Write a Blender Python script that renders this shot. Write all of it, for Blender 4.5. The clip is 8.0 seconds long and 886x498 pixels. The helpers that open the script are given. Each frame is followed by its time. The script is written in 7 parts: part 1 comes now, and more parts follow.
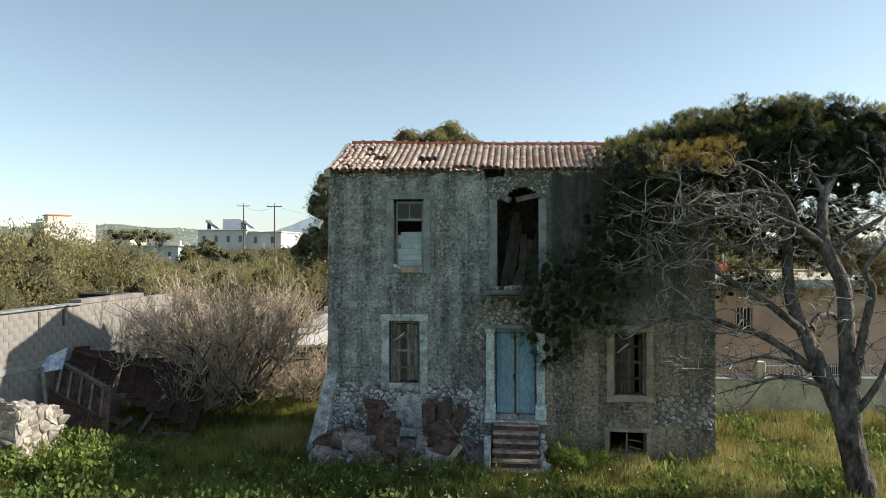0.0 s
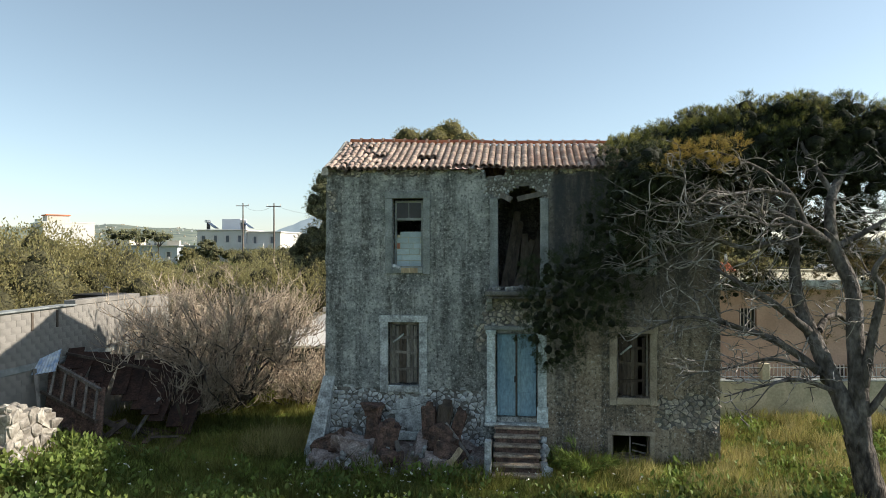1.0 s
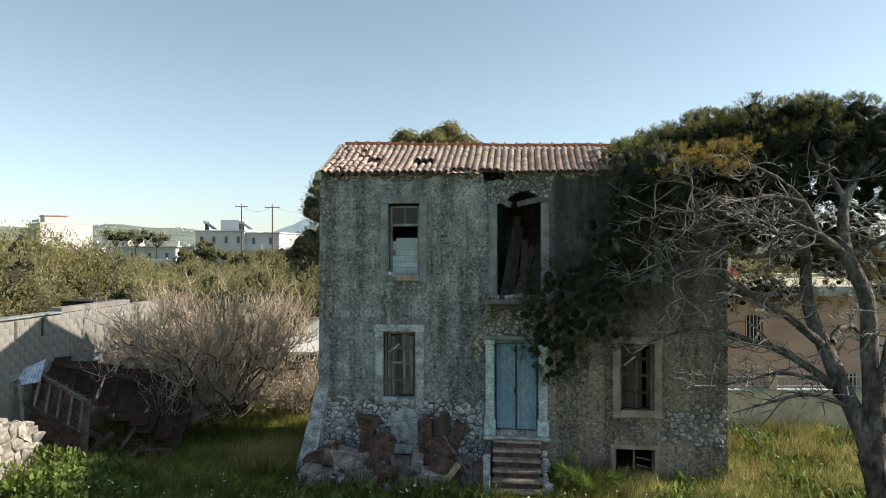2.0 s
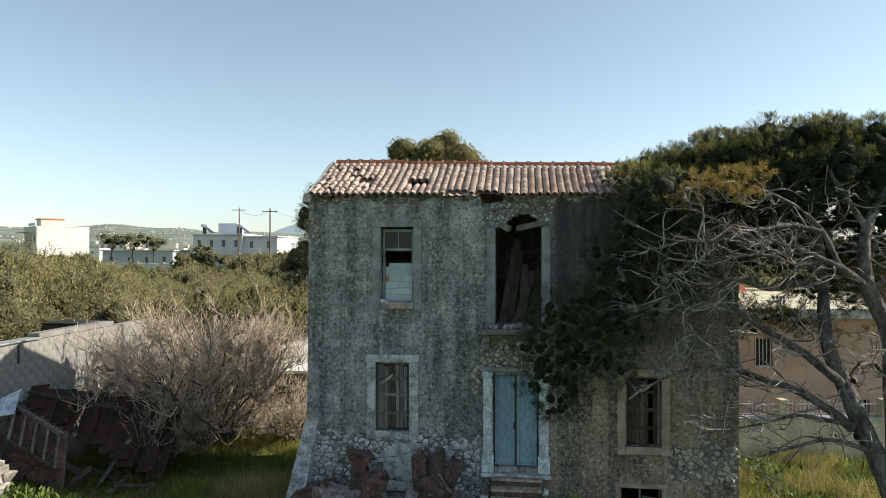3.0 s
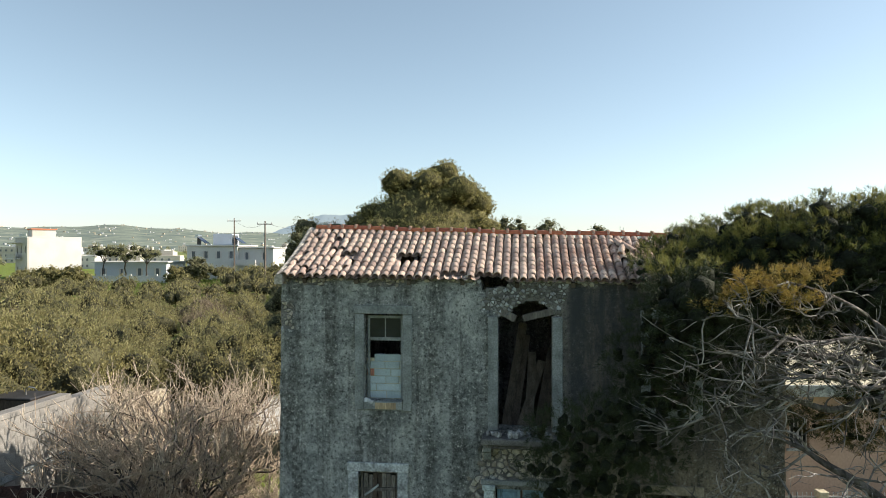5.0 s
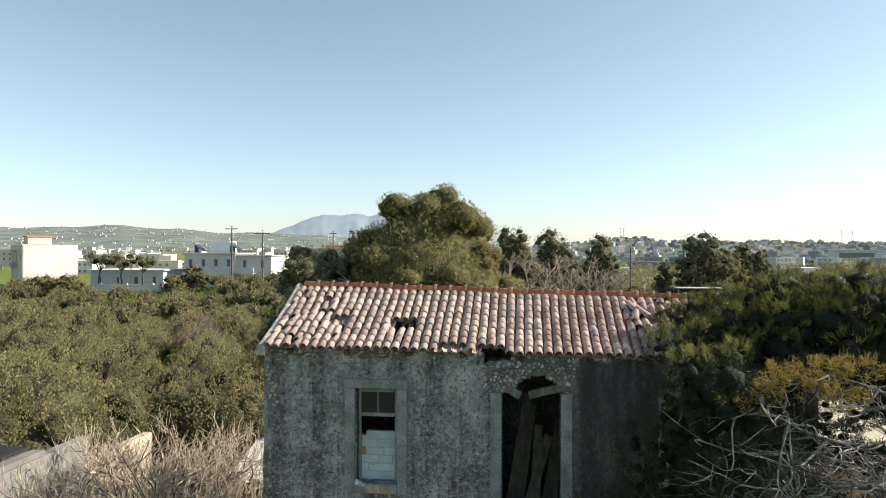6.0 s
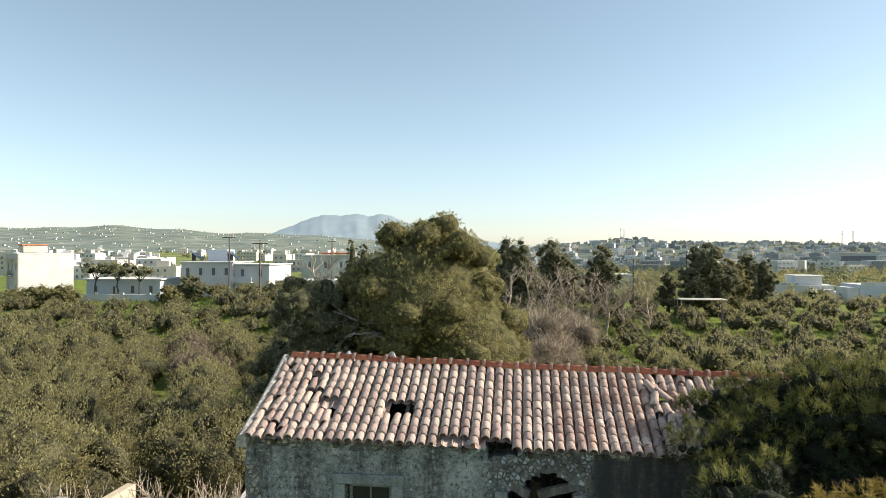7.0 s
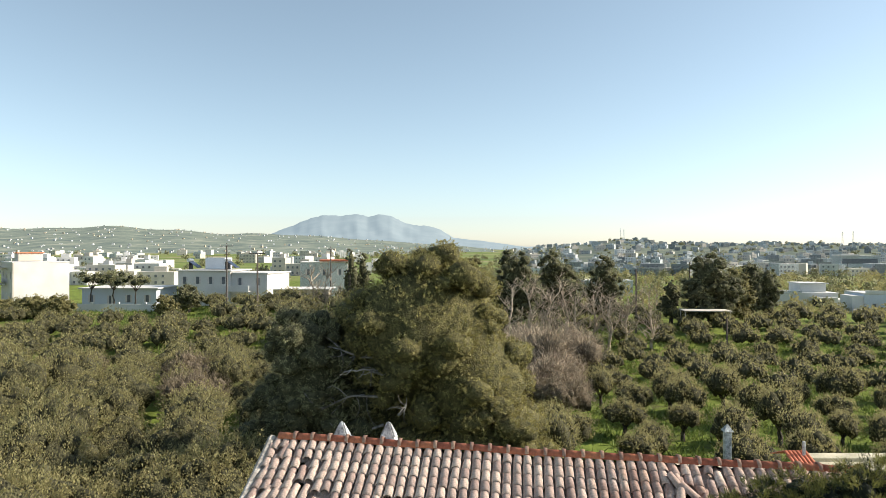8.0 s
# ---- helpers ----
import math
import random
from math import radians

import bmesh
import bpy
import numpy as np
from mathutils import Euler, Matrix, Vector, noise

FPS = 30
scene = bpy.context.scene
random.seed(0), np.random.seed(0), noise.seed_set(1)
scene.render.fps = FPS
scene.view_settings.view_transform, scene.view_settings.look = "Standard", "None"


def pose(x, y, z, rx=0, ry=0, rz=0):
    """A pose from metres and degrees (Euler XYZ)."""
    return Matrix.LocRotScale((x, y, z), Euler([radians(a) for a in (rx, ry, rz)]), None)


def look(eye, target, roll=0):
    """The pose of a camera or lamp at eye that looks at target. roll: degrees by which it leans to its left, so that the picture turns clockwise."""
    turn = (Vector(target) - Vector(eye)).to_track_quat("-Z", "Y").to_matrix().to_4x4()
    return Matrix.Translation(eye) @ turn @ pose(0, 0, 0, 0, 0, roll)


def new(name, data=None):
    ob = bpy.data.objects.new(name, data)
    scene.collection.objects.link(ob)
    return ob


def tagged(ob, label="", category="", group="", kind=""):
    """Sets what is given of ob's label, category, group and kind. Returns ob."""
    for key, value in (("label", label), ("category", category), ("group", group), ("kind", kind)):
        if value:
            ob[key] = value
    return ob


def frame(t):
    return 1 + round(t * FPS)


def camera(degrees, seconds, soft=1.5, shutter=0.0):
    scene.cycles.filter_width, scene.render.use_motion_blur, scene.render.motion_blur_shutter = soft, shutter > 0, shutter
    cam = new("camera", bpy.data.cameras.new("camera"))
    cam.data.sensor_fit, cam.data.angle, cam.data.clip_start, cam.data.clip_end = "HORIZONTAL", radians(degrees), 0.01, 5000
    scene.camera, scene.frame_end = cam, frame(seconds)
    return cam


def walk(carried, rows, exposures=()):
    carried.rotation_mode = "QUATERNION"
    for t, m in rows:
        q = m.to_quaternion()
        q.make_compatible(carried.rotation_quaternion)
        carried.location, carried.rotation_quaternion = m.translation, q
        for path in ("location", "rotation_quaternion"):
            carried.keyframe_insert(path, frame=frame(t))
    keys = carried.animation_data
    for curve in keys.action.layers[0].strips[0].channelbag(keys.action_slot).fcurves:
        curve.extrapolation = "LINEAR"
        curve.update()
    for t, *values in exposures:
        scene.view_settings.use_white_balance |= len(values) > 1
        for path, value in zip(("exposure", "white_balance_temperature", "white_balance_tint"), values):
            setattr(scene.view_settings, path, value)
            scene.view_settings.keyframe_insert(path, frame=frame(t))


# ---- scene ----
cam = camera(67.0, 8.0, soft=0.6)
# seconds, x, y, z, yaw, pitch, roll
ROWS = [
    (0.0, 2.539, -19.972, 6.064, 6.984, 0.172, 0.045),
    (0.5, 2.521, -19.842, 6.066, 6.985, 0.175, 0.045),
    (1.0, 2.502, -19.625, 6.062, 6.985, 0.178, 0.045),
    (1.5, 2.499, -19.335, 6.088, 6.988, 0.178, 0.040),
    (3.0, 2.504, -17.962, 6.977, 6.988, 0.180, 0.010),
    (3.5, 2.478, -17.377, 7.393, 6.993, 0.187, -0.010),
    (4.0, 2.434, -16.725, 7.866, 6.999, 0.192, -0.020),
    (4.5, 2.385, -16.046, 8.449, 7.000, 0.192, -0.028),
    (6.0, 2.210, -14.036, 10.563, 7.016, 0.188, -0.045),
    (6.5, 2.139, -13.339, 11.363, 7.030, 0.186, -0.040),
    (7.0, 2.049, -12.668, 12.131, 7.022, 0.186, -0.035),
    (7.5, 1.945, -11.962, 12.878, 7.010, 0.186, -0.015),
    (8.0, 1.842, -11.293, 13.610, 6.995, 0.186, 0.0),
]
walk(cam, [(t, pose(x, y, z, 90 + pitch, roll, yaw)) for t, x, y, z, yaw, pitch, roll in ROWS],
     exposures=[(0.0, 0.70), (8.0, 0.72)])

# ---- daylight: low sun over the house's right end, slightly behind it ----
SUN = Vector((9.3, 1.8, 5.6)).normalized()
world = bpy.data.worlds.new("world")
scene.world = world
world.use_nodes = True
wn = world.node_tree.nodes
sky = wn.new("ShaderNodeTexSky")
sky.sky_type = "NISHITA"
sky.sun_disc = False
sky.sun_elevation = math.asin(SUN.z)
sky.sun_rotation = math.atan2(SUN.x, SUN.y)
sky.altitude = 1200
sky.air_density, sky.dust_density, sky.ozone_density = 1.0, 1.3, 2.6
wn["Background"].inputs["Strength"].default_value = 0.116
calm = wn.new("ShaderNodeHueSaturation")
calm.inputs["Hue"].default_value = 0.483
calm.inputs["Saturation"].default_value = 0.76
warm = wn.new("ShaderNodeMix")
warm.data_type, warm.blend_type = "RGBA", "MULTIPLY"
warm.inputs["Factor"].default_value = 1.0
warm.inputs["B"].default_value = (1.02, 0.985, 0.945, 1)
world.node_tree.links.new(sky.outputs[0], calm.inputs["Color"])
world.node_tree.links.new(calm.outputs[0], warm.inputs["A"])
world.node_tree.links.new(warm.outputs["Result"], wn["Background"].inputs["Color"])
sun_data = bpy.data.lights.new("sun", "SUN")
sun_data.energy, sun_data.angle, sun_data.color = 5.0, radians(0.6), (1.0, 0.9, 0.76)
sun = new("sun", sun_data)
sun.matrix_world = look(SUN * 60, (0, 0, 0))

# ---- materials ----
def material(name, base, rough=0.85, scale=4.0, vary=0.25, tint=None, fine=30.0, bump=0.3, metal=0.0,
             island=0.0, rand=0.0, through_light=0.0, dist=0.02, stretch=(1, 1, 1)):
    """A matt surface: base colour broken by coarse and fine noise, with a bump."""
    m = bpy.data.materials.new(name)
    m.use_nodes = True
    nt = m.node_tree
    n, l = nt.nodes, nt.links
    bsdf = n["Principled BSDF"]
    bsdf.inputs["Roughness"].default_value = rough
    bsdf.inputs["Metallic"].default_value = metal
    bsdf.inputs["Specular IOR Level"].default_value = 0.25
    co = n.new("ShaderNodeTexCoord")
    mp = n.new("ShaderNodeMapping")
    mp.inputs["Scale"].default_value = stretch
    l.new(co.outputs["Object"], mp.inputs["Vector"])
    a, b = n.new("ShaderNodeTexNoise"), n.new("ShaderNodeTexNoise")
    for tex, s, d in ((a, scale, 4), (b, fine, 5)):
        tex.inputs["Scale"].default_value, tex.inputs["Detail"].default_value = s, d
        l.new(mp.outputs[0], tex.inputs["Vector"])
    tint = tint or tuple(c * (1 - vary) for c in base)
    mix = n.new("ShaderNodeMix")
    mix.data_type = "RGBA"
    mix.inputs["A"].default_value, mix.inputs["B"].default_value = (*base, 1), (*tint, 1)
    ramp = n.new("ShaderNodeValToRGB")
    ramp.color_ramp.elements[0].position, ramp.color_ramp.elements[1].position = 0.38, 0.64
    l.new(a.outputs["Fac"], ramp.inputs[0])
    l.new(ramp.outputs[0], mix.inputs["Factor"])
    hsv = n.new("ShaderNodeHueSaturation")
    l.new(mix.outputs["Result"], hsv.inputs["Color"])
    val = n.new("ShaderNodeMapRange")
    val.inputs["To Min"].default_value, val.inputs["To Max"].default_value = 1 - vary, 1 + vary
    val.inputs["From Min"].default_value, val.inputs["From Max"].default_value = 0.3, 0.7
    l.new(b.outputs["Fac"], val.inputs["Value"])
    out = val.outputs[0]
    if island or rand:
        src = n.new("ShaderNodeNewGeometry").outputs["Random Per Island"] if island else n.new("ShaderNodeObjectInfo").outputs["Random"]
        r = n.new("ShaderNodeMapRange")
        amount = island or rand
        r.inputs["To Min"].default_value, r.inputs["To Max"].default_value = 1 - amount, 1 + amount
        l.new(src, r.inputs["Value"])
        mul = n.new("ShaderNodeMath")
        mul.operation = "MULTIPLY"
        l.new(out, mul.inputs[0]), l.new(r.outputs[0], mul.inputs[1])
        out = mul.outputs[0]
        h = n.new("ShaderNodeMapRange")
        h.inputs["To Min"].default_value, h.inputs["To Max"].default_value = 0.5 - 0.03 * amount, 0.5 + 0.03 * amount
        l.new(src, h.inputs["Value"]), l.new(h.outputs[0], hsv.inputs["Hue"])
    l.new(out, hsv.inputs["Value"])
    l.new(hsv.outputs[0], bsdf.inputs["Base Color"])
    if bump:
        bp = n.new("ShaderNodeBump")
        bp.inputs["Strength"].default_value, bp.inputs["Distance"].default_value = bump, dist
        l.new(b.outputs["Fac"], bp.inputs["Height"]), l.new(bp.outputs[0], bsdf.inputs["Normal"])
    if through_light:
        tr, add = n.new("ShaderNodeBsdfTranslucent"), n.new("ShaderNodeMixShader")
        add.inputs[0].default_value = through_light
        l.new(hsv.outputs[0], tr.inputs["Color"])
        l.new(bsdf.outputs[0], add.inputs[1]), l.new(tr.outputs[0], add.inputs[2])
        l.new(add.outputs[0], n["Material Output"].inputs["Surface"])
    return m


def ramp_node(nt, source, stops):
    r = nt.nodes.new("ShaderNodeValToRGB")
    r.color_ramp.elements[0].position, r.color_ramp.elements[0].color = stops[0][0], (*stops[0][1], 1)
    r.color_ramp.elements[1].position, r.color_ramp.elements[1].color = stops[-1][0], (*stops[-1][1], 1)
    for p, c in stops[1:-1]:
        r.color_ramp.elements.new(p).color = (*c, 1)
    nt.links.new(source, r.inputs[0])
    return r.outputs[0]


def mixed(nt, fac, a, b):
    m = nt.nodes.new("ShaderNodeMix")
    m.data_type = "RGBA"
    for value, socket in ((fac, m.inputs["Factor"]), (a, m.inputs["A"]), (b, m.inputs["B"])):
        if isinstance(value, (int, float)):
            socket.default_value = value
        elif isinstance(value, tuple):
            socket.default_value = (*value, 1)
        else:
            nt.links.new(value, socket)
    return m.outputs["Result"]


def noise_of(nt, vec, scale, detail=4, rough=0.5, stretch=None):
    if stretch:
        mp = nt.nodes.new("ShaderNodeMapping")
        mp.inputs["Scale"].default_value = stretch
        nt.links.new(vec, mp.inputs["Vector"])
        vec = mp.outputs[0]
    t = nt.nodes.new("ShaderNodeTexNoise")
    t.inputs["Scale"].default_value, t.inputs["Detail"].default_value, t.inputs["Roughness"].default_value = scale, detail, rough
    nt.links.new(vec, t.inputs["Vector"])
    return t.outputs["Fac"]


def plaster_material():
    """Old lime render: grey-green on one side, tan on the other, dark vertical run-off stains and pale chips."""
    m = bpy.data.materials.new("old_plaster")
    m.use_nodes = True
    nt = m.node_tree
    n, l = nt.nodes, nt.links
    bsdf = n["Principled BSDF"]
    bsdf.inputs["Roughness"].default_value = 0.95
    bsdf.inputs["Specular IOR Level"].default_value = 0.1
    vec = n.new("ShaderNodeTexCoord").outputs["Object"]
    sep = n.new("ShaderNodeSeparateXYZ")
    l.new(vec, sep.inputs[0])
    soft = noise_of(nt, vec, 0.55, 3)
    side = n.new("ShaderNodeMath")
    side.operation = "MULTIPLY_ADD"
    l.new(soft, side.inputs[0])
    side.inputs[1].default_value = 4.0
    l.new(sep.outputs["X"], side.inputs[2])
    tan = n.new("ShaderNodeMapRange")
    tan.inputs["From Min"].default_value, tan.inputs["From Max"].default_value = 4.0, 5.8
    l.new(side.outputs[0], tan.inputs["Value"])
    grey = ramp_node(nt, noise_of(nt, vec, 1.6, 6, 0.65), [(0.3, (0.14, 0.153, 0.152)), (0.5, (0.30, 0.315, 0.31)), (0.72, (0.56, 0.57, 0.555))])
    brown = ramp_node(nt, noise_of(nt, vec, 1.3, 6, 0.65), [(0.3, (0.19, 0.15, 0.115)), (0.5, (0.33, 0.27, 0.205)), (0.72, (0.48, 0.41, 0.32))])
    col = mixed(nt, tan.outputs[0], grey, brown)
    runs = noise_of(nt, vec, 1.0, 4, 0.6, (2.4, 1.0, 0.16))
    runs = ramp_node(nt, runs, [(0.46, (0, 0, 0)), (0.57, (1, 1, 1))])
    brk = ramp_node(nt, noise_of(nt, vec, 5.0, 4, 0.7), [(0.32, (0.1, 0.1, 0.1)), (0.62, (1, 1, 1))])
    k = n.new("ShaderNodeMath")
    k.operation = "MULTIPLY"
    l.new(runs, k.inputs[0]), l.new(brk, k.inputs[1])
    k2 = n.new("ShaderNodeMath")
    k2.operation = "MULTIPLY"
    l.new(k.outputs[0], k2.inputs[0])
    k2.inputs[1].default_value = 0.88
    col = mixed(nt, k2.outputs[0], col, (0.075, 0.075, 0.07))
    grit = noise_of(nt, vec, 11.0, 6, 0.85)
    chips = ramp_node(nt, grit, [(0.56, (0, 0, 0)), (0.62, (1, 1, 1))])
    ck = n.new("ShaderNodeMath")
    ck.operation = "MULTIPLY"
    l.new(chips, ck.inputs[0])
    ck.inputs[1].default_value = 0.8
    col = mixed(nt, ck.outputs[0], col, (0.70, 0.70, 0.67))
    pits = ramp_node(nt, grit, [(0.40, (1, 1, 1)), (0.48, (0, 0, 0))])
    pk = n.new("ShaderNodeMath")
    pk.operation = "MULTIPLY"
    l.new(pits, pk.inputs[0])
    pk.inputs[1].default_value = 0.88
    col = mixed(nt, pk.outputs[0], col, (0.04, 0.042, 0.04))
    lumps = ramp_node(nt, noise_of(nt, vec, 5.5, 5, 0.7), [(0.635, (0, 0, 0)), (0.675, (1, 1, 1))])
    lk = n.new("ShaderNodeMath")
    lk.operation = "MULTIPLY"
    l.new(lumps, lk.inputs[0])
    lk.inputs[1].default_value = 0.7
    col = mixed(nt, lk.outputs[0], col, (0.60, 0.585, 0.54))
    # Darker upper right: a mould stain, deepened for the pine's shade.
    stain_shade = None
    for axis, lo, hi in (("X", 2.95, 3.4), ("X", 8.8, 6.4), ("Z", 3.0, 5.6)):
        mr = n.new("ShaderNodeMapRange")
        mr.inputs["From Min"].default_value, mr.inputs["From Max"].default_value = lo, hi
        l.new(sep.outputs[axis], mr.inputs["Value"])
        if stain_shade is None:
            stain_shade = mr.outputs[0]
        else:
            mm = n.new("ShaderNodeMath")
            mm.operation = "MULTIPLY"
            l.new(stain_shade, mm.inputs[0]), l.new(mr.outputs[0], mm.inputs[1])
            stain_shade = mm.outputs[0]
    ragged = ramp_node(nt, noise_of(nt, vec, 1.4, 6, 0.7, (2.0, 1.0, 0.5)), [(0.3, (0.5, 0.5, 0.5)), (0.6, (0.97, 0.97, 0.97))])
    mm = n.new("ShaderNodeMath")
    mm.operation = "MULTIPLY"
    l.new(stain_shade, mm.inputs[0]), l.new(ragged, mm.inputs[1])
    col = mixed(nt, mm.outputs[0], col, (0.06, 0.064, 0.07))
    l.new(col, bsdf.inputs["Base Color"])
    bp = n.new("ShaderNodeBump")
    bp.inputs["Strength"].default_value, bp.inputs["Distance"].default_value = 0.9, 0.05
    l.new(grit, bp.inputs["Height"]), l.new(bp.outputs[0], bsdf.inputs["Normal"])
    return m


M_PLASTER = plaster_material()
M_STONE = material("rubble_stone", (0.56, 0.585, 0.60), 0.92, 3.5, 0.4, (0.33, 0.34, 0.345), 14, 0.8, rand=0.3)
M_STONES = material("rubble_stones_joined", (0.40, 0.36, 0.31), 0.9, 3, 0.3, (0.30, 0.28, 0.24), 18, 0.6, island=0.4)
M_STUB = material("patchy_old_stone", (0.399, 0.374, 0.332), 0.92, 4, 0.35, (0.221, 0.2, 0.17), 16, 0.8, rand=0.35)
M_STONE_GREY = material("grey_rubble_stone", (0.36, 0.36, 0.345), 0.92, 3.5, 0.4, (0.17, 0.165, 0.155), 16, 0.7, rand=0.4)
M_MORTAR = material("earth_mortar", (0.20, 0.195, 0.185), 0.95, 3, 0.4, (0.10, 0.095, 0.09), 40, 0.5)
M_TRIM = material("weathered_trim", (0.28, 0.30, 0.30), 0.9, 2.5, 0.3, (0.17, 0.185, 0.185), 26, 0.4)
M_TRIM_TAN = material("tan_trim", (0.40, 0.345, 0.275), 0.9, 2.5, 0.3, (0.25, 0.21, 0.165), 26, 0.4)
M_TRIM_PALE = material("pale_trim", (0.52, 0.56, 0.56), 0.85, 5, 0.35, (0.27, 0.29, 0.29), 24, 0.5)
M_DOORTRIM = material("blue_white_trim", (0.60, 0.67, 0.69), 0.85, 5, 0.35, (0.36, 0.42, 0.44), 24, 0.5)
M_LIME = material("dirty_limewash", (0.50, 0.53, 0.54), 0.9, 4, 0.4, (0.22, 0.23, 0.235), 20, 0.7)
M_DOOR = material("blue_door_paint", (0.17, 0.29, 0.39), 0.55, 1.5, 0.25, (0.24, 0.36, 0.43), 20, 0.12, stretch=(1, 1, 0.4))
M_WOOD = material("grey_wood", (0.22, 0.20, 0.18), 0.85, 2, 0.35, (0.12, 0.11, 0.10), 14, 0.4, rand=0.3, stretch=(4, 4, 0.7))
M_WOOD_DARK = material("dark_wood", (0.104, 0.084, 0.068), 0.85, 2, 0.35, (0.056, 0.044, 0.036), 14, 0.4, rand=0.35, stretch=(4, 4, 0.7))
M_WOOD_PALE = material("pale_wood", (0.45, 0.36, 0.24), 0.85, 2, 0.3, (0.28, 0.21, 0.14), 14, 0.4, stretch=(4, 4, 0.7))
M_STEP = material("step_stone", (0.44, 0.36, 0.28), 0.9, 3, 0.4, (0.20, 0.15, 0.115), 20, 0.4)
M_TILE = material("clay_tile", (0.53, 0.415, 0.355), 0.9, 2.0, 0.28, (0.41, 0.275, 0.22), 22, 0.35, rand=0.30)
M_TILES = material("clay_tiles_joined", (0.53, 0.41, 0.35), 0.9, 2.0, 0.28, (0.41, 0.27, 0.215), 22, 0.35, island=0.30)
M_TILE_PAN = material("dark_pan_tile", (0.50, 0.39, 0.33), 0.95, 3, 0.3, (0.36, 0.26, 0.21), 22, 0.3)
M_VERGE = material("pale_mortar", (0.48, 0.44, 0.39), 0.92, 5, 0.35, (0.26, 0.235, 0.205), 18, 0.6)
M_RIDGE = material("red_ridge_tile", (0.561, 0.178, 0.0935), 0.8, 3, 0.2, (0.442, 0.145, 0.0765), 25, 0.2, rand=0.2)
M_RIDGE_CAP = material("mortared_ridge_joint", (0.493, 0.306, 0.221), 0.9, 4, 0.25, (0.357, 0.187, 0.128), 25, 0.3, rand=0.2)
M_BLOCK = material("concrete_block", (0.262, 0.25, 0.232), 0.92, 1.3, 0.22, (0.20, 0.191, 0.178), 40, 0.3, rand=0.05)
M_BLOCKS = material("concrete_blocks_joined", (0.262, 0.25, 0.232), 0.92, 1.3, 0.22, (0.20, 0.191, 0.178), 40, 0.3, island=0.06)
M_INFILL = material("blue_grey_block", (0.47, 0.56, 0.60), 0.9, 3, 0.12, (0.40, 0.48, 0.52), 30, 0.25, rand=0.1)
M_BRICK = material("red_brick", (0.50, 0.22, 0.16), 0.9, 5, 0.2, None, 30, 0.3)
M_RENDER = material("cream_render", (0.561, 0.51, 0.374), 0.92, 1.2, 0.15, (0.383, 0.357, 0.255), 14, 0.2)
M_PINK = material("pink_render", (0.561, 0.399, 0.306), 0.92, 0.8, 0.1, (0.451, 0.315, 0.238), 14, 0.15)
M_WHITE = material("white_render", (0.64, 0.627, 0.603), 0.85, 0.4, 0.06, (0.574, 0.562, 0.537), 6, 0.05)
M_PALE = material("pale_beige_render", (0.561, 0.518, 0.459), 0.85, 0.4, 0.08, (0.493, 0.451, 0.391), 6, 0.05)
M_CREAM = material("beige_render", (0.527, 0.451, 0.34), 0.85, 0.4, 0.08, (0.476, 0.408, 0.306), 6, 0.05)
M_GREYBLUE = material("grey_blue_render", (0.56, 0.60, 0.66), 0.85, 0.4, 0.08, None, 6, 0.05)
M_GLASS_FAR = material("far_window", (0.16, 0.17, 0.19), 0.3, 1, 0.2, None, 4, 0.0)
M_GLASS_DARK = material("dark_window", (0.03, 0.035, 0.04), 0.15, 1, 0.2, None, 4, 0.0)
M_SHUTTER = material("shutter_paint", (0.62, 0.58, 0.55), 0.7, 3, 0.1, None, 20, 0.1)
M_METAL = material("galvanised_metal", (0.55, 0.56, 0.57), 0.35, 4, 0.15, None, 30, 0.1, metal=0.9)
M_DARKMETAL = material("dark_metal", (0.05, 0.05, 0.055), 0.5, 4, 0.2, None, 30, 0.1, metal=0.3)
M_POLE = material("pole_wood", (0.16, 0.13, 0.11), 0.9, 2, 0.3, None, 12, 0.3, stretch=(3, 3, 0.5))
M_PANEL = material("solar_panel", (0.03, 0.04, 0.07), 0.15, 2, 0.1, None, 10, 0.0)
M_DEBRIS = material("rust_brown_debris", (0.15, 0.095, 0.075), 0.95, 4.5, 0.5, (0.06, 0.045, 0.04), 20, 0.6)
M_RUST = material("rusted_sheet", (0.0546, 0.0294, 0.0218), 0.95, 3.5, 0.4, (0.0273, 0.0176, 0.0151), 18, 0.5)
M_RUBBLE = material("grey_rubble", (0.36, 0.31, 0.29), 0.95, 3, 0.45, (0.17, 0.125, 0.11), 22, 0.7)
M_TIN = material("white_blue_tin", (0.60, 0.66, 0.72), 0.6, 5, 0.2, (0.25, 0.35, 0.55), 20, 0.2)
M_BARK = material("pine_bark", (0.125, 0.108, 0.095), 0.95, 7, 0.6, (0.035, 0.03, 0.027), 13, 1.0, dist=0.12, stretch=(1, 1, 0.4))
M_LIMB = material("grey_pine_limb", (0.145, 0.13, 0.12), 0.9, 4, 0.45, (0.055, 0.047, 0.042), 14, 1.0, dist=0.08, stretch=(1, 1, 0.5))
M_DEADWOOD = material("bleached_branch", (0.306, 0.284, 0.266), 0.9, 4, 0.35, (0.099, 0.09, 0.0828), 24, 0.4, island=0.45)
M_TWIG = material("bare_twig", (0.50, 0.42, 0.33), 0.9, 2, 0.3, (0.31, 0.245, 0.185), 10, 0.2, island=0.25)
# Near pine light is in the colours: dark shaded body, yellow-green sunlit top.
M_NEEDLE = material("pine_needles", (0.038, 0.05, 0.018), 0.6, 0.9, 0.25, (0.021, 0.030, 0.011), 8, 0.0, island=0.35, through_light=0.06)
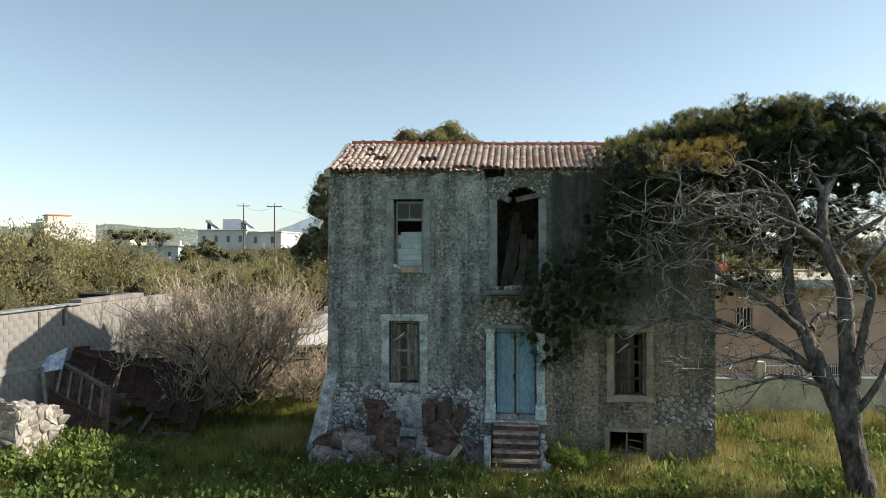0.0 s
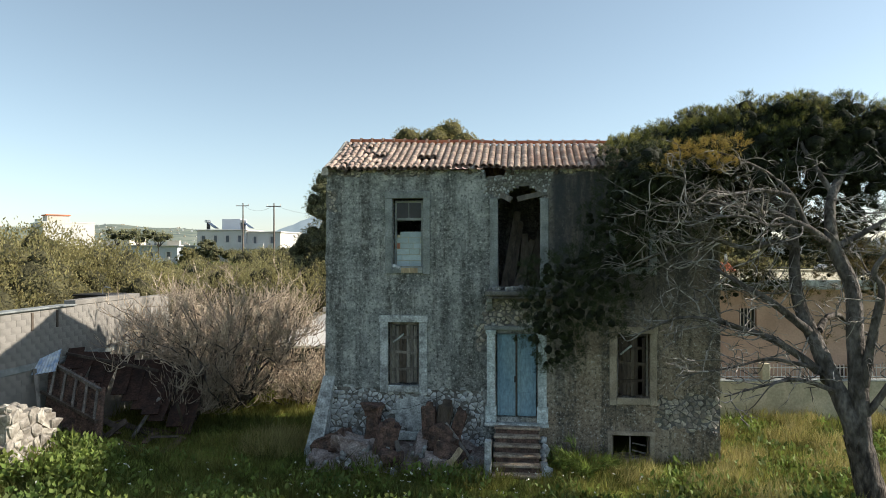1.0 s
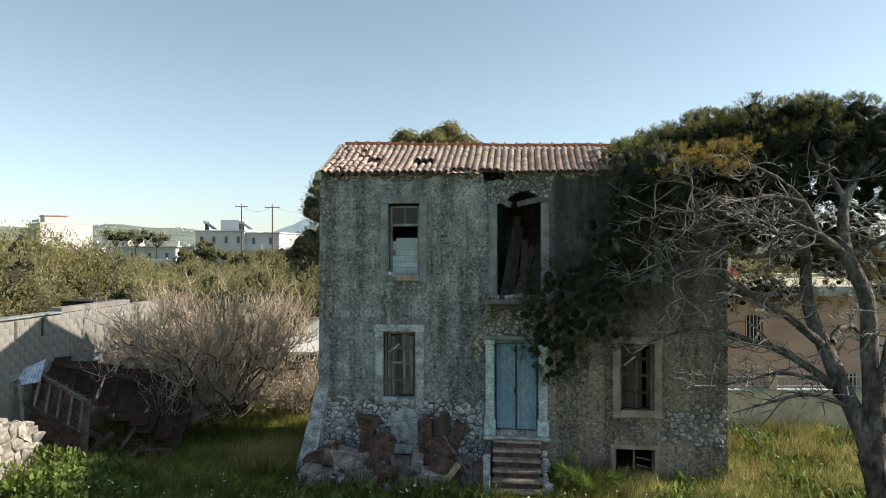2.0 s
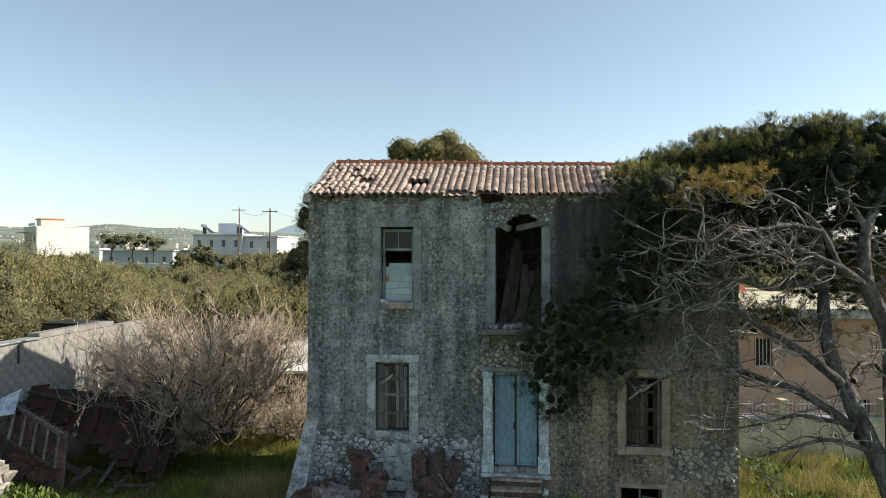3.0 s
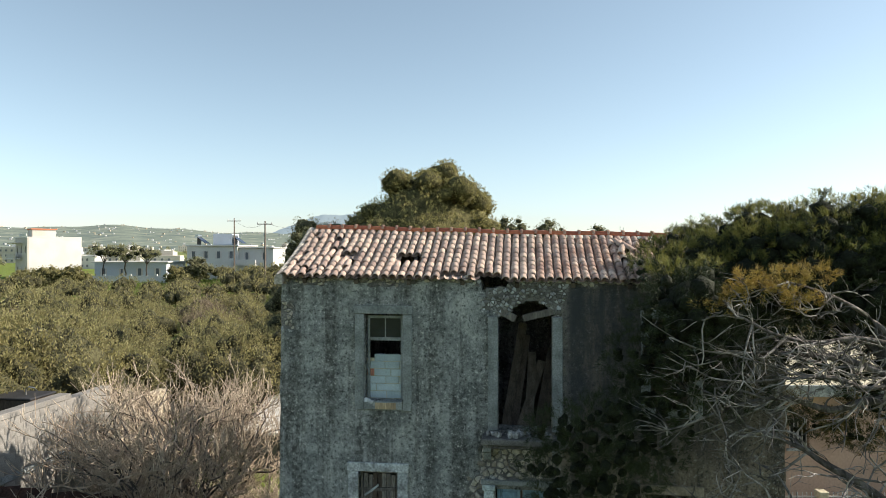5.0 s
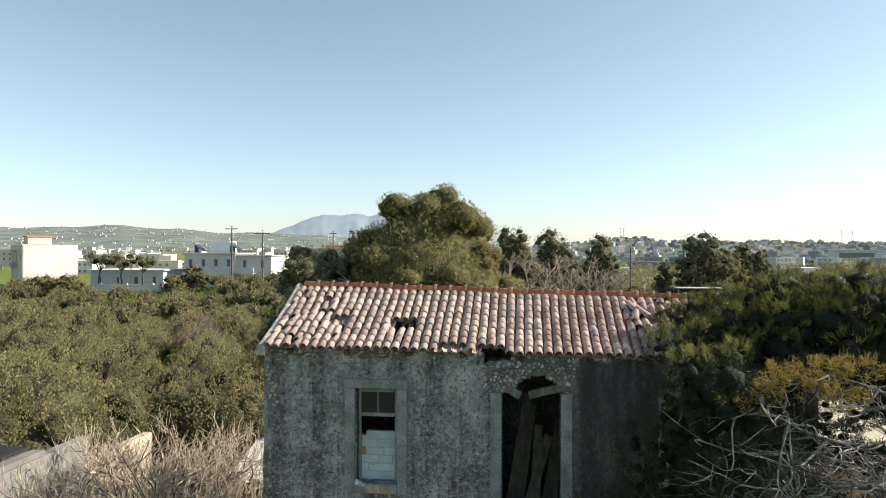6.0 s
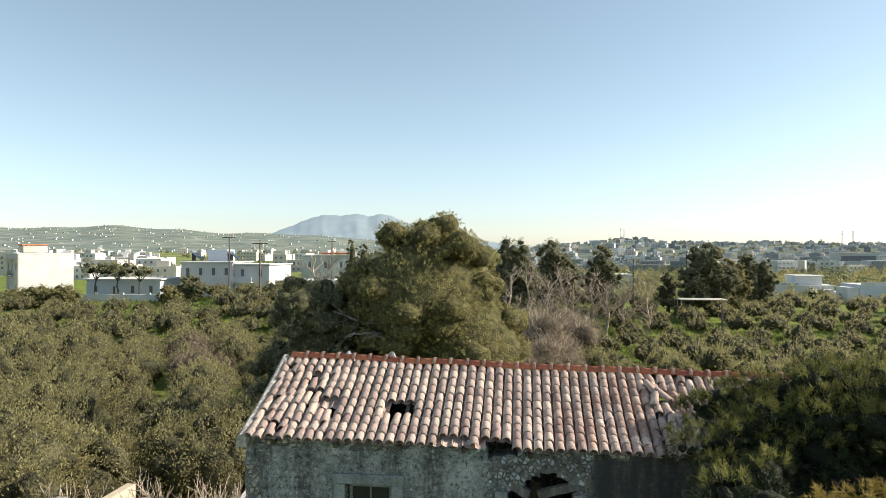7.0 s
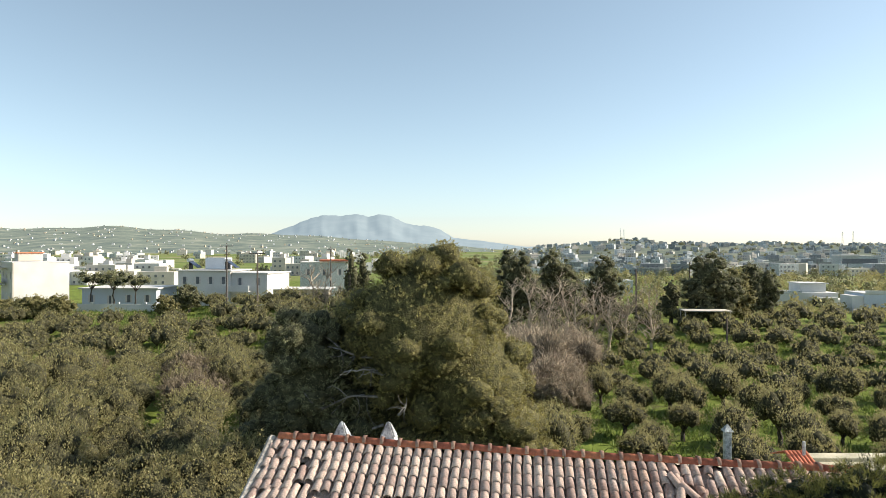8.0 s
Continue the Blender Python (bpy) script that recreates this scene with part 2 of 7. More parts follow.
M_NEEDLE_LIT = material("sunlit_pine_needles", (0.25, 0.235, 0.065), 0.6, 0.9, 0.25, (0.15, 0.155, 0.04), 8, 0.0, island=0.3, through_light=0.3)
# Gold stands for sunlight on the front sprays.
M_NEEDLE_GOLD = material("gold_pine_needles", (0.34, 0.235, 0.06), 0.6, 0.9, 0.25, (0.20, 0.165, 0.04), 8, 0.0, island=0.35, through_light=0.3)
M_NEEDLE_OLD = material("browned_needles", (0.17, 0.13, 0.055), 0.7, 1.0, 0.25, (0.10, 0.085, 0.032), 8, 0.0, island=0.35, through_light=0.25)
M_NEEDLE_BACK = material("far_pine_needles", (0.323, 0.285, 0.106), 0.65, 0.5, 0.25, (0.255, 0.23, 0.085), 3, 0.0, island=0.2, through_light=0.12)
# Inner crown tones, darkened so that gaps between the leaves read as shade.
M_OLIVE_CORE = material("olive_inner_shade", (0.10, 0.094, 0.046), 0.85, 3, 0.5, (0.045, 0.043, 0.021), 14, 1.0, dist=0.2)
M_SCRUB_CORE = material("scrub_inner_shade", (0.17, 0.135, 0.09), 0.85, 3, 0.5, (0.09, 0.07, 0.048), 14, 1.0, dist=0.15)
M_PINE_CORE = material("pine_inner_shade", (0.14, 0.126, 0.049), 0.85, 3, 0.5, (0.063, 0.0595, 0.0231), 14, 1.0, dist=0.15)
# Near-black tone stands for the shade inside a crown.
M_NEAR_CORE = material("near_pine_inner_shade", (0.018, 0.023, 0.010), 0.8, 2.5, 0.4, (0.009, 0.012, 0.006), 14, 1.0, dist=0.08)
M_CYPRESS_CORE = material("conifer_inner_shade", (0.10, 0.098, 0.05), 0.85, 3, 0.5, (0.05, 0.05, 0.026), 14, 1.0, dist=0.15)
M_OLIVE = material("olive_leaves", (0.325, 0.292, 0.135), 0.55, 0.5, 0.25, (0.245, 0.222, 0.10), 3, 0.0, island=0.25, through_light=0.55)
M_BROWN_BUSH = material("leafless_brown_bush", (0.42, 0.34, 0.25), 0.8, 0.5, 0.25, (0.31, 0.25, 0.18), 3, 0.0, island=0.3)
M_OLIVE_DRY = material("dry_scrub", (0.23, 0.185, 0.125), 0.7, 0.5, 0.25, (0.165, 0.13, 0.085), 3, 0.0, island=0.35, through_light=0.25)
M_CYPRESS = material("dark_conifer", (0.27, 0.265, 0.14), 0.65, 0.6, 0.25, None, 4, 0.0, island=0.35, through_light=0.2)
M_GRASS = material("grass_blades", (0.0984, 0.115, 0.0295), 0.6, 0.35, 0.35, (0.254, 0.246, 0.0697), 3, 0.0, island=0.35, through_light=0.45)
M_GRASS_DRY = material("dry_grass", (0.42, 0.37, 0.15), 0.75, 0.6, 0.25, None, 3, 0.0, island=0.3, through_light=0.3)
M_WEED = material("broad_weed", (0.187, 0.238, 0.0553), 0.6, 1, 0.35, (0.111, 0.162, 0.0425), 3, 0.0, island=0.35, through_light=0.35)
M_FARWHITE = material("far_white_render", (0.59, 0.59, 0.574), 0.9, 0.3, 0.15, (0.476, 0.492, 0.492), 3, 0.0, island=0.25)
M_FLOWER = material("white_flower", (0.75, 0.75, 0.66), 0.7, 1, 0.1, None, 3, 0.0)

# ---- building helpers ----
rng = random.Random(7)


def thing(name, label, category, at=(0, 0, 0), group="", kind=""):
    """An Empty at the base of a thing that parents its parts."""
    e = new(name)
    e.empty_display_size = 0.2
    e.location = at
    return tagged(e, label, category, group, kind)


def put(name, mesh, parent=None, label="", kind=""):
    ob = new(name, mesh)
    if parent:
        ob.parent = parent
    return tagged(ob, label, "", "", kind)


def part(name, bm, mat, parent=None, label="", kind=""):
    """Links a bmesh as one mesh object under a thing or a part."""
    me = bpy.data.meshes.new(name)
    bm.to_mesh(me)
    bm.free()
    for m in mat if isinstance(mat, (list, tuple)) else (mat,):
        me.materials.append(m)
    return put(name, me, parent, label, kind)


def mesh_of(name, verts, faces, mat, smooth=False):
    me = bpy.data.meshes.new(name)
    me.from_pydata([tuple(v) for v in verts], [], faces)
    me.materials.append(mat)
    if smooth:
        me.polygons.foreach_set("use_smooth", [True] * len(me.polygons))
    me.update()
    return me


def box(bm, x0, x1, y0, y1, z0, z1, bevel=0.0, turn=None):
    """A box between two corners, with worn edges where bevel is given."""
    r = bmesh.ops.create_cube(bm, size=1, matrix=Matrix.Translation(((x0 + x1) / 2, (y0 + y1) / 2, (z0 + z1) / 2)) @ Matrix.Diagonal((x1 - x0, y1 - y0, z1 - z0, 1)))
    vs = r["verts"]
    if turn is not None:
        bmesh.ops.transform(bm, matrix=turn, verts=vs)
    if bevel:
        es = list({e for v in vs for e in v.link_edges})
        bmesh.ops.bevel(bm, geom=es, offset=bevel, segments=1, affect="EDGES")
    return vs


def boxed(name, dims, mat, parent=None, bevel=0.01, turn=None, label="", kind=""):
    bm = bmesh.new()
    box(bm, *dims, bevel=bevel, turn=turn)
    return part(name, bm, mat, parent, label, kind)


def plank(name, a, b, width, thick, mat, parent=None, label="", up=(0, -1, 0)):
    """A sawn board from a to b, slightly warped."""
    a, b = Vector(a), Vector(b)
    d = b - a
    z = d.normalized()
    x = Vector(up).cross(z).normalized()
    y = z.cross(x)
    bm = bmesh.new()
    n = 4
    rings = []
    for i in range(n + 1):
        c = a + d * (i / n) + x * rng.uniform(-0.008, 0.008) + y * rng.uniform(-0.008, 0.008)
        w, h = width / 2 * rng.uniform(0.94, 1.04), thick / 2
        rings.append([bm.verts.new(c + x * sx * w + y * sy * h) for sx, sy in ((-1, -1), (1, -1), (1, 1), (-1, 1))])
    for r0, r1 in zip(rings, rings[1:]):
        for j in range(4):
            bm.faces.new((r0[j], r0[(j + 1) % 4], r1[(j + 1) % 4], r1[j]))
    bm.faces.new(rings[0][::-1])
    bm.faces.new(rings[-1])
    return part(name, bm, mat, parent, label)


class Tubes:
    """Tapered branches gathered into one mesh."""

    def __init__(self):
        self.v, self.f = [], []

    def add(self, pts, r0, r1, sides=5, wobble=0.0):
        pts = [Vector(p) for p in pts]
        n, start = len(pts), len(self.v)
        for i, p in enumerate(pts):
            d = (pts[min(i + 1, n - 1)] - pts[max(i - 1, 0)]).normalized()
            x = d.orthogonal().normalized()
            y = d.cross(x)
            r = r0 + (r1 - r0) * i / (n - 1)
            for k in range(sides):
                a = 2 * math.pi * k / sides
                rr = r * (1 + wobble * rng.uniform(-1, 1))
                self.v.append(p + (x * math.cos(a) + y * math.sin(a)) * rr)
        for i in range(n - 1):
            for k in range(sides):
                a, b = start + i * sides + k, start + i * sides + (k + 1) % sides
                self.f.append((a, b, b + sides, a + sides))

    def mesh(self, name, mat, smooth=True):
        return mesh_of(name, self.v, self.f, mat, smooth)


def bent(a, b, n=5, bow=0.15, lift=0.0, rs=rng):
    """Points along an uneven curve from a to b."""
    a, b = Vector(a), Vector(b)
    d = (b - a).length
    side = Vector((rs.uniform(-1, 1), rs.uniform(-1, 1), rs.uniform(-1, 1))) * d * bow
    out = []
    for i in range(n + 1):
        s = i / n
        p = a.lerp(b, s) + side * math.sin(math.pi * s) + Vector((0, 0, lift * d * math.sin(math.pi * s)))
        if 0 < i < n:
            p += Vector((rs.uniform(-1, 1), rs.uniform(-1, 1), rs.uniform(-1, 1))) * d * 0.03
        out.append(p)
    return out


def sprigs(name, points, outward, length, width, mat, seed, spread=0.6, lift=0.3):
    """One leaf-shaped quad at each point, aimed roughly outward and up."""
    g = np.random.default_rng(seed)
    p = np.asarray(points, float)
    n = len(p)
    d = np.asarray(outward, float) + g.normal(0, spread, (n, 3))
    d[:, 2] += lift
    d /= np.linalg.norm(d, axis=1, keepdims=True)
    s = np.cross(d, g.normal(0, 1, (n, 3)))
    s /= np.linalg.norm(s, axis=1, keepdims=True)
    ln = length * g.uniform(0.6, 1.3, (n, 1))
    wd = width * g.uniform(0.6, 1.3, (n, 1))
    v = np.stack([p, p + d * ln * 0.5 + s * wd, p + d * ln, p + d * ln * 0.45 - s * wd], 1).reshape(-1, 3)
    me = bpy.data.meshes.new(name)
    me.vertices.add(4 * n)
    me.vertices.foreach_set("co", v.ravel())
    me.loops.add(4 * n)
    me.loops.foreach_set("vertex_index", np.arange(4 * n))
    me.polygons.add(n)
    me.polygons.foreach_set("loop_start", np.arange(0, 4 * n, 4))
    me.materials.append(mat)
    me.update(calc_edges=True)
    return me


def leaf_skin(name, points, outward, length, width, mat, seed, rough=0.45, grow=0.7, loose=1.0):
    """Small leaf quads that lie along the crown's skin, facing outward, ruffled."""
    g = np.random.default_rng(seed)
    p = np.asarray(points, float)
    n = len(p)
    nrm = np.asarray(outward, float) + g.normal(0, rough, (n, 3))
    nrm /= np.linalg.norm(nrm, axis=1, keepdims=True)
    d = g.normal(0, loose, (n, 3)) + np.array([0, 0, grow])
    d -= nrm * (d * nrm).sum(1, keepdims=True)
    d /= np.linalg.norm(d, axis=1, keepdims=True)
    s = np.cross(nrm, d)
    ln = length * g.uniform(0.6, 1.35, (n, 1))
    wd = width * g.uniform(0.6, 1.3, (n, 1))
    v = np.stack([p - d * ln * 0.5, p + s * wd, p + d * ln * 0.5, p - s * wd], 1).reshape(-1, 3)
    me = bpy.data.meshes.new(name)
    me.vertices.add(4 * n)
    me.vertices.foreach_set("co", v.ravel())
    me.loops.add(4 * n)
    me.loops.foreach_set("vertex_index", np.arange(4 * n))
    me.polygons.add(n)
    me.polygons.foreach_set("loop_start", np.arange(0, 4 * n, 4))
    me.materials.append(mat)
    me.update(calc_edges=True)
    return me


def plumes(name, lobes, dens, per, reach, leaf, width, mat, seed, low=-0.5, up=0.6, spread=0.45, ruffle=0.4, inside=0.86, needle=False):
    """Leafy shoots over the open skin of a set of lobes; the leaves of a shoot lie along it and face outward."""
    g = np.random.default_rng(seed)
    p, out = lobe_points(lobes, dens, seed, 0.86, low)
    cs, rs = np.array([c for c, r in lobes], float), np.array([r for c, r in lobes], float)
    keep = np.ones(len(p), bool)
    for c, r in zip(cs, rs):
        keep &= (((p - c) / (r * inside)) ** 2).sum(1) > 1
    p, out = p[keep], out[keep]
    way = out + np.array([0, 0, up]) + g.normal(0, 0.25, p.shape)
    way /= np.linalg.norm(way, axis=1, keepdims=True)
    size = reach * g.uniform(0.55, 1.35, (len(p), 1))
    p, out, way, size = (np.repeat(q, per, 0) for q in (p, out, way, size))
    n = len(p)
    u = g.uniform(-0.35, 0.75, (n, 1))
    root = p + way * size * u + g.normal(0, 0.3, (n, 3)) * size * (0.9 - 0.6 * u)
    d = way + g.normal(0, spread, (n, 3))
    d /= np.linalg.norm(d, axis=1, keepdims=True)
    face = out + g.normal(0, ruffle, (n, 3))
    s = np.cross(d, face)
    s /= np.linalg.norm(s, axis=1, keepdims=True) + 1e-9
    ln, wd = leaf * g.uniform(0.6, 1.3, (n, 1)), width * g.uniform(0.7, 1.3, (n, 1))
    if needle:
        return quads_mesh(name, [np.stack([root - s * wd, root + s * wd, root + d * ln], 1).reshape(-1, 3)], mat, 3)
    v = np.stack([root, root + d * ln * 0.5 + s * wd, root + d * ln, root + d * ln * 0.45 - s * wd], 1).reshape(-1, 3)
    return quads_mesh(name, [v], mat)


def quads_mesh(name, parts, mat, k=4):
    """Loose faces of k corners each."""
    v = np.concatenate(parts)
    n = len(v) // k
    me = bpy.data.meshes.new(name)
    me.vertices.add(k * n)
    me.vertices.foreach_set("co", v.ravel())
    me.loops.add(k * n)
    me.loops.foreach_set("vertex_index", np.arange(k * n))
    me.polygons.add(n)
    me.polygons.foreach_set("loop_start", np.arange(0, k * n, k))
    me.materials.append(mat)
    me.update(calc_edges=True)
    return me


def tufts(name, points, outward, needles, length, width, mat, seed, spread=0.55):
    """A spray of thin needles, one triangle each, at every point."""
    g = np.random.default_rng(seed)
    p = np.repeat(np.asarray(points, float), needles, 0)
    o = np.repeat(np.asarray(outward, float), needles, 0)
    n = len(p)
    d = o + g.normal(0, spread, (n, 3))
    d /= np.linalg.norm(d, axis=1, keepdims=True)
    s = np.cross(d, g.normal(0, 1, (n, 3)))
    s /= np.linalg.norm(s, axis=1, keepdims=True)
    ln = length * g.uniform(0.6, 1.25, (n, 1))
    p = p + g.normal(0, length * 0.22, (n, 3))
    v = np.stack([p - s * width, p + s * width, p + d * ln], 1).reshape(-1, 3)
    me = bpy.data.meshes.new(name)
    me.vertices.add(3 * n)
    me.vertices.foreach_set("co", v.ravel())
    me.loops.add(3 * n)
    me.loops.foreach_set("vertex_index", np.arange(3 * n))
    me.polygons.add(n)
    me.polygons.foreach_set("loop_start", np.arange(0, 3 * n, 3))
    me.materials.append(mat)
    me.update(calc_edges=True)
    return me


def lobe_points(lobes, density, seed, shell=0.75, low=-0.5):
    """Points near the upper skins of a set of ellipsoid lobes (centre, radii), with the way outward."""
    g = np.random.default_rng(seed)
    pts, out = [], []
    for c, r in lobes:
        r = np.asarray(r, float)
        n = int(density * (r[0] * r[1] + r[0] * r[2] + r[1] * r[2]) / 3 * 4)
        d = g.normal(0, 1, (n * 2, 3))
        d /= np.linalg.norm(d, axis=1, keepdims=True)
        d = d[d[:, 2] > low][:n]
        q = np.asarray(c) + d * r * g.uniform(shell, 1.06, (len(d), 1))
        pts.append(q), out.append(d)
    return np.concatenate(pts), np.concatenate(out)


def cores(name, lobes, scale, mat, seed, sub=1):
    """Ruffled inner masses of a crown, joined into one mesh."""
    g = random.Random(seed)
    v, f = [], []
    bm = bmesh.new()
    bmesh.ops.create_icosphere(bm, subdivisions=sub, radius=1)
    base = [q.co.copy() for q in bm.verts]
    tri = [tuple(q.index for q in face.verts) for face in bm.faces]
    bm.free()
    for c, r in lobes:
        k = Vector((g.uniform(0, 90), 0, 0))
        s = len(v)
        for q in base:
            m = scale * (1 + 0.35 * noise.noise(q * 1.8 + k) + 0.2 * noise.noise(q * 4.5 + k))
            v.append((c[0] + q.x * r[0] * m, c[1] + q.y * r[1] * m, c[2] + q.z * r[2] * m))
        f += [tuple(s + i for i in t) for t in tri]
    return mesh_of(name, v, f, mat, True)


def ground_z(x, y):
    """The lie of the land."""
    far = max(0.0, min(1.0, (y - 58) / 42))
    east = max(0.0, min(1.0, (x + 10) / 45))
    z = (3.9 - 1.3 * east * east * (3 - 2 * east)) * far * far * (3 - 2 * far)
    z += 0.12 * noise.noise((x * 0.12, y * 0.12, 3.1)) * min(1, 0.3 + abs(y) / 12)
    z += 0.65 * math.exp(-(((x + 11.0) / 3.2) ** 2) - ((y + 3.6) / 2.6) ** 2)
    r = math.hypot(x, y)
    if r > 350:
        s = (r - 350) / 1500
        z += 14 * min(1, s) * (0.6 + 0.8 * noise.noise((x * 0.0021, y * 0.0021, 7.7)))
    return z


def put_empty(name, parent):
    """A part that only groups its own pieces."""
    e = new(name)
    e.empty_display_size = 0.1
    e.parent = parent
    return e

# ---- ground ----
def graded(lo, hi, near, step, grow):
    out, p, s = [], 0.0, step
    while p < hi:
        out.append(p)
        if p > near:
            s *= grow
        p += s
    out.append(hi)
    neg, p, s = [], -step, step
    while p > lo:
        neg.append(p)
        if -p > near:
            s *= grow
        p -= s
    return neg[::-1] + out if lo < 0 else out


def ground_material():
    m = bpy.data.materials.new("meadow_ground")
    m.use_nodes = True
    nt = m.node_tree
    n, l = nt.nodes, nt.links
    vec = n.new("ShaderNodeTexCoord").outputs["Object"]
    near = ramp_node(nt, noise_of(nt, vec, 0.5, 6, 0.65), [(0.3, (0.08, 0.075, 0.035)), (0.46, (0.13, 0.17, 0.035)), (0.7, (0.22, 0.28, 0.055))])
    field = ramp_node(nt, noise_of(nt, vec, 0.012, 3, 0.6), [(0.35, (0.10, 0.13, 0.05)), (0.5, (0.17, 0.22, 0.06)), (0.62, (0.26, 0.23, 0.13))])
    sep = n.new("ShaderNodeSeparateXYZ")
    l.new(vec, sep.inputs[0])
    r = n.new("ShaderNodeMapRange")
    r.inputs["From Min"].default_value, r.inputs["From Max"].default_value = 140, 320
    l.new(sep.outputs["Y"], r.inputs["Value"])
    col = mixed(nt, r.outputs[0], near, field)
    b = n["Principled BSDF"]
    b.inputs["Roughness"].default_value = 0.95
    b.inputs["Specular IOR Level"].default_value = 0.1
    l.new(col, b.inputs["Base Color"])
    bp = n.new("ShaderNodeBump")
    bp.inputs["Strength"].default_value, bp.inputs["Distance"].default_value = 0.6, 0.15
    l.new(noise_of(nt, vec, 3.0, 6, 0.7), bp.inputs["Height"]), l.new(bp.outputs[0], b.inputs["Normal"])
    return m


gx = graded(-3800, 3800, 30, 1.0, 1.10)
gy = graded(-400, 4600, 30, 1.0, 1.08)
gv = [(x, y, ground_z(x, y)) for y in gy for x in gx]
nx = len(gx)
gf = [(j * nx + i, j * nx + i + 1, (j + 1) * nx + i + 1, (j + 1) * nx + i) for j in range(len(gy) - 1) for i in range(nx - 1)]
ground = put("ground", mesh_of("ground", gv, gf, ground_material(), True), None, "rough green meadow with patches of bare earth", "structure")
tagged(ground, category="ground")

# ---- the derelict house ----
HX0, HX1, HDEPTH, EAVE = -3.45, 7.97, 4.6, 8.46
house = thing("abandoned_house", "derelict two-storey plastered stone house with a broken clay-tile roof", "house")

OPENINGS = {
    "upper_window": (-1.42, -0.50, 5.60, 7.63),
    "lower_window": (-1.55, -0.62, 2.08, 3.95),
    "door": (1.66, 2.85, 1.20, 3.66),
    "balcony_door": (1.72, 2.94, 5.00, 7.62),
    "right_window": (5.10, 6.02, 1.88, 3.70),
    "right_upper_window": (5.10, 6.02, 5.60, 7.60),
    "cellar": (4.98, 6.02, 0.16, 0.80),
    "cellar_left": (-1.32, -0.66, 0.10, 0.46),
    "vent": (-3.11, -2.97, 1.22, 1.43),
}


def rough(x, z, s=1.0, k=0.0):
    return noise.noise((x * s, k, z * s))


def bare(x, z):
    """How far the render has fallen off: over 0 the rubble shows."""
    e = 0.16 * rough(x, z, 1.7) + 0.10 * rough(x, z, 4.5, 2.0)
    low = min(2.02 + e - z, 1.28 + e - x)
    patch = 0.62 - math.hypot((x + 0.75) / 1.05, (z - 1.25) / 0.85) + e * 1.4
    low = min(low, -patch * 0.9)
    right = min(1.95 + e - z, z - 0.98 - e, x - 6.25 + 2 * e)
    head = min(z - 7.62 - 1.3 * e, 0.95 - abs(x - 2.35) + 1.6 * e)
    eave = z - 8.30 + e * 0.9 - 0.12 * abs(rough(x, 0, 0.8, 5.0))
    under = min(4.72 - z, z - 3.86 - e, 0.95 - abs(x - 2.2) + e)
    corner = min(-3.0 - x + e, 0.45 - abs(z - 7.6) + e)
    jamb = min(0.42 - abs(x - 1.2) + e, 0.6 - abs(z - 3.5) + e * 2)
    return max(low, right, head, eave, under - 0.03, corner - 0.05, jamb - 0.25)


def broken_head(x, z):
    """The ragged breach over the balcony door and the gap under the eave."""
    e = 0.14 * rough(x, z, 3.0, 1.0) + 0.05 * rough(x, z, 9.0, 1.0)
    a = 0.36 - math.hypot((x - 2.5) / 1.25, (z - 7.70) / 0.72) + e
    b = min(0.30 - abs(x - 1.62) + e, z - 8.22 - 0.25 * (x - 1.62) + e)
    return max(a if z > 7.4 else -1, b) > 0


def is_wall(x, z):
    if broken_head(x, z):
        return False
    return not any(x0 < x < x1 and z0 < z < z1 for x0, x1, z0, z1 in OPENINGS.values())


def lines(lo, hi, step, extra):
    ls = sorted(set(list(np.arange(lo, hi, step)) + [hi] + [e for e in extra if lo < e < hi]))
    keep = [ls[0]]
    for v in ls[1:]:
        if v - keep[-1] < 0.025:
            if v in extra:
                keep[-1] = v
            continue
        keep.append(v)
    return [float(v) for v in keep]


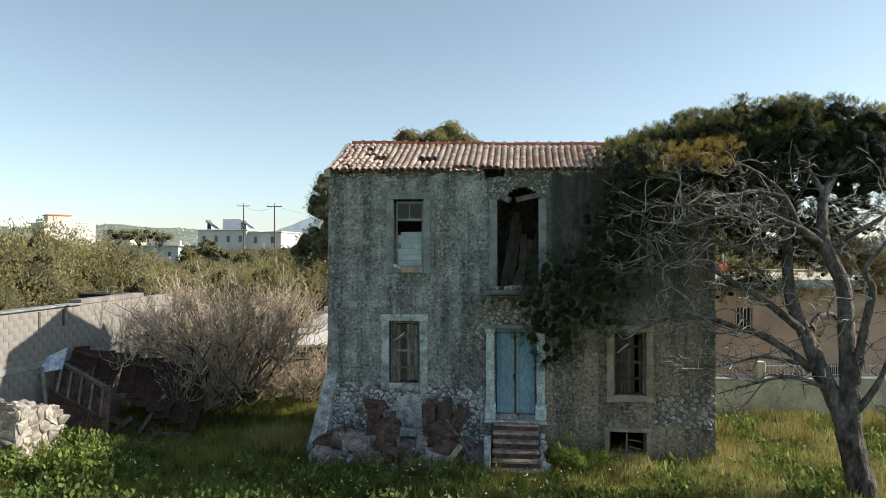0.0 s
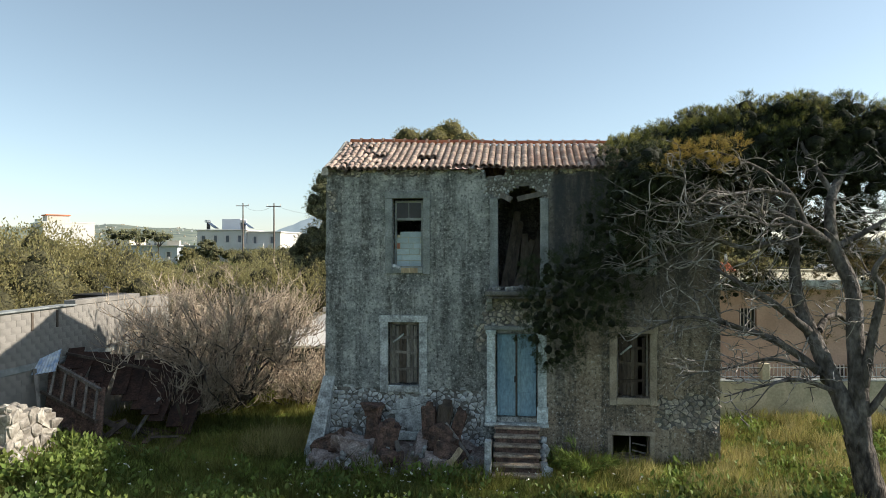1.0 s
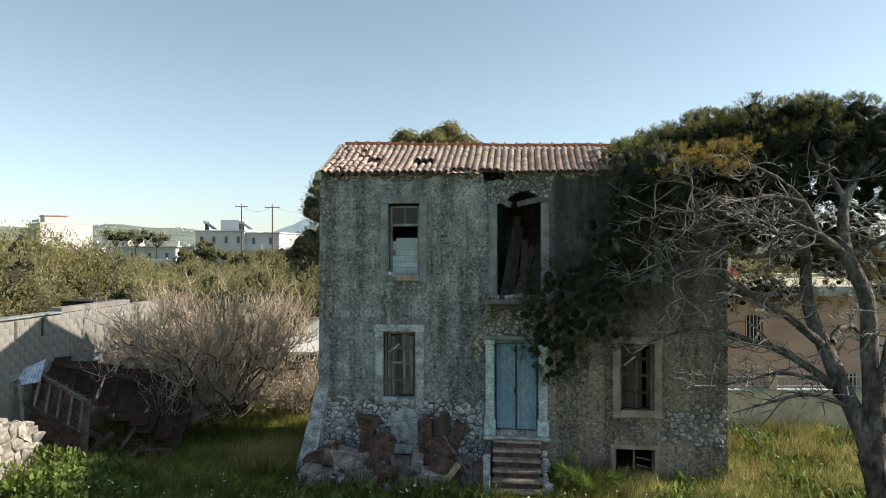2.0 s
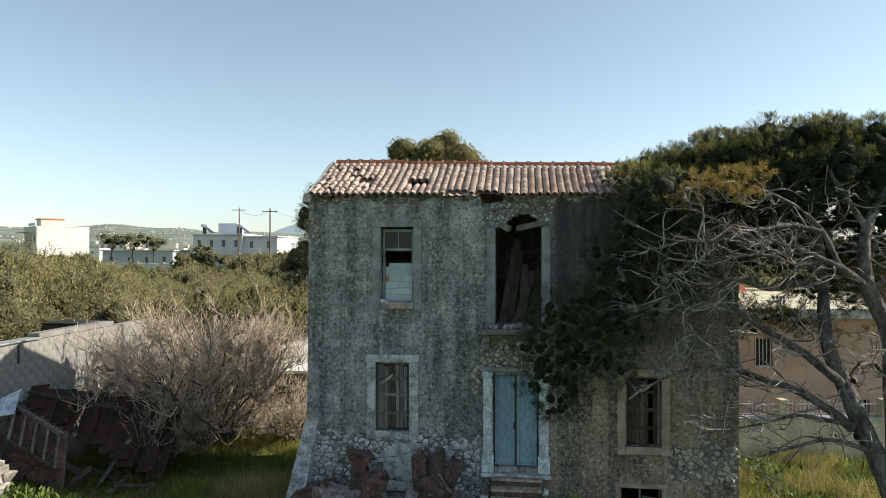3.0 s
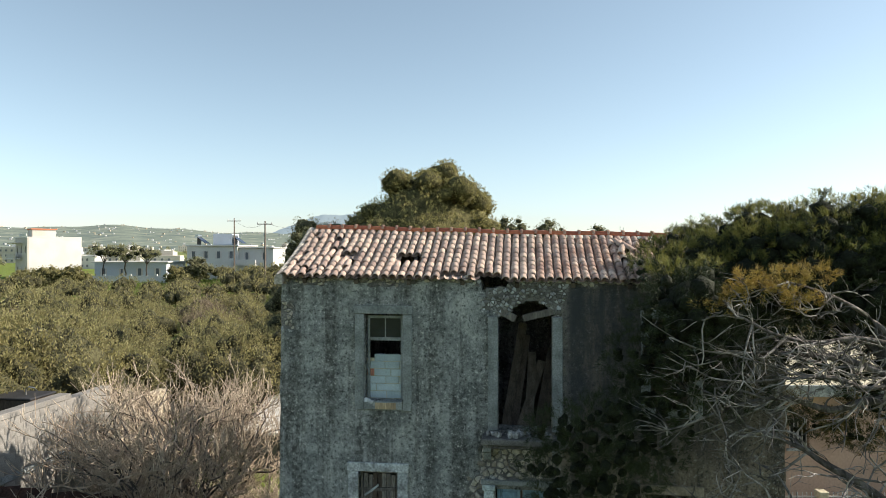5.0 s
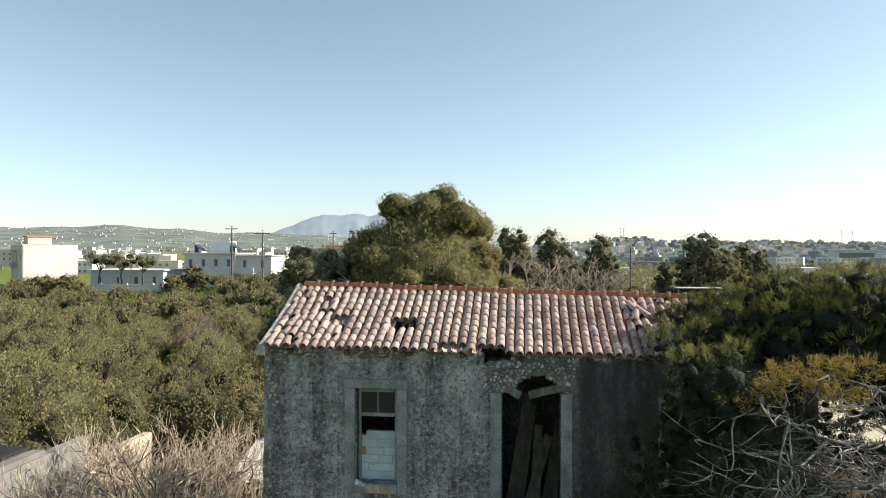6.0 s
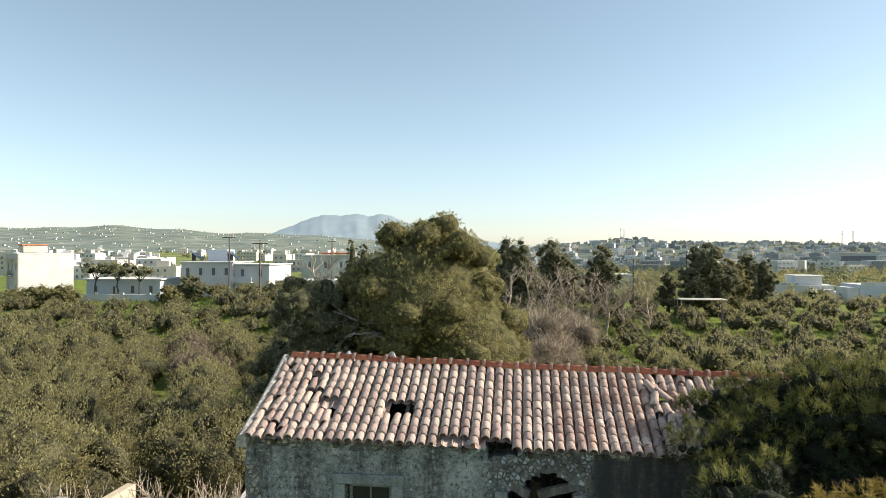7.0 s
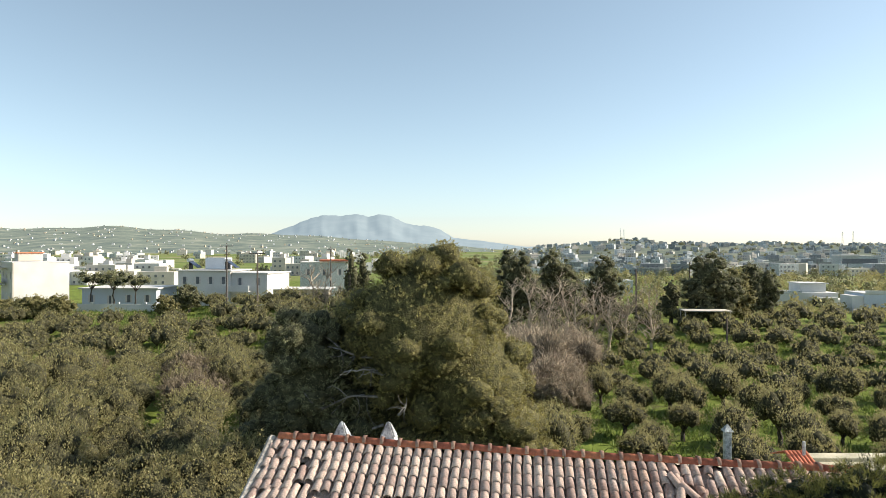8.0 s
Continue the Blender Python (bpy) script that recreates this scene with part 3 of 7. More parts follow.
def facade():
    xs = lines(HX0, HX1, 0.075, [v for o in OPENINGS.values() for v in o[:2]])
    zs = lines(-0.5, EAVE, 0.075, [v for o in OPENINGS.values() for v in o[2:]])
    bm = bmesh.new()
    front, back = {}, {}
    g = random.Random(3)

    def vert(i, j):
        if (i, j) not in front:
            x, z = xs[i], zs[j]
            b = bare(x, z)
            y = 0.014 * rough(x, z, 1.1, 9) + 0.008 * rough(x, z, 5, 9)
            y += 0.045 * max(0.0, min(1.0, b / 0.05))
            jx = jz = 0.0
            if abs(b) < 0.15 or (7.5 < z and 0.9 < x < 3.5):
                jx, jz = g.uniform(-0.03, 0.03), g.uniform(-0.03, 0.03)
            if i in (0, len(xs) - 1) or j in (0, len(zs) - 1):
                jx = jz = 0
                jx = 0.025 * rough(x, z, 2.5, 4) if i in (0, len(xs) - 1) else 0
            if any(abs(x - e) < 0.01 for o in OPENINGS.values() for e in o[:2]) or any(abs(z - e) < 0.01 for o in OPENINGS.values() for e in o[2:]):
                jx = jz = 0 if z < 7.5 else jx
            lean = -0.05 * (1 - z / 8.5) if x < -3.3 else 0
            front[i, j] = bm.verts.new((x + jx + lean, y, z + jz))
            back[i, j] = bm.verts.new((x + jx, 0.52, z + jz))
        return front[i, j], back[i, j]

    solid = {(i, j): is_wall((xs[i] + xs[i + 1]) / 2, (zs[j] + zs[j + 1]) / 2) for i in range(len(xs) - 1) for j in range(len(zs) - 1)}
    for (i, j), ok in solid.items():
        if not ok:
            continue
        q = [vert(i, j), vert(i + 1, j), vert(i + 1, j + 1), vert(i, j + 1)]
        f = bm.faces.new([v[0] for v in q])
        f.smooth = False
        mx, mz = (xs[i] + xs[i + 1]) / 2, (zs[j] + zs[j + 1]) / 2
        f.material_index = 1 if bare(mx, mz) > 0.02 else (2 if mz < 1.98 + 0.12 * rough(mx, mz, 2.0, 7) and mx < 1.3 else 0)
        bm.faces.new([v[1] for v in q][::-1]).material_index = 1
        for (di, dj), (a, b) in (((0, -1), (0, 1)), ((1, 0), (1, 2)), ((0, 1), (2, 3)), ((-1, 0), (3, 0))):
            if not solid.get((i + di, j + dj), False):
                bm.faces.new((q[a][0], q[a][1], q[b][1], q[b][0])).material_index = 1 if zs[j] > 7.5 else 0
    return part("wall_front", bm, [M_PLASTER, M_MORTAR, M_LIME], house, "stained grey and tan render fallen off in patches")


wall_front = facade()


def side_wall(name, x0, x1):
    """A gable wall up to the roof slopes."""
    bm = bmesh.new()
    prof = [(0.523, -0.5), (HDEPTH, -0.5), (HDEPTH, EAVE - 0.05), (2.25, EAVE + 0.92), (0.523, EAVE + 0.10)]
    a = [bm.verts.new((x0, y, z)) for y, z in prof]
    b = [bm.verts.new((x1, y, z)) for y, z in prof]
    bm.faces.new(a[::-1])
    bm.faces.new(b)
    for i in range(5):
        bm.faces.new((a[i], a[(i + 1) % 5], b[(i + 1) % 5], b[i]))
    bmesh.ops.recalc_face_normals(bm, faces=bm.faces)
    return part(name, bm, M_PLASTER, house)


side_wall("wall_side", HX0, HX0 + 0.5)
side_wall("wall_side", HX1 - 0.5, HX1)
boxed("wall_back", (HX0 + 0.503, HX1 - 0.503, HDEPTH - 0.5, HDEPTH, -0.5, EAVE - 0.06), M_PLASTER, house)
boxed("upper_floor", (HX0 + 0.503, 1.4, 0.53, HDEPTH - 0.51, 4.65, 4.85), M_WOOD_DARK, house)
boxed("upper_floor", (3.2, HX1 - 0.503, 0.53, HDEPTH - 0.51, 4.65, 4.85), M_WOOD_DARK, house)

# corner buttress
bm = bmesh.new()
top = [(-3.53, -0.06, 2.30), (-3.18, -0.06, 2.30), (-3.18, 0.6, 2.30), (-3.53, 0.6, 2.30)]
bot = [(-4.02, -0.62, -0.2), (-3.50, -0.60, -0.2), (-3.40, 0.6, -0.2), (-4.02, 0.6, -0.2)]
levels = []
for i in range(13):
    s = i / 12
    levels.append([bm.verts.new(Vector(b).lerp(Vector(t), s) + Vector((0.03 * rough(s * 9, k, 1, k), 0.03 * rough(s * 7, k, 1, 4 + k), 0))) for k, (b, t) in enumerate(zip(bot, top))])
for r0, r1 in zip(levels, levels[1:]):
    for k in range(4):
        bm.faces.new((r0[k], r0[(k + 1) % 4], r1[(k + 1) % 4], r1[k]))
bm.faces.new(levels[-1])
part("buttress", bm, M_LIME, house, "sloping whitewashed corner buttress")


# ---- roof ----
RY0, RY1 = -0.17, 2.25


def ridge_z(x):
    return 9.66 - 0.025 * (x + 3.2) + 0.02 * noise.noise((x * 0.8, 0, 0)) - 0.03 * math.sin(math.pi * (x + 3.4) / 11.4)


def roof_point(x, v):
    """v runs from the eave, 0, to the ridge, 1."""
    z0 = EAVE - 0.03 + 0.035 * noise.noise((x * 0.7, 1, 0)) - 0.012 * (x - 2)
    dip = -0.05 * math.sin(math.pi * v) * (1 + noise.noise((x * 0.5, v, 2)))
    return Vector((x, RY0 + (RY1 - RY0) * v, z0 + (ridge_z(x) - z0) * v + dip))


def roof_hole(x, v):
    for cx, cv, rx, rv in ((-0.50, 0.36, 0.30, 0.12), (-1.98, 0.37, 0.20, 0.065), (-2.42, 0.50, 0.13, 0.06), (1.52, 0.02, 0.32, 0.10), (4.85, 0.72, 0.11, 0.10), (-2.55, 0.72, 0.09, 0.05), (-2.42, 0.93, 0.08, 0.05), (0.65, 0.0, 0.28, 0.05), (-2.9, 0.12, 0.10, 0.06)):
        if abs(x - cx) < rx and abs(v - cv) < rv:
            return True
    return False


def tile_mesh(name, mat, r0=0.092, r1=0.074, length=0.40, seg=6):
    bm = bmesh.new()
    rows = []
    for y, r, t in ((0, r0, 0), (length, r1, 0)):
        rows.append([bm.verts.new((r * math.cos(math.pi * (1 - k / seg)), y, r * 0.92 * math.sin(math.pi * k / seg))) for k in range(seg + 1)])
    rows.append([bm.verts.new(((r0 - 0.016) * math.cos(math.pi * (1 - k / seg)), 0.0, (r0 - 0.016) * 0.92 * math.sin(math.pi * k / seg))) for k in range(seg + 1)])
    for k in range(seg):
        bm.faces.new((rows[0][k], rows[0][k + 1], rows[1][k + 1], rows[1][k]))
        bm.faces.new((rows[2][k], rows[2][k + 1], rows[0][k + 1], rows[0][k]))
    for f in bm.faces:
        f.smooth = True
    bmesh.ops.recalc_face_normals(bm, faces=bm.faces)
    me = bpy.data.meshes.new(name)
    bm.to_mesh(me)
    bm.free()
    me.materials.append(mat)
    return me


def roof():
    pitch = 0.2
    cols = int((HX1 + 0.04 - HX0 - 0.14) / pitch)
    nrow = 10
    # pan tiles, laid hollow side up beneath the covers
    v, f = [], []
    for c in range(cols):
        x = HX0 + 0.14 + (c + 0.5) * pitch
        for r in range(nrow + 1):
            if roof_hole(x, (r + 0.5) / nrow):
                continue
            lo, hi = roof_point(x, max(r / nrow - 0.012, 0)), roof_point(x, min((r + 1) / nrow, 1.0))
            s = len(v)
            for p, lift in ((lo, 0.022), (hi, 0.0)):
                for k in range(5):
                    a = (k - 2) / 2
                    v.append((p.x + a * 0.115, p.y, p.z + lift + 0.055 * a * a - 0.035))
            f += [(s + k, s + k + 1, s + 6 + k, s + 5 + k) for k in range(4)]
    base = put("roof", mesh_of("roof", v, f, M_TILE_PAN), house, "weathered pinkish clay barrel-tile roof with holes")
    kinds = [tile_mesh("tile", M_TILE, r0=q, r1=q * 0.8) for q in (0.094, 0.089, 0.098)]
    rest_v, rest_f = [], []
    proto = tile_mesh("tile_shape", M_TILES)
    pv = [vv.co.copy() for vv in proto.vertices]
    pf = [tuple(p.vertices) for p in proto.polygons]
    bpy.data.meshes.remove(proto)
    g = random.Random(11)
    for c in range(cols + 1):
        x = HX0 + 0.14 + c * pitch
        for r in range(nrow):
            vv = r / nrow - 0.02
            if roof_hole(x, vv + 0.05) or (x > 4.4 and x < 5.6 and g.random() < 0.05):
                continue
            p, q = roof_point(x, vv), roof_point(x, vv + 0.1)
            d = (q - p).normalized()
            slip = 0.05 if (x < -1.8 or 4.4 < x < 5.4) else 0.012
            p += d * g.uniform(-slip, slip) + Vector((g.uniform(-slip, slip) * 0.4, 0, 0.045 + g.uniform(0, 0.008)))
            yaw = g.gauss(0, 0.09 if slip > 0.02 else 0.025)
            m = Matrix.Translation(p) @ Matrix.Rotation(yaw, 4, "Z") @ Matrix.Rotation(math.atan2(d.z, d.y) - 0.045, 4, "X") @ Matrix.Rotation(g.gauss(0, 0.05), 4, "Y")
            if -3.5 < x < 2.6:
                ob = put("tile", kinds[g.randrange(3)], base)
                ob.matrix_basis = m
            else:
                s = len(rest_v)
                rest_v += [m @ a for a in pv]
                rest_f += [tuple(s + i for i in face) for face in pf]
    put("tiles", mesh_of("tiles", rest_v, rest_f, M_TILES, True), base, "", "stuff")
    # ridge tiles, each lapped under a mortared joint
    ridge_kind, joint_kind = tile_mesh("ridge_tile", M_RIDGE, 0.115, 0.11, 0.36, 6), tile_mesh("ridge_joint", M_RIDGE_CAP, 0.135, 0.122, 0.075, 6)
    n = 31
    for k in range(n):
        x = HX0 + 0.17 + k * 0.368
        a, b = Vector((x, RY1, ridge_z(x) + 0.06)), Vector((x + 0.368, RY1, ridge_z(x + 0.368) + 0.06))
        d = (b - a).normalized()
        m = Matrix.Translation(a) @ Matrix.Rotation(-math.pi / 2 + g.gauss(0, 0.012), 4, "Z") @ Matrix.Rotation(math.atan2(d.z, d.x) + g.gauss(0, 0.012), 4, "X")
        ob = put("ridge_tile", ridge_kind, base, "red clay ridge tile")
        ob.matrix_basis = m
        ob = put("ridge_joint", joint_kind, base)
        ob.matrix_basis = Matrix.Translation((0.33, 0, 0.012)) @ m
    # back slope
    bv, bf = [], []
    for c in range(cols + 1):
        for k in range(9):
            x = HX0 + 0.06 + c * pitch + pitch * k / 9
            w = 0.05 * abs(math.sin(math.pi * k / 9))
            bv += [(x, RY1 + 0.02, ridge_z(x) - 0.02 + w), (x, HDEPTH + 0.15, EAVE + w)]
    bf = [(2 * i, 2 * i + 2, 2 * i + 3, 2 * i + 1) for i in range(len(bv) // 2 - 1)]
    put("back_slope", mesh_of("back_slope", bv, bf, M_TILES, True), base)
    # mortared verge along the gable
    vb = bmesh.new()
    prev = None
    for i in range(25):
        q = roof_point(HX0 + 0.02, -0.03 + 1.03 * i / 24)
        w = 0.10 + 0.02 * noise.noise((i * 0.6, 3, 1))
        h = 0.09 + 0.02 * noise.noise((i * 0.9, 5, 2))
        ring = [vb.verts.new((q.x + a * w, q.y, q.z - 0.06 + b * (h + 0.06))) for a, b in ((-1.0, -0.6), (-0.9, 0.7), (-0.3, 1.05), (0.4, 1.0), (1.0, 0.55), (1.0, -0.6))]
        if prev:
            for k in range(5):
                vb.faces.new((prev[k], prev[k + 1], ring[k + 1], ring[k]))
        else:
            vb.faces.new(ring[::-1])
        prev = ring
    vb.faces.new(prev)
    bmesh.ops.recalc_face_normals(vb, faces=vb.faces)
    part("verge", vb, M_VERGE, base, "pale mortared verge")
    # mortar lumps along the broken eave
    for k in range(64):
        x = HX0 + 0.1 + 11.2 * (k + g.uniform(-0.3, 0.3)) / 64
        if roof_hole(x, 0.02) or 1.0 < x < 2.0:
            continue
        q = roof_point(x, 0.03)
        r = g.uniform(0.04, 0.075) * (1.5 if 0.5 < x < 1.0 else 1.0)
        mb = bmesh.new()
        bmesh.ops.create_icosphere(mb, subdivisions=1, radius=r, matrix=Matrix.Translation((x, q.y + 0.1, q.z - 0.03)) @ Matrix.Diagonal((1.3, 1.0, 0.8, 1)))
        for vert in mb.verts:
            vert.co += Vector((g.uniform(-1, 1), g.uniform(-1, 1), g.uniform(-1, 1))) * r * 0.3
        part("mortar_lump", mb, M_VERGE if g.random() < 0.6 else M_STONE_GREY, base)
    # dislodged tiles lying across the hole
    for x, vv, yw in ((4.72, 0.70, 0.5), (4.95, 0.62, 0.75), (4.6, 0.55, -0.3)):
        p = roof_point(x, vv)
        ob = put("tile", kinds[1], base)
        ob.matrix_basis = Matrix.Translation(p + Vector((0, 0, 0.12))) @ Matrix.Rotation(yw, 4, "Z") @ Matrix.Rotation(0.5, 4, "X")
    for k in range(9):
        x = HX0 + 0.6 + k * 1.25
        a, b = roof_point(x, 0.03) - Vector((0, 0, 0.12)), roof_point(x, 0.99) - Vector((0, 0, 0.12))
        plank("rafter", a, b, 0.09, 0.11, M_WOOD_DARK, base, up=(0, 0, 1))
    return base


house_roof = roof()

# ---- windows, doors and stairs of the house ----
def surround(name, x0, x1, z0, z1, w, mat, parent, sill=True, head=0.2, proud=0.045):
    """Rendered margins round an opening, each its own piece."""
    boxed("jamb", (x0 - w, x0 - 0.002, -proud, 0.10, z0 - (0.22 if sill else 0), z1), mat, parent, 0.012)
    boxed("jamb", (x1 + 0.002, x1 + w, -proud, 0.10, z0 - (0.22 if sill else 0), z1), mat, parent, 0.012)
    boxed("head", (x0 - w - 0.02, x1 + w + 0.02, -proud - 0.012, 0.10, z1 + 0.002, z1 + head), mat, parent, 0.012)
    if sill:
        boxed("sill", (x0, x1, -proud - 0.03, 0.12, z0 - 0.20, z0 - 0.002), mat, parent, 0.015)


# upper left window, half filled with blocks
win = tagged(put_empty("window", house), "tall window half walled up with blue-grey blocks")
x0, x1, z0, z1 = OPENINGS["upper_window"]
surround("window", x0, x1, z0, z1, 0.22, M_TRIM, win)
fy = 0.20
for a, b, c, d in ((x0 + 0.03, x0 + 0.09, z0, z1 - 0.05), (x1 - 0.09, x1 - 0.03, z0, z1 - 0.05), (x0 + 0.092, x1 - 0.092, z1 - 0.12, z1 - 0.05), (x0 + 0.092, x1 - 0.092, 6.98, 7.06)):
    boxed("casement", (a, b, fy, fy + 0.06, c, d), M_TRIM, win, 0.006)
boxed("glazing_bar", ((x0 + x1) / 2 - 0.012, (x0 + x1) / 2 + 0.012, fy + 0.005, fy + 0.045, 7.062, z1 - 0.122), M_TRIM, win, 0.003)
for a, b in ((x0 + 0.092, (x0 + x1) / 2 - 0.014), ((x0 + x1) / 2 + 0.014, x1 - 0.092)):
    boxed("pane", (a, b, fy + 0.02, fy + 0.026, 7.062, z1 - 0.122), M_GLASS_DARK, win, 0)
infill = boxed("infill_mortar", (x0 + 0.005, x1 - 0.005, 0.275, 0.40, z0, 6.55), M_RENDER, win, 0)
g5 = random.Random(2)
for r in range(6):
    zz = z0 + 0.01 + r * 0.175
    cuts = ((0.0, 0.48, 0.92), (0.0, 0.24, 0.92), (0.0, 0.46, 0.78, 0.92), (0.0, 0.18, 0.58, 0.92), (0.0, 0.44, 0.80, 0.92), (0.18, 0.92))[r]
    for a, b in zip(cuts, cuts[1:]):
        small = b - a < 0.2
        mat = M_BRICK if small and r in (3,) else (M_TRIM_PALE if small else M_INFILL)
        boxed("block", (x0 + a + 0.006, x0 + b - 0.006, 0.255 + g5.uniform(0, 0.012), 0.37, zz, zz + 0.163), mat, win, 0.008)
boxed("ledge_stain", (x0 + 0.28, x1 - 0.15, -0.082, -0.076, z0 - 0.18, z0 - 0.03), M_WOOD_PALE, win, 0)
for k in range(5):
    bm = bmesh.new()
    bmesh.ops.create_icosphere(bm, subdivisions=1, radius=0.05 + 0.02 * g5.random(), matrix=Matrix.Translation((x0 + 0.05 + 0.05 * k, -0.03, z0 + 0.02 - 0.02 * k)))
    for v in bm.verts:
        v.co += Vector((g5.uniform(-1, 1), g5.uniform(-1, 1), g5.uniform(-1, 1))) * 0.015
    part("rubble_lump", bm, M_STONE, win)

# boarded windows
def boarded(key, w, mat, seed, label, loose=True):
    g = random.Random(seed)
    x0, x1, z0, z1 = OPENINGS[key]
    e = tagged(put_empty("window", house), label)
    surround("window", x0, x1, z0, z1, w, mat, e)
    for a, b, c, d in ((x0 + 0.01, x0 + 0.07, z0, z1 - 0.02), (x1 - 0.07, x1 - 0.01, z0, z1 - 0.02), (x0 + 0.072, x1 - 0.072, z1 - 0.09, z1 - 0.02)):
        boxed("casement", (a, b, 0.16, 0.24, c, d), M_WOOD, e, 0.006)
    n = 7
    span = (x1 - x0 - 0.16) / n
    for k in range(n):
        a = x0 + 0.08 + k * span
        if loose and k == 5 and seed == 5:
            continue
        gap = g.uniform(0.003, 0.014)
        top = z1 - 0.10 - (g.uniform(0, 0.06))
        plank("board", (a + span / 2, 0.19 + g.uniform(0, 0.012), z0 + g.uniform(0.0, 0.05)), (a + span / 2 + g.uniform(-0.01, 0.01), 0.19, top), span - gap, 0.02, M_WOOD if g.random() < 0.6 and seed == 4 else M_WOOD_DARK, e)
    for zz, tilt in ((z0 + 0.42, 0.05), (z0 + 0.98, -0.06), (z0 + 1.38, 0.02)):
        plank("rail", (x0 + 0.07, 0.165, zz), (x1 - 0.07, 0.165, zz + tilt), 0.085, 0.025, M_WOOD if seed == 4 else M_WOOD_DARK, e, up=(0, -1, 0))
    if loose:
        plank("loose_slat", (x0 + 0.12, 0.13, z1 - 0.62), (x0 + 0.45, 0.14, z1 - 0.36), 0.05, 0.02, M_TRIM_PALE, e)
    return e


boarded("lower_window", 0.25, M_LIME, 4, "tall window boarded up with grey weathered planks")
boarded("right_window", 0.20, M_TRIM_TAN, 5, "tall boarded window with dark broken shutters", True)
boarded("right_upper_window", 0.20, M_TRIM, 6, "upper window with dark weathered shutters", False)

# cellar openings
e = tagged(put_empty("window", house), "small barred cellar window with a broken frame")
x0, x1, z0, z1 = OPENINGS["cellar"]
surround("window", x0, x1, z0, z1, 0.13, M_TRIM_TAN, e, True, 0.12)
for a, b, c, d in ((x0, x0 + 0.05, z0, z1), (x1 - 0.05, x1, z0, z1), (x0 + 0.052, x1 - 0.052, z1 - 0.05, z1), (x0 + 0.052, x1 - 0.052, z0, z0 + 0.04)):
    boxed("casement", (a, b, 0.14, 0.20, c, d), M_WOOD_DARK, e, 0.005)
plank("loose_slat", (5.50, 0.13, z0 + 0.05), (5.48, 0.13, z1 - 0.06), 0.05, 0.03, M_WOOD, e)
plank("loose_slat", (5.55, 0.15, z0 + 0.38), (5.92, 0.15, z0 + 0.33), 0.04, 0.03, M_WOOD, e)
plank("loose_slat", (5.55, 0.15, z0 + 0.18), (5.92, 0.15, z0 + 0.10), 0.04, 0.03, M_WOOD, e)
e = tagged(put_empty("window", house), "small dark cellar opening under a whitewashed lintel")
x0, x1, z0, z1 = OPENINGS["cellar_left"]
boxed("head", (x0 - 0.15, x1 + 0.22, -0.09, 0.10, z1 + 0.002, z1 + 0.24), M_TRIM_PALE, e, 0.02)
boxed("jamb", (x1 + 0.002, x1 + 0.20, -0.09, 0.10, z0 - 0.1, z1), M_TRIM_PALE, e, 0.02)

# front door
door = tagged(put_empty("door", house), "tall double door in faded blue paint between pale pilasters")
x0, x1, z0, z1 = OPENINGS["door"]
mid = (x0 + x1) / 2


def door_leaf(a, b, name="door_leaf"):
    leaf = boxed(name, (a, b, 0.13, 0.17, z0 + 0.03, z1 - 0.03), M_DOOR, door, 0.006)
    w = 0.09
    for za, zb in ((z0 + 0.10, z0 + 0.72), (z0 + 0.80, z0 + 1.72), (z0 + 1.80, z1 - 0.10)):
        boxed("panel", (a + w, b - w, 0.119, 0.1295, za, zb), M_DOOR, leaf, 0.008)
    boxed("stile", (a + 0.002, a + w - 0.012, 0.112, 0.1295, z0 + 0.04, z1 - 0.04), M_DOOR, leaf, 0.006)
    boxed("stile", (b - w + 0.012, b - 0.002, 0.112, 0.1295, z0 + 0.04, z1 - 0.04), M_DOOR, leaf, 0.006)
    return leaf


door_leaf(x0 + 0.03, mid - 0.02)
door_leaf(mid + 0.02, x1 - 0.03)
boxed("meeting_strip", (mid - 0.035, mid + 0.005, 0.085, 0.110, z0 + 0.04, z1 - 0.05), M_WOOD_DARK, door, 0.006)
boxed("lock", (mid - 0.07, mid - 0.03, 0.060, 0.084, z0 + 1.02, z0 + 1.20), M_DARKMETAL, door, 0.006)
for s, a, b in ((-1, x0 - 0.29, x0 - 0.01), (1, x1 + 0.01, x1 + 0.29)):
    boxed("pilaster_base", (a - 0.02, b + 0.02, -0.11, 0.10, z0 - 0.12, z0 + 0.34), M_DOORTRIM, door, 0.015)
    boxed("pilaster", (a + 0.02, b - 0.02, -0.07, 0.10, z0 + 0.342, z1 - 0.02), M_DOORTRIM, door, 0.012)
    boxed("capital", (a - 0.01, b + 0.01, -0.10, 0.10, z1 - 0.018, z1 + 0.10), M_DOORTRIM, door, 0.012)
boxed("lintel", (x0 - 0.34, x1 + 0.34, -0.08, 0.10, z1 + 0.102, z1 + 0.22), M_TRIM, door, 0.015)
boxed("threshold", (x0 - 0.33, x1 + 0.33, -0.22, 0.12, z0 - 0.22, z0 - 0.122), M_TRIM_PALE, door, 0.015)

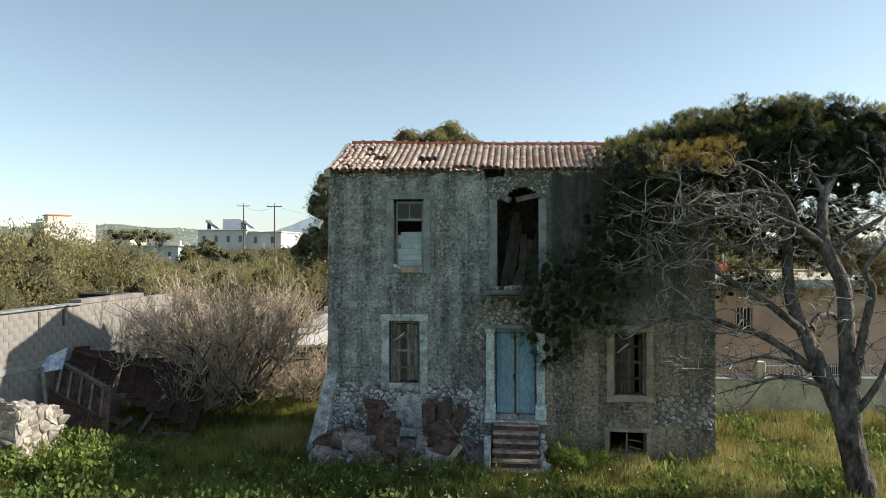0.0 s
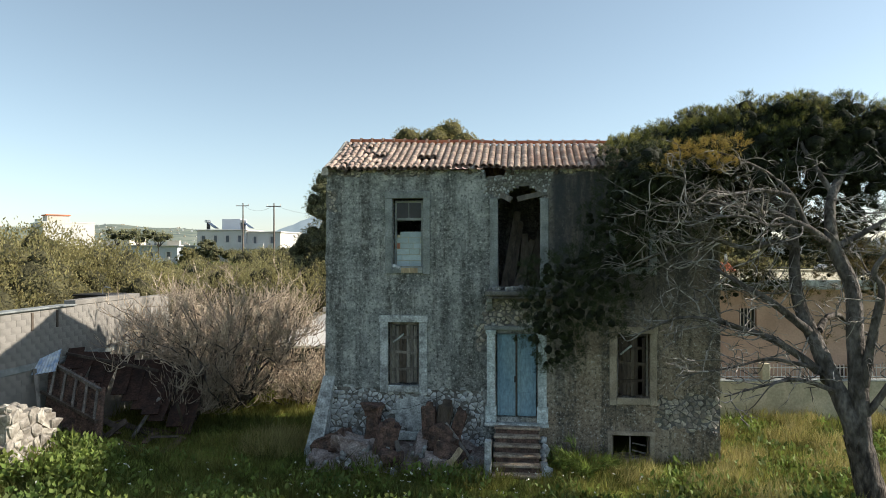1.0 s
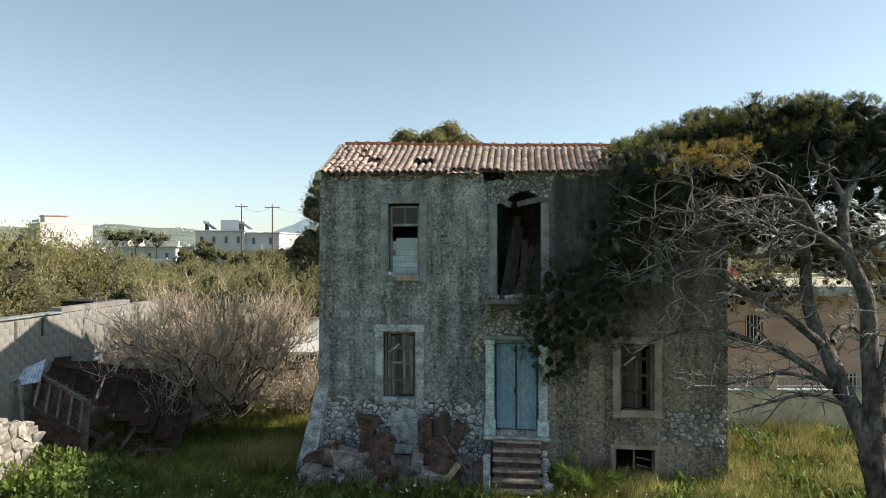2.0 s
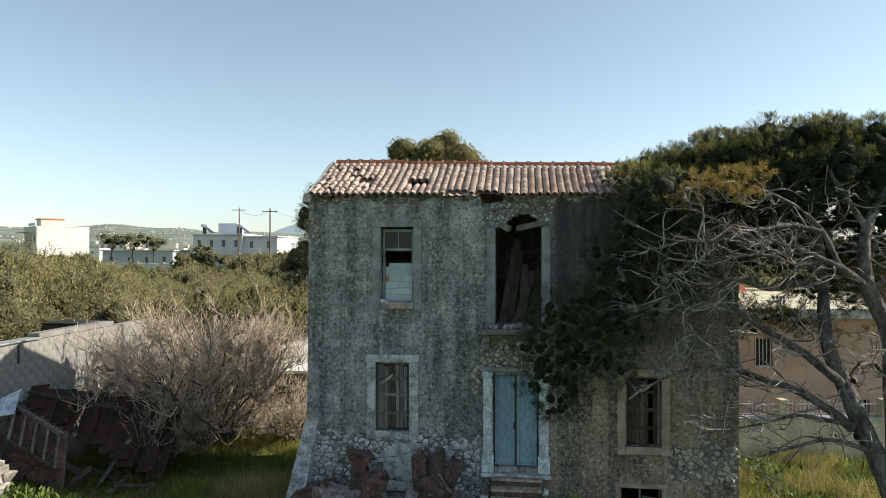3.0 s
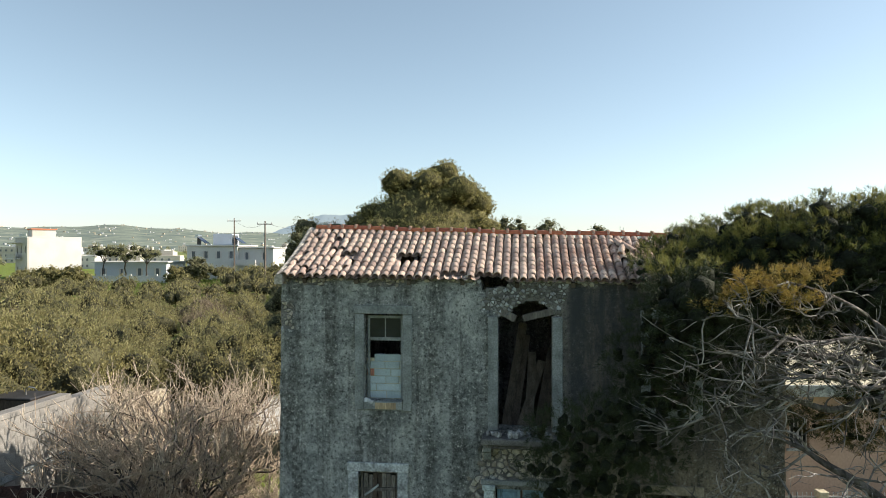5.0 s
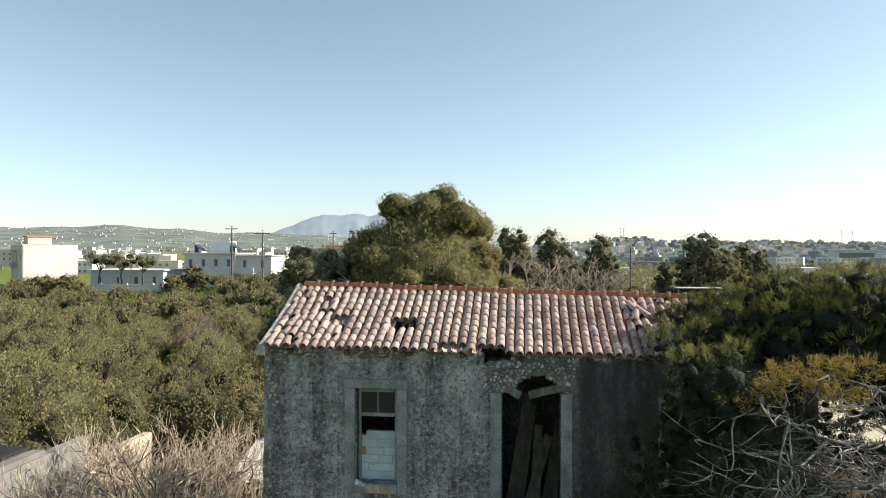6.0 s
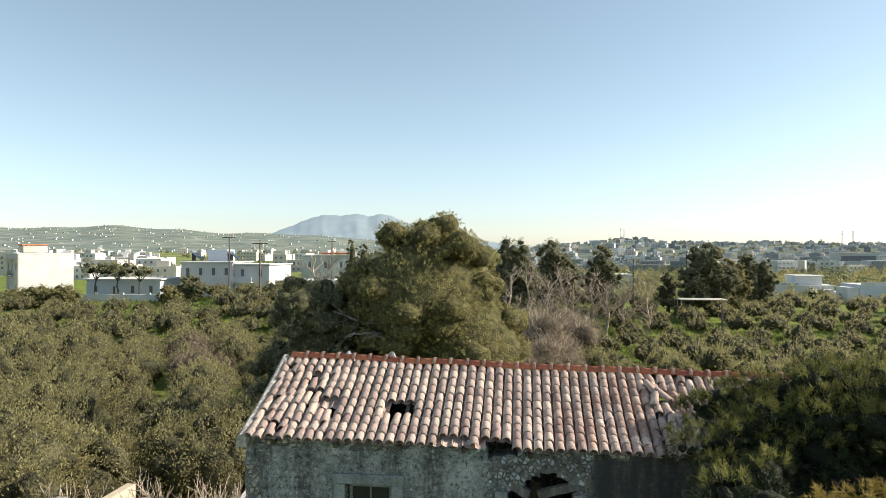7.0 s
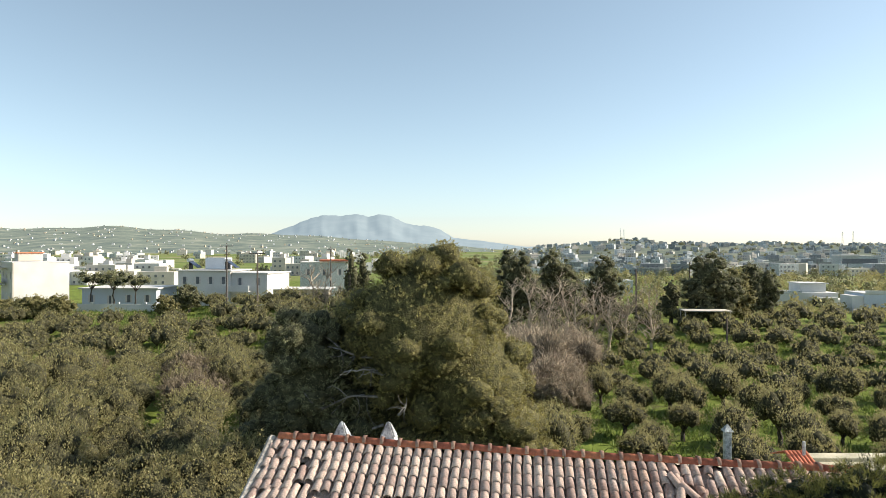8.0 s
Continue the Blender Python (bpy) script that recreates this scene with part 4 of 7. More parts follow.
# balcony door, its slab and the planks inside
bal = tagged(put_empty("balcony", house), "broken balcony doorway with leaning planks and a short slab")
x0, x1, z0, z1 = OPENINGS["balcony_door"]
boxed("jamb", (x0 - 0.24, x0 - 0.002, -0.045, 0.12, z0, z1 - 0.02), M_TRIM, bal, 0.015)
boxed("jamb", (x1 + 0.002, x1 + 0.24, -0.045, 0.12, z0, z1 - 0.02), M_TRIM, bal, 0.015)
plank("broken_lintel", (1.78, 0.10, 7.72), (2.12, 0.02, 7.55), 0.16, 0.12, M_WOOD, bal)
plank("broken_lintel", (2.28, 0.0, 7.57), (2.98, 0.10, 7.74), 0.15, 0.12, M_WOOD, bal)
boxed("slab", (1.36, 3.30, -0.52, 0.50, 4.78, 4.93), M_MORTAR, bal, 0.025)
boxed("moulding", (1.42, 3.24, -0.44, 0.0, 4.70, 4.778), M_MORTAR, bal, 0.02)
for xx in (1.48, 3.02):
    bm = bmesh.new()
    prof = [(0.02, 4.695), (-0.36, 4.695), (-0.34, 4.60), (-0.18, 4.52), (-0.10, 4.36), (0.02, 4.30)]
    a = [bm.verts.new((xx - 0.08, y, z)) for y, z in prof]
    b = [bm.verts.new((xx + 0.08, y, z)) for y, z in prof]
    bm.faces.new(a), bm.faces.new(b[::-1])
    for i in range(6):
        bm.faces.new((a[i], b[i], b[(i + 1) % 6], a[(i + 1) % 6]))
    bmesh.ops.recalc_face_normals(bm, faces=bm.faces)
    part("bracket", bm, M_TRIM, bal)
g6 = random.Random(8)
for k in range(46):
    bm = bmesh.new()
    r = g6.uniform(0.03, 0.085)
    bmesh.ops.create_icosphere(bm, subdivisions=1, radius=r, matrix=Matrix.Translation((g6.uniform(1.45, 3.0), g6.uniform(-0.42, 0.35), 4.93 + r * 0.6)))
    for v in bm.verts:
        v.co += Vector((g6.uniform(-1, 1), g6.uniform(-1, 1), g6.uniform(-1, 1))) * r * 0.3
    part("rubble_lump", bm, M_STONE_GREY, bal)
for xa, xb, ya, yb, zb in ((1.85, 2.28, 0.62, 1.5, 7.3), (2.05, 2.36, 0.70, 1.6, 7.0), (2.42, 2.5, 0.56, 1.4, 6.6), (2.62, 3.0, 0.66, 1.5, 6.7), (2.80, 2.86, 0.6, 1.2, 6.1), (2.2, 2.75, 0.62, 1.3, 6.4)):
    plank("leaning_plank", (xa, ya, 4.86), (xb, yb, zb), 0.2, 0.03, M_WOOD_DARK, bal)

# stairs
stairs = tagged(put_empty("stairs", house), "worn stone steps up to the door, overgrown at one side")
for k in range(6):
    zt = 1.03 - k * 0.185
    yf = -0.42 - k * 0.27
    bm = bmesh.new()
    box(bm, 1.62, 2.92, yf, -0.03 if k == 0 else yf + 0.30, zt - 0.07, zt, 0.018)
    for v in bm.verts:
        v.co += Vector((0.012 * rough(v.co.x * 3, k, 1, 1), 0.012 * rough(v.co.x * 4, k, 1, 2), 0.02 * rough(v.co.x * 2, k, 1, 3)))
    part("tread", bm, M_STEP, stairs, "pale worn step edge" if k == 0 else "")
    boxed("riser", (1.66, 2.88, yf + 0.03, yf + 0.28, zt - 0.30, zt - 0.072), M_DEBRIS, stairs, 0.01)
boxed("core", (1.68, 2.86, -1.6, -0.05, -0.3, -0.1), M_RUBBLE, stairs, 0.02)
bm = bmesh.new()
box(bm, 1.42, 1.60, -1.75, -1.50, -0.3, 0.98, 0.02)
part("newel", bm, M_LIME, stairs, "flaking whitewashed newel post")
bm = bmesh.new()
box(bm, 1.44, 1.58, -1.498, -0.10, -0.3, 0.62, 0.02)
part("cheek", bm, M_RUBBLE, stairs)
for k in range(16):
    bm = bmesh.new()
    r = g6.uniform(0.09, 0.17)
    yy = -0.15 - 0.085 * k
    bmesh.ops.create_icosphere(bm, subdivisions=1, radius=r, matrix=Matrix.Translation((3.03 + g6.uniform(-0.05, 0.08), yy, max(0.0, 0.85 - 0.055 * k + g6.uniform(-0.35, 0.0)))))
    for v in bm.verts:
        v.co += Vector((g6.uniform(-1, 1), g6.uniform(-1, 1), g6.uniform(-1, 1))) * r * 0.25
    part("cheek_stone", bm, M_STONE, stairs)

# stone chimneys at the back eave
for cx, cy in ((-2.53, 4.39), (-1.41, 4.50)):
    bm = bmesh.new()
    box(bm, cx - 0.19, cx + 0.19, cy - 0.19, cy + 0.19, 8.2, 9.17, 0.02)
    top = bmesh.ops.create_cone(bm, segments=4, radius1=0.27, radius2=0.05, depth=0.36, cap_ends=True, matrix=Matrix.Translation((cx, cy, 9.35)) @ Matrix.Rotation(math.pi / 4, 4, "Z"))
    bmesh.ops.bevel(bm, geom=list({e for v in top["verts"] for e in v.link_edges}), offset=0.03, segments=2, affect="EDGES")
    part("chimney", bm, M_LIME, house, "short pointed whitewashed chimney")

# ---- rubble laid bare in the front wall ----
def rubble_cells(x0, x1, z0, z1, size, g, keep):
    """Irregular stones that share thin joints: each seed keeps what lies nearer to it than to its neighbours."""
    seeds = {}
    nx, nz = max(1, int((x1 - x0) / (size * 1.6))), max(1, int((z1 - z0) / size))
    for i in range(-1, nx + 1):
        for j in range(-1, nz + 1):
            seeds[i, j] = ((x0 + (x1 - x0) * (i + 0.5 + 0.5 * (j % 2) + g.uniform(-0.48, 0.48)) / nx), z0 + (z1 - z0) * (j + 0.5 + g.uniform(-0.46, 0.46)) / nz)
    out = []
    for (i, j), (sx, sz) in seeds.items():
        if not (x0 < sx < x1 and z0 < sz < z1 and keep(sx, sz)):
            continue
        joint = g.uniform(0.003, 0.012)
        poly = [(sx - 2 * size, sz - 2 * size), (sx + 2 * size, sz - 2 * size), (sx + 2 * size, sz + 2 * size), (sx - 2 * size, sz + 2 * size)]
        for di in (-2, -1, 0, 1, 2):
            for dj in (-2, -1, 0, 1, 2):
                o = seeds.get((i + di, j + dj))
                if o is None or (di == 0 and dj == 0):
                    continue
                nxv, nzv = o[0] - sx, o[1] - sz
                ln = math.hypot(nxv, nzv)
                if ln < 1e-6:
                    continue
                nxv, nzv = nxv / ln, nzv / ln
                lim = ln / 2 - joint
                cut = []
                for a, b in zip(poly, poly[1:] + poly[:1]):
                    da, db = (a[0] - sx) * nxv + (a[1] - sz) * nzv - lim, (b[0] - sx) * nxv + (b[1] - sz) * nzv - lim
                    if da <= 0:
                        cut.append(a)
                    if da * db < 0:
                        q = da / (da - db)
                        cut.append((a[0] + (b[0] - a[0]) * q, a[1] + (b[1] - a[1]) * q))
                poly = cut
                if len(poly) < 3:
                    break
            if len(poly) < 3:
                break
        if len(poly) >= 3:
            rugged = []
            for a, b in zip(poly, poly[1:] + poly[:1]):
                rugged += [a, ((a[0] + b[0]) / 2, (a[1] + b[1]) / 2)] if math.hypot(b[0] - a[0], b[1] - a[1]) > 0.05 else [a]
            rugged = [(x + g.uniform(-0.008, 0.008), min(z + g.uniform(-0.008, 0.008), z1)) for x, z in rugged]
            out.append((sx, sz, rugged))
    return out


def stone_block(poly, cx, cz, g, proud=0.0):
    """One rough stone: a worn front face, chamfered edges and sides that run back into the wall."""
    depth = g.uniform(-0.045, 0.03) - proud
    tilt = g.uniform(-0.3, 0.3), g.uniform(-0.3, 0.3)
    wear = g.uniform(0.9, 1.08)
    rings = []
    for k, y in ((wear, 0.06), (wear * 0.96, 0.004), (wear * 0.66, -0.022)):
        rings.append([((x - cx) * k, y + depth + (tilt[0] * (x - cx) + tilt[1] * (z - cz) + g.uniform(-0.006, 0.006) if y < 0.03 else 0), (z - cz) * k) for x, z in poly])
    n = len(poly)
    v = [q for r in rings for q in r]
    f = [(r * n + i, r * n + (i + 1) % n, (r + 1) * n + (i + 1) % n, (r + 1) * n + i) for r in (0, 1) for i in range(n)]
    f.append(tuple(2 * n + i for i in range(n)))
    return v, f


def lay_stones():
    g = random.Random(31)
    rv, rf = [], []

    def keep(x, z):
        return bare(x, z) > 0.03 and is_wall(x, z) and is_wall(x - 0.05, z) and is_wall(x + 0.05, z) and is_wall(x, z - 0.04) and HX0 + 0.06 < x < HX1 - 0.06 and z > 0.02

    for x0, x1, z0, z1, size, single in ((-3.45, 1.5, 0.0, 2.4, 0.125, True), (0.8, 3.6, 7.4, 8.45, 0.066, True), (6.0, 7.97, 0.8, 2.2, 0.12, False), (0.8, 3.4, 3.0, 4.8, 0.11, False), (-3.45, 0.8, 7.0, 8.45, 0.08, False), (3.6, 7.97, 8.1, 8.45, 0.08, False)):
        for cx, cz, poly in rubble_cells(x0, x1, z0, z1, size, g, keep):
            v, f = stone_block(poly, cx, cz, g)
            if single:
                ob = put("stone", mesh_of("stone", v, f, M_STONE if cz < 3 or g.random() < 0.4 else M_STONE_GREY), wall_front)
                ob.location = (cx, 0.04, cz)
            else:
                s = len(rv)
                rv.extend((a[0] + cx, a[1] + 0.04, a[2] + cz) for a in v)
                rf.extend(tuple(s + i for i in q) for q in f)
    put("stone_rubble", mesh_of("stone_rubble", rv, rf, M_STONES), wall_front, "", "stuff")


lay_stones()

# ---- boundary walls and neighbours ----
TURN7 = Matrix.Rotation(radians(7), 4, "Z")


def block_wall():
    """Concrete blocks in running bond; the stretch beside the yard in single blocks, the rest joined."""
    base = boxed("wall_west", (-12.9, -12.53, -12.0, 7.2, -0.3, 4.24), M_BLOCKS, None, 0, None, "tall grey concrete-block boundary wall", "structure")
    boxed("wall_west_low", (-12.9, -12.53, 7.203, 11.0, -0.3, 3.36), M_CREAM, None, 0.02, None, "lower rendered stretch of the boundary wall", "structure")
    boxed("coping", (-12.96, -12.44, -12.0, 1.2, 4.245, 4.30), M_TRIM, base, 0.015)
    boxed("coping", (-12.92, -12.50, 1.205, 5.0, 4.245, 4.42), M_BLOCK, base, 0.015)
    kind = []
    for w in (0.39, 0.19):
        bm = bmesh.new()
        box(bm, -0.006, 0.007, -w / 2, w / 2, -0.0965, 0.0965, 0.003)
        me = bpy.data.meshes.new("block")
        bm.to_mesh(me)
        bm.free()
        me.materials.append(M_BLOCK)
        kind.append(me)
    g = random.Random(4)
    rv, rf = [], []
    for r in range(21):
        z = 0.10 + r * 0.2
        for c in range(48):
            y = -11.8 + c * 0.4 + (0.2 if r % 2 else 0.0)
            if y > 7.0:
                continue
            m = Matrix.Translation((-12.53 + g.uniform(-0.002, 0.002), y, z)) @ Matrix.Rotation(g.gauss(0, 0.003), 4, "Z")
            if 1.9 < z and -2.8 < y < 6.9:
                put("block", kind[0], base).matrix_basis = m
            else:
                s = len(rv)
                rv.extend(m @ v.co for v in kind[0].vertices)
                rf.extend(tuple(s + i for i in p.vertices) for p in kind[0].polygons)
    put("blocks", mesh_of("blocks", rv, rf, M_BLOCKS), base, "", "stuff")
    boxed("tie_beam", (-12.56, -12.49, -12.0, 5.0, 2.42, 2.62), M_TRIM, base, 0.01)
    # Dark strips stand for the shade in open slots; the wall is uncut.
    for y in (-0.75, 0.35):
        boxed("slot", (-12.56, -12.505, y - 0.05, y + 0.05, 3.62, 4.17), M_WOOD_DARK, base, 0.004)
    return base


wall_west = block_wall()

# rubble stub of an older wall
stub = thing("ruined_wall", "broken end of an old rubble wall with patchy plaster", "wall", (-10.55, -2.75, 0.2))
g7 = random.Random(12)


def stub_top(y):
    return 1.95 - 0.28 * (y + 1.7) + 0.16 * rough(y, 0, 2.2, 3)


bm = bmesh.new()
cols, rws = 16, 12
grid = {}
for i in range(cols + 1):
    y = -1.7 + 1.75 * i / cols
    for j in range(rws + 1):
        z = -0.3 + (stub_top(y) + 0.3) * j / rws
        grid[i, j] = (bm.verts.new((0.28 + 0.03 * rough(y, z, 3, 5), y + 0.03 * rough(y, z, 4, 6), z)), bm.verts.new((-0.45, y, z)))
for i in range(cols):
    for j in range(rws):
        for s in (0, 1):
            bm.faces.new([grid[p][s] for p in ((i, j), (i + 1, j), (i + 1, j + 1), (i, j + 1))][:: 1 - 2 * s])
    bm.faces.new((grid[i, rws][0], grid[i + 1, rws][0], grid[i + 1, rws][1], grid[i, rws][1]))
for j in range(rws):
    for i in (0, cols):
        bm.faces.new((grid[i, j][0], grid[i, j + 1][0], grid[i, j + 1][1], grid[i, j][1]))
bmesh.ops.recalc_face_normals(bm, faces=bm.faces)
part("core", bm, M_STUB, stub)
for y0, y1, face in ((-1.7, 0.05, "side"), (-0.45, 0.30, "end")):
    for cx, cz, poly in rubble_cells(y0, y1, 0.0, 2.0, 0.21, g7, lambda a, z: y0 < a < y1 and z < stub_top(a if face == "side" else -1.7) - 0.05):
        v, f = stone_block(poly, cx, cz, g7, 0.01)
        ob = put("stone", mesh_of("stone", v, f, M_STUB), stub)
        ob.matrix_basis = Matrix.Translation((0.30, cx, cz)) @ Matrix.Rotation(math.pi / 2, 4, "Z") if face == "side" else Matrix.Translation((cx, -1.70, cz))
for k in range(16):
    y = -1.6 + 0.1 * k
    bm = bmesh.new()
    r = g7.uniform(0.07, 0.14)
    bmesh.ops.create_icosphere(bm, subdivisions=1, radius=r, matrix=Matrix.Translation((g7.uniform(-0.35, 0.2), y, stub_top(y) + 0.03)) @ Matrix.Diagonal((1.3, 1.1, 0.7, 1)))
    for v in bm.verts:
        v.co += Vector((g7.uniform(-1, 1), g7.uniform(-1, 1), g7.uniform(-1, 1))) * r * 0.25
    part("loose_stone", bm, M_STUB, stub)

# collapsed shed
shed = thing("collapsed_shed", "collapsed dark timber shed with fallen frames beside the wall", "shed", (-10.5, 2.0, 0))
so = Vector((-10.5, 2.0, 0))


def sp(name, a, b, w, th, mat, up=(0, 0, 1)):
    plank(name, Vector(a) - so, Vector(b) - so, w, th, mat, shed, up=up)


# fallen wall frame, boarded behind
top_a, top_b = Vector((-12.45, -0.15, 2.62)), Vector((-10.3, -0.7, 1.85))
low_a, low_b = Vector((-12.3, -0.65, 1.75)), Vector((-10.15, -1.1, 1.0))
sp("beam", top_a, top_b, 0.11, 0.09, M_WOOD)
sp("beam", low_a, low_b, 0.10, 0.08, M_WOOD_DARK)
sp("beam", (-12.45, -0.75, 2.45), (-11.9, -1.15, 0.6), 0.10, 0.08, M_WOOD)
sp("beam", (-12.3, 0.5, 2.75), (-9.6, 1.3, 2.1), 0.10, 0.08, M_WOOD_DARK)
sp("beam", (-9.3, 0.9, 1.3), (-9.9, 0.2, 0.1), 0.10, 0.08, M_WOOD)
for q in (0.16, 0.36, 0.56, 0.76, 0.95):
    sp("stud", top_a.lerp(top_b, q), low_a.lerp(low_b, q), 0.07, 0.06, M_WOOD)
for k in range(9):
    q = (k + 0.5) / 9
    sp("wall_board", top_a.lerp(top_b, q) + Vector((0.05, 0.12, 0.02)), low_a.lerp(low_b, q) + Vector((0.1, 0.05, -0.75)), g7.uniform(0.22, 0.27), 0.025, M_DEBRIS)
# rust-brown roof sheets sagging from the wall towards the yard
for k in range(11):
    q = k / 10
    top = Vector((-12.3, 1.0, 2.85)).lerp(Vector((-8.9, 2.9, 1.9)), q)
    foot = Vector((-12.0, 0.1, 2.2)).lerp(Vector((-8.3, 0.6, 0.2)), q)
    sp("roof_sheet", top + Vector((0, 0, g7.uniform(-0.06, 0.06))), foot + Vector((g7.uniform(-0.1, 0.1), g7.uniform(-0.2, 0.2), g7.uniform(0, 0.1))), g7.uniform(0.42, 0.52), 0.025, M_RUST, (0.2, -0.6, 0.8))
for k in range(22):
    a = Vector((g7.uniform(-11.6, -8.2), g7.uniform(-0.9, 1.0), 0))
    a.z = g7.uniform(0.05, 0.6)
    d = Vector((g7.gauss(0, 1), g7.gauss(0, 0.5), g7.gauss(0.05, 0.3))).normalized() * g7.uniform(0.6, 1.6)
    b = a + d
    b.z, b.x = max(b.z, 0.03), max(b.x, -12.35)
    sp("fallen_board", a, b, g7.uniform(0.07, 0.2), 0.03, (M_WOOD_DARK, M_DEBRIS, M_WOOD_DARK, M_DEBRIS)[k % 4], (g7.uniform(-0.5, 0.5), -0.7, 0.6))
bm = bmesh.new()
n = 15
va = [bm.verts.new((-12.50 + 0.045 * i, -0.45 + 0.01 * i + (0.035 if i % 2 else 0), 2.72 + 0.022 * i)) for i in range(n)]
vb = [bm.verts.new((-12.48 + 0.05 * i, -0.85 + 0.01 * i + (0.035 if i % 2 else 0), 2.28 + 0.008 * i)) for i in range(n)]
for i in range(n - 1):
    bm.faces.new((va[i], va[i + 1], vb[i + 1], vb[i]))
bmesh.ops.translate(bm, verts=bm.verts, vec=-so)
ext = bmesh.ops.extrude_face_region(bm, geom=bm.faces[:])
bmesh.ops.translate(bm, verts=[v for v in ext["geom"] if isinstance(v, bmesh.types.BMVert)], vec=(0.0, 0.012, -0.006))
part("tin_sheet", bm, M_TIN, shed, "ribbed tin sheet with blue streaks")

# dark tank behind the wall
tank = thing("water_box", "dark metal box with a bent pipe behind the wall", "tank", (-13.9, 4.6, 0))
boxed("body", (-0.75, 0.65, -0.5, 0.6, 0.0, 4.35), M_WOOD_DARK, tank, 0.03)
boxed("lid", (-0.8, 0.7, -0.55, 0.65, 4.352, 4.42), M_DARKMETAL, tank, 0.02)
t = Tubes()
t.add([(0.1, 0.0, 4.42), (0.1, 0.0, 4.6), (0.2, 0, 4.68), (0.4, 0, 4.66), (0.5, 0, 4.55)], 0.025, 0.025, 6)
put("pipe", t.mesh("pipe", M_METAL), tank)

# low outbuilding with a white sloping roof
low = thing("outbuilding", "low brown outbuilding with a whitewashed sloping roof", "shed", (-7.5, 12.6, 0))
boxed("wall", (-2.0, 3.5, -0.9, 2.0, -0.2, 1.55), M_MORTAR, low, 0.02)
bm = bmesh.new()
prof = [(-2.1, -1.1, 1.50), (3.6, -1.1, 1.56), (3.6, 2.1, 2.9), (-1.0, 2.1, 2.85), (-1.9, 1.6, 2.4)]
a = [bm.verts.new(p) for p in prof]
b = [bm.verts.new((p[0], p[1], p[2] - 0.12)) for p in prof]
bm.faces.new(a), bm.faces.new(b[::-1])
for i in range(5):
    bm.faces.new((a[i], b[i], b[(i + 1) % 5], a[(i + 1) % 5]))
bmesh.ops.recalc_face_normals(bm, faces=bm.faces)
part("roof", bm, M_WHITE, low)
boxed("vent_stub", (-0.55, -0.3, 1.9, 2.15, 2.78, 3.12), M_WHITE, low, 0.02)

# ---- garden wall, railing and pink house ----
garden = tagged(new("wall_east"), "low cream rendered garden wall with a white railing", "wall", "", "structure")
garden.matrix_world = TURN7
boxed("wall_body", (5.5, 30.0, 4.1, 4.32, -0.4, 1.40), M_RENDER, garden, 0.015)
boxed("wall_cap", (5.5, 30.0, 4.06, 4.36, 1.403, 1.46), M_TRIM_PALE, garden, 0.015)
for k in range(8):
    x = 8.2 + k * 3.4
    boxed("pier", (x - 0.14, x + 0.14, 4.05, 4.37, 1.462, 2.05), M_RENDER, garden, 0.015)
for k in range(7):
    xa = 8.2 + k * 3.4 + 0.142
    boxed("rail", (xa, xa + 3.116, 4.195, 4.225, 1.86, 1.89), M_WHITE, garden, 0)
    boxed("rail", (xa, xa + 3.116, 4.195, 4.225, 1.54, 1.57), M_WHITE, garden, 0)
    bm = bmesh.new()
    for i in range(22):
        x = xa + 0.07 + i * 0.138
        box(bm, x - 0.008, x + 0.008, 4.202, 4.218, 1.48, 2.0)
    part("baluster_row", bm, M_WHITE, garden, "thin white railing bars", "stuff")

pink = thing("neighbour_house", "pink rendered house with a flat cream roof slab", "house")
pink.matrix_world = TURN7 @ Matrix.Translation((9.7, 5.4, 0))


def holed_wall(name, x0, x1, z0, z1, y0, y1, holes, mat, parent):
    """A wall with real openings."""
    xs = sorted({x0, x1, *[h[0] for h in holes], *[h[1] for h in holes]})
    zs = sorted({z0, z1, *[h[2] for h in holes], *[h[3] for h in holes]})
    bm = bmesh.new()
    ok = {}
    for i in range(len(xs) - 1):
        for j in range(len(zs) - 1):
            cx, cz = (xs[i] + xs[i + 1]) / 2, (zs[j] + zs[j + 1]) / 2
            ok[i, j] = not any(h[0] < cx < h[1] and h[2] < cz < h[3] for h in holes)
    vv = {}

    def v(i, j, y):
        if (i, j, y) not in vv:
            vv[i, j, y] = bm.verts.new((xs[i], y, zs[j]))
        return vv[i, j, y]

    for (i, j), good in ok.items():
        if not good:
            continue
        c = [(i, j), (i + 1, j), (i + 1, j + 1), (i, j + 1)]
        bm.faces.new([v(*p, y0) for p in c])
        bm.faces.new([v(*p, y1) for p in c[::-1]])
        for (di, dj), (p, q) in (((0, -1), (0, 1)), ((1, 0), (1, 2)), ((0, 1), (2, 3)), ((-1, 0), (3, 0))):
            if not ok.get((i + di, j + dj), False):
                bm.faces.new((v(*c[p], y0), v(*c[p], y1), v(*c[q], y1), v(*c[q], y0)))
    return part(name, bm, mat, parent)


holes = [(1.55, 2.2, 2.95, 3.9), (9.6, 10.5, 2.2, 3.9), (4.9, 5.6, 0.7, 1.75)]
holed_wall("wall", 0, 18, -0.2, 4.7, 0, 0.25, holes, M_PINK, pink)
boxed("wall", (0.0, 0.25, 0.253, 10.8, -0.2, 4.7), M_PINK, pink, 0)
boxed("wall", (17.75, 18.0, 0.253, 10.8, -0.2, 4.7), M_PINK, pink, 0)
boxed("wall", (0.253, 17.747, 10.55, 10.8, -0.2, 4.7), M_PINK, pink, 0)
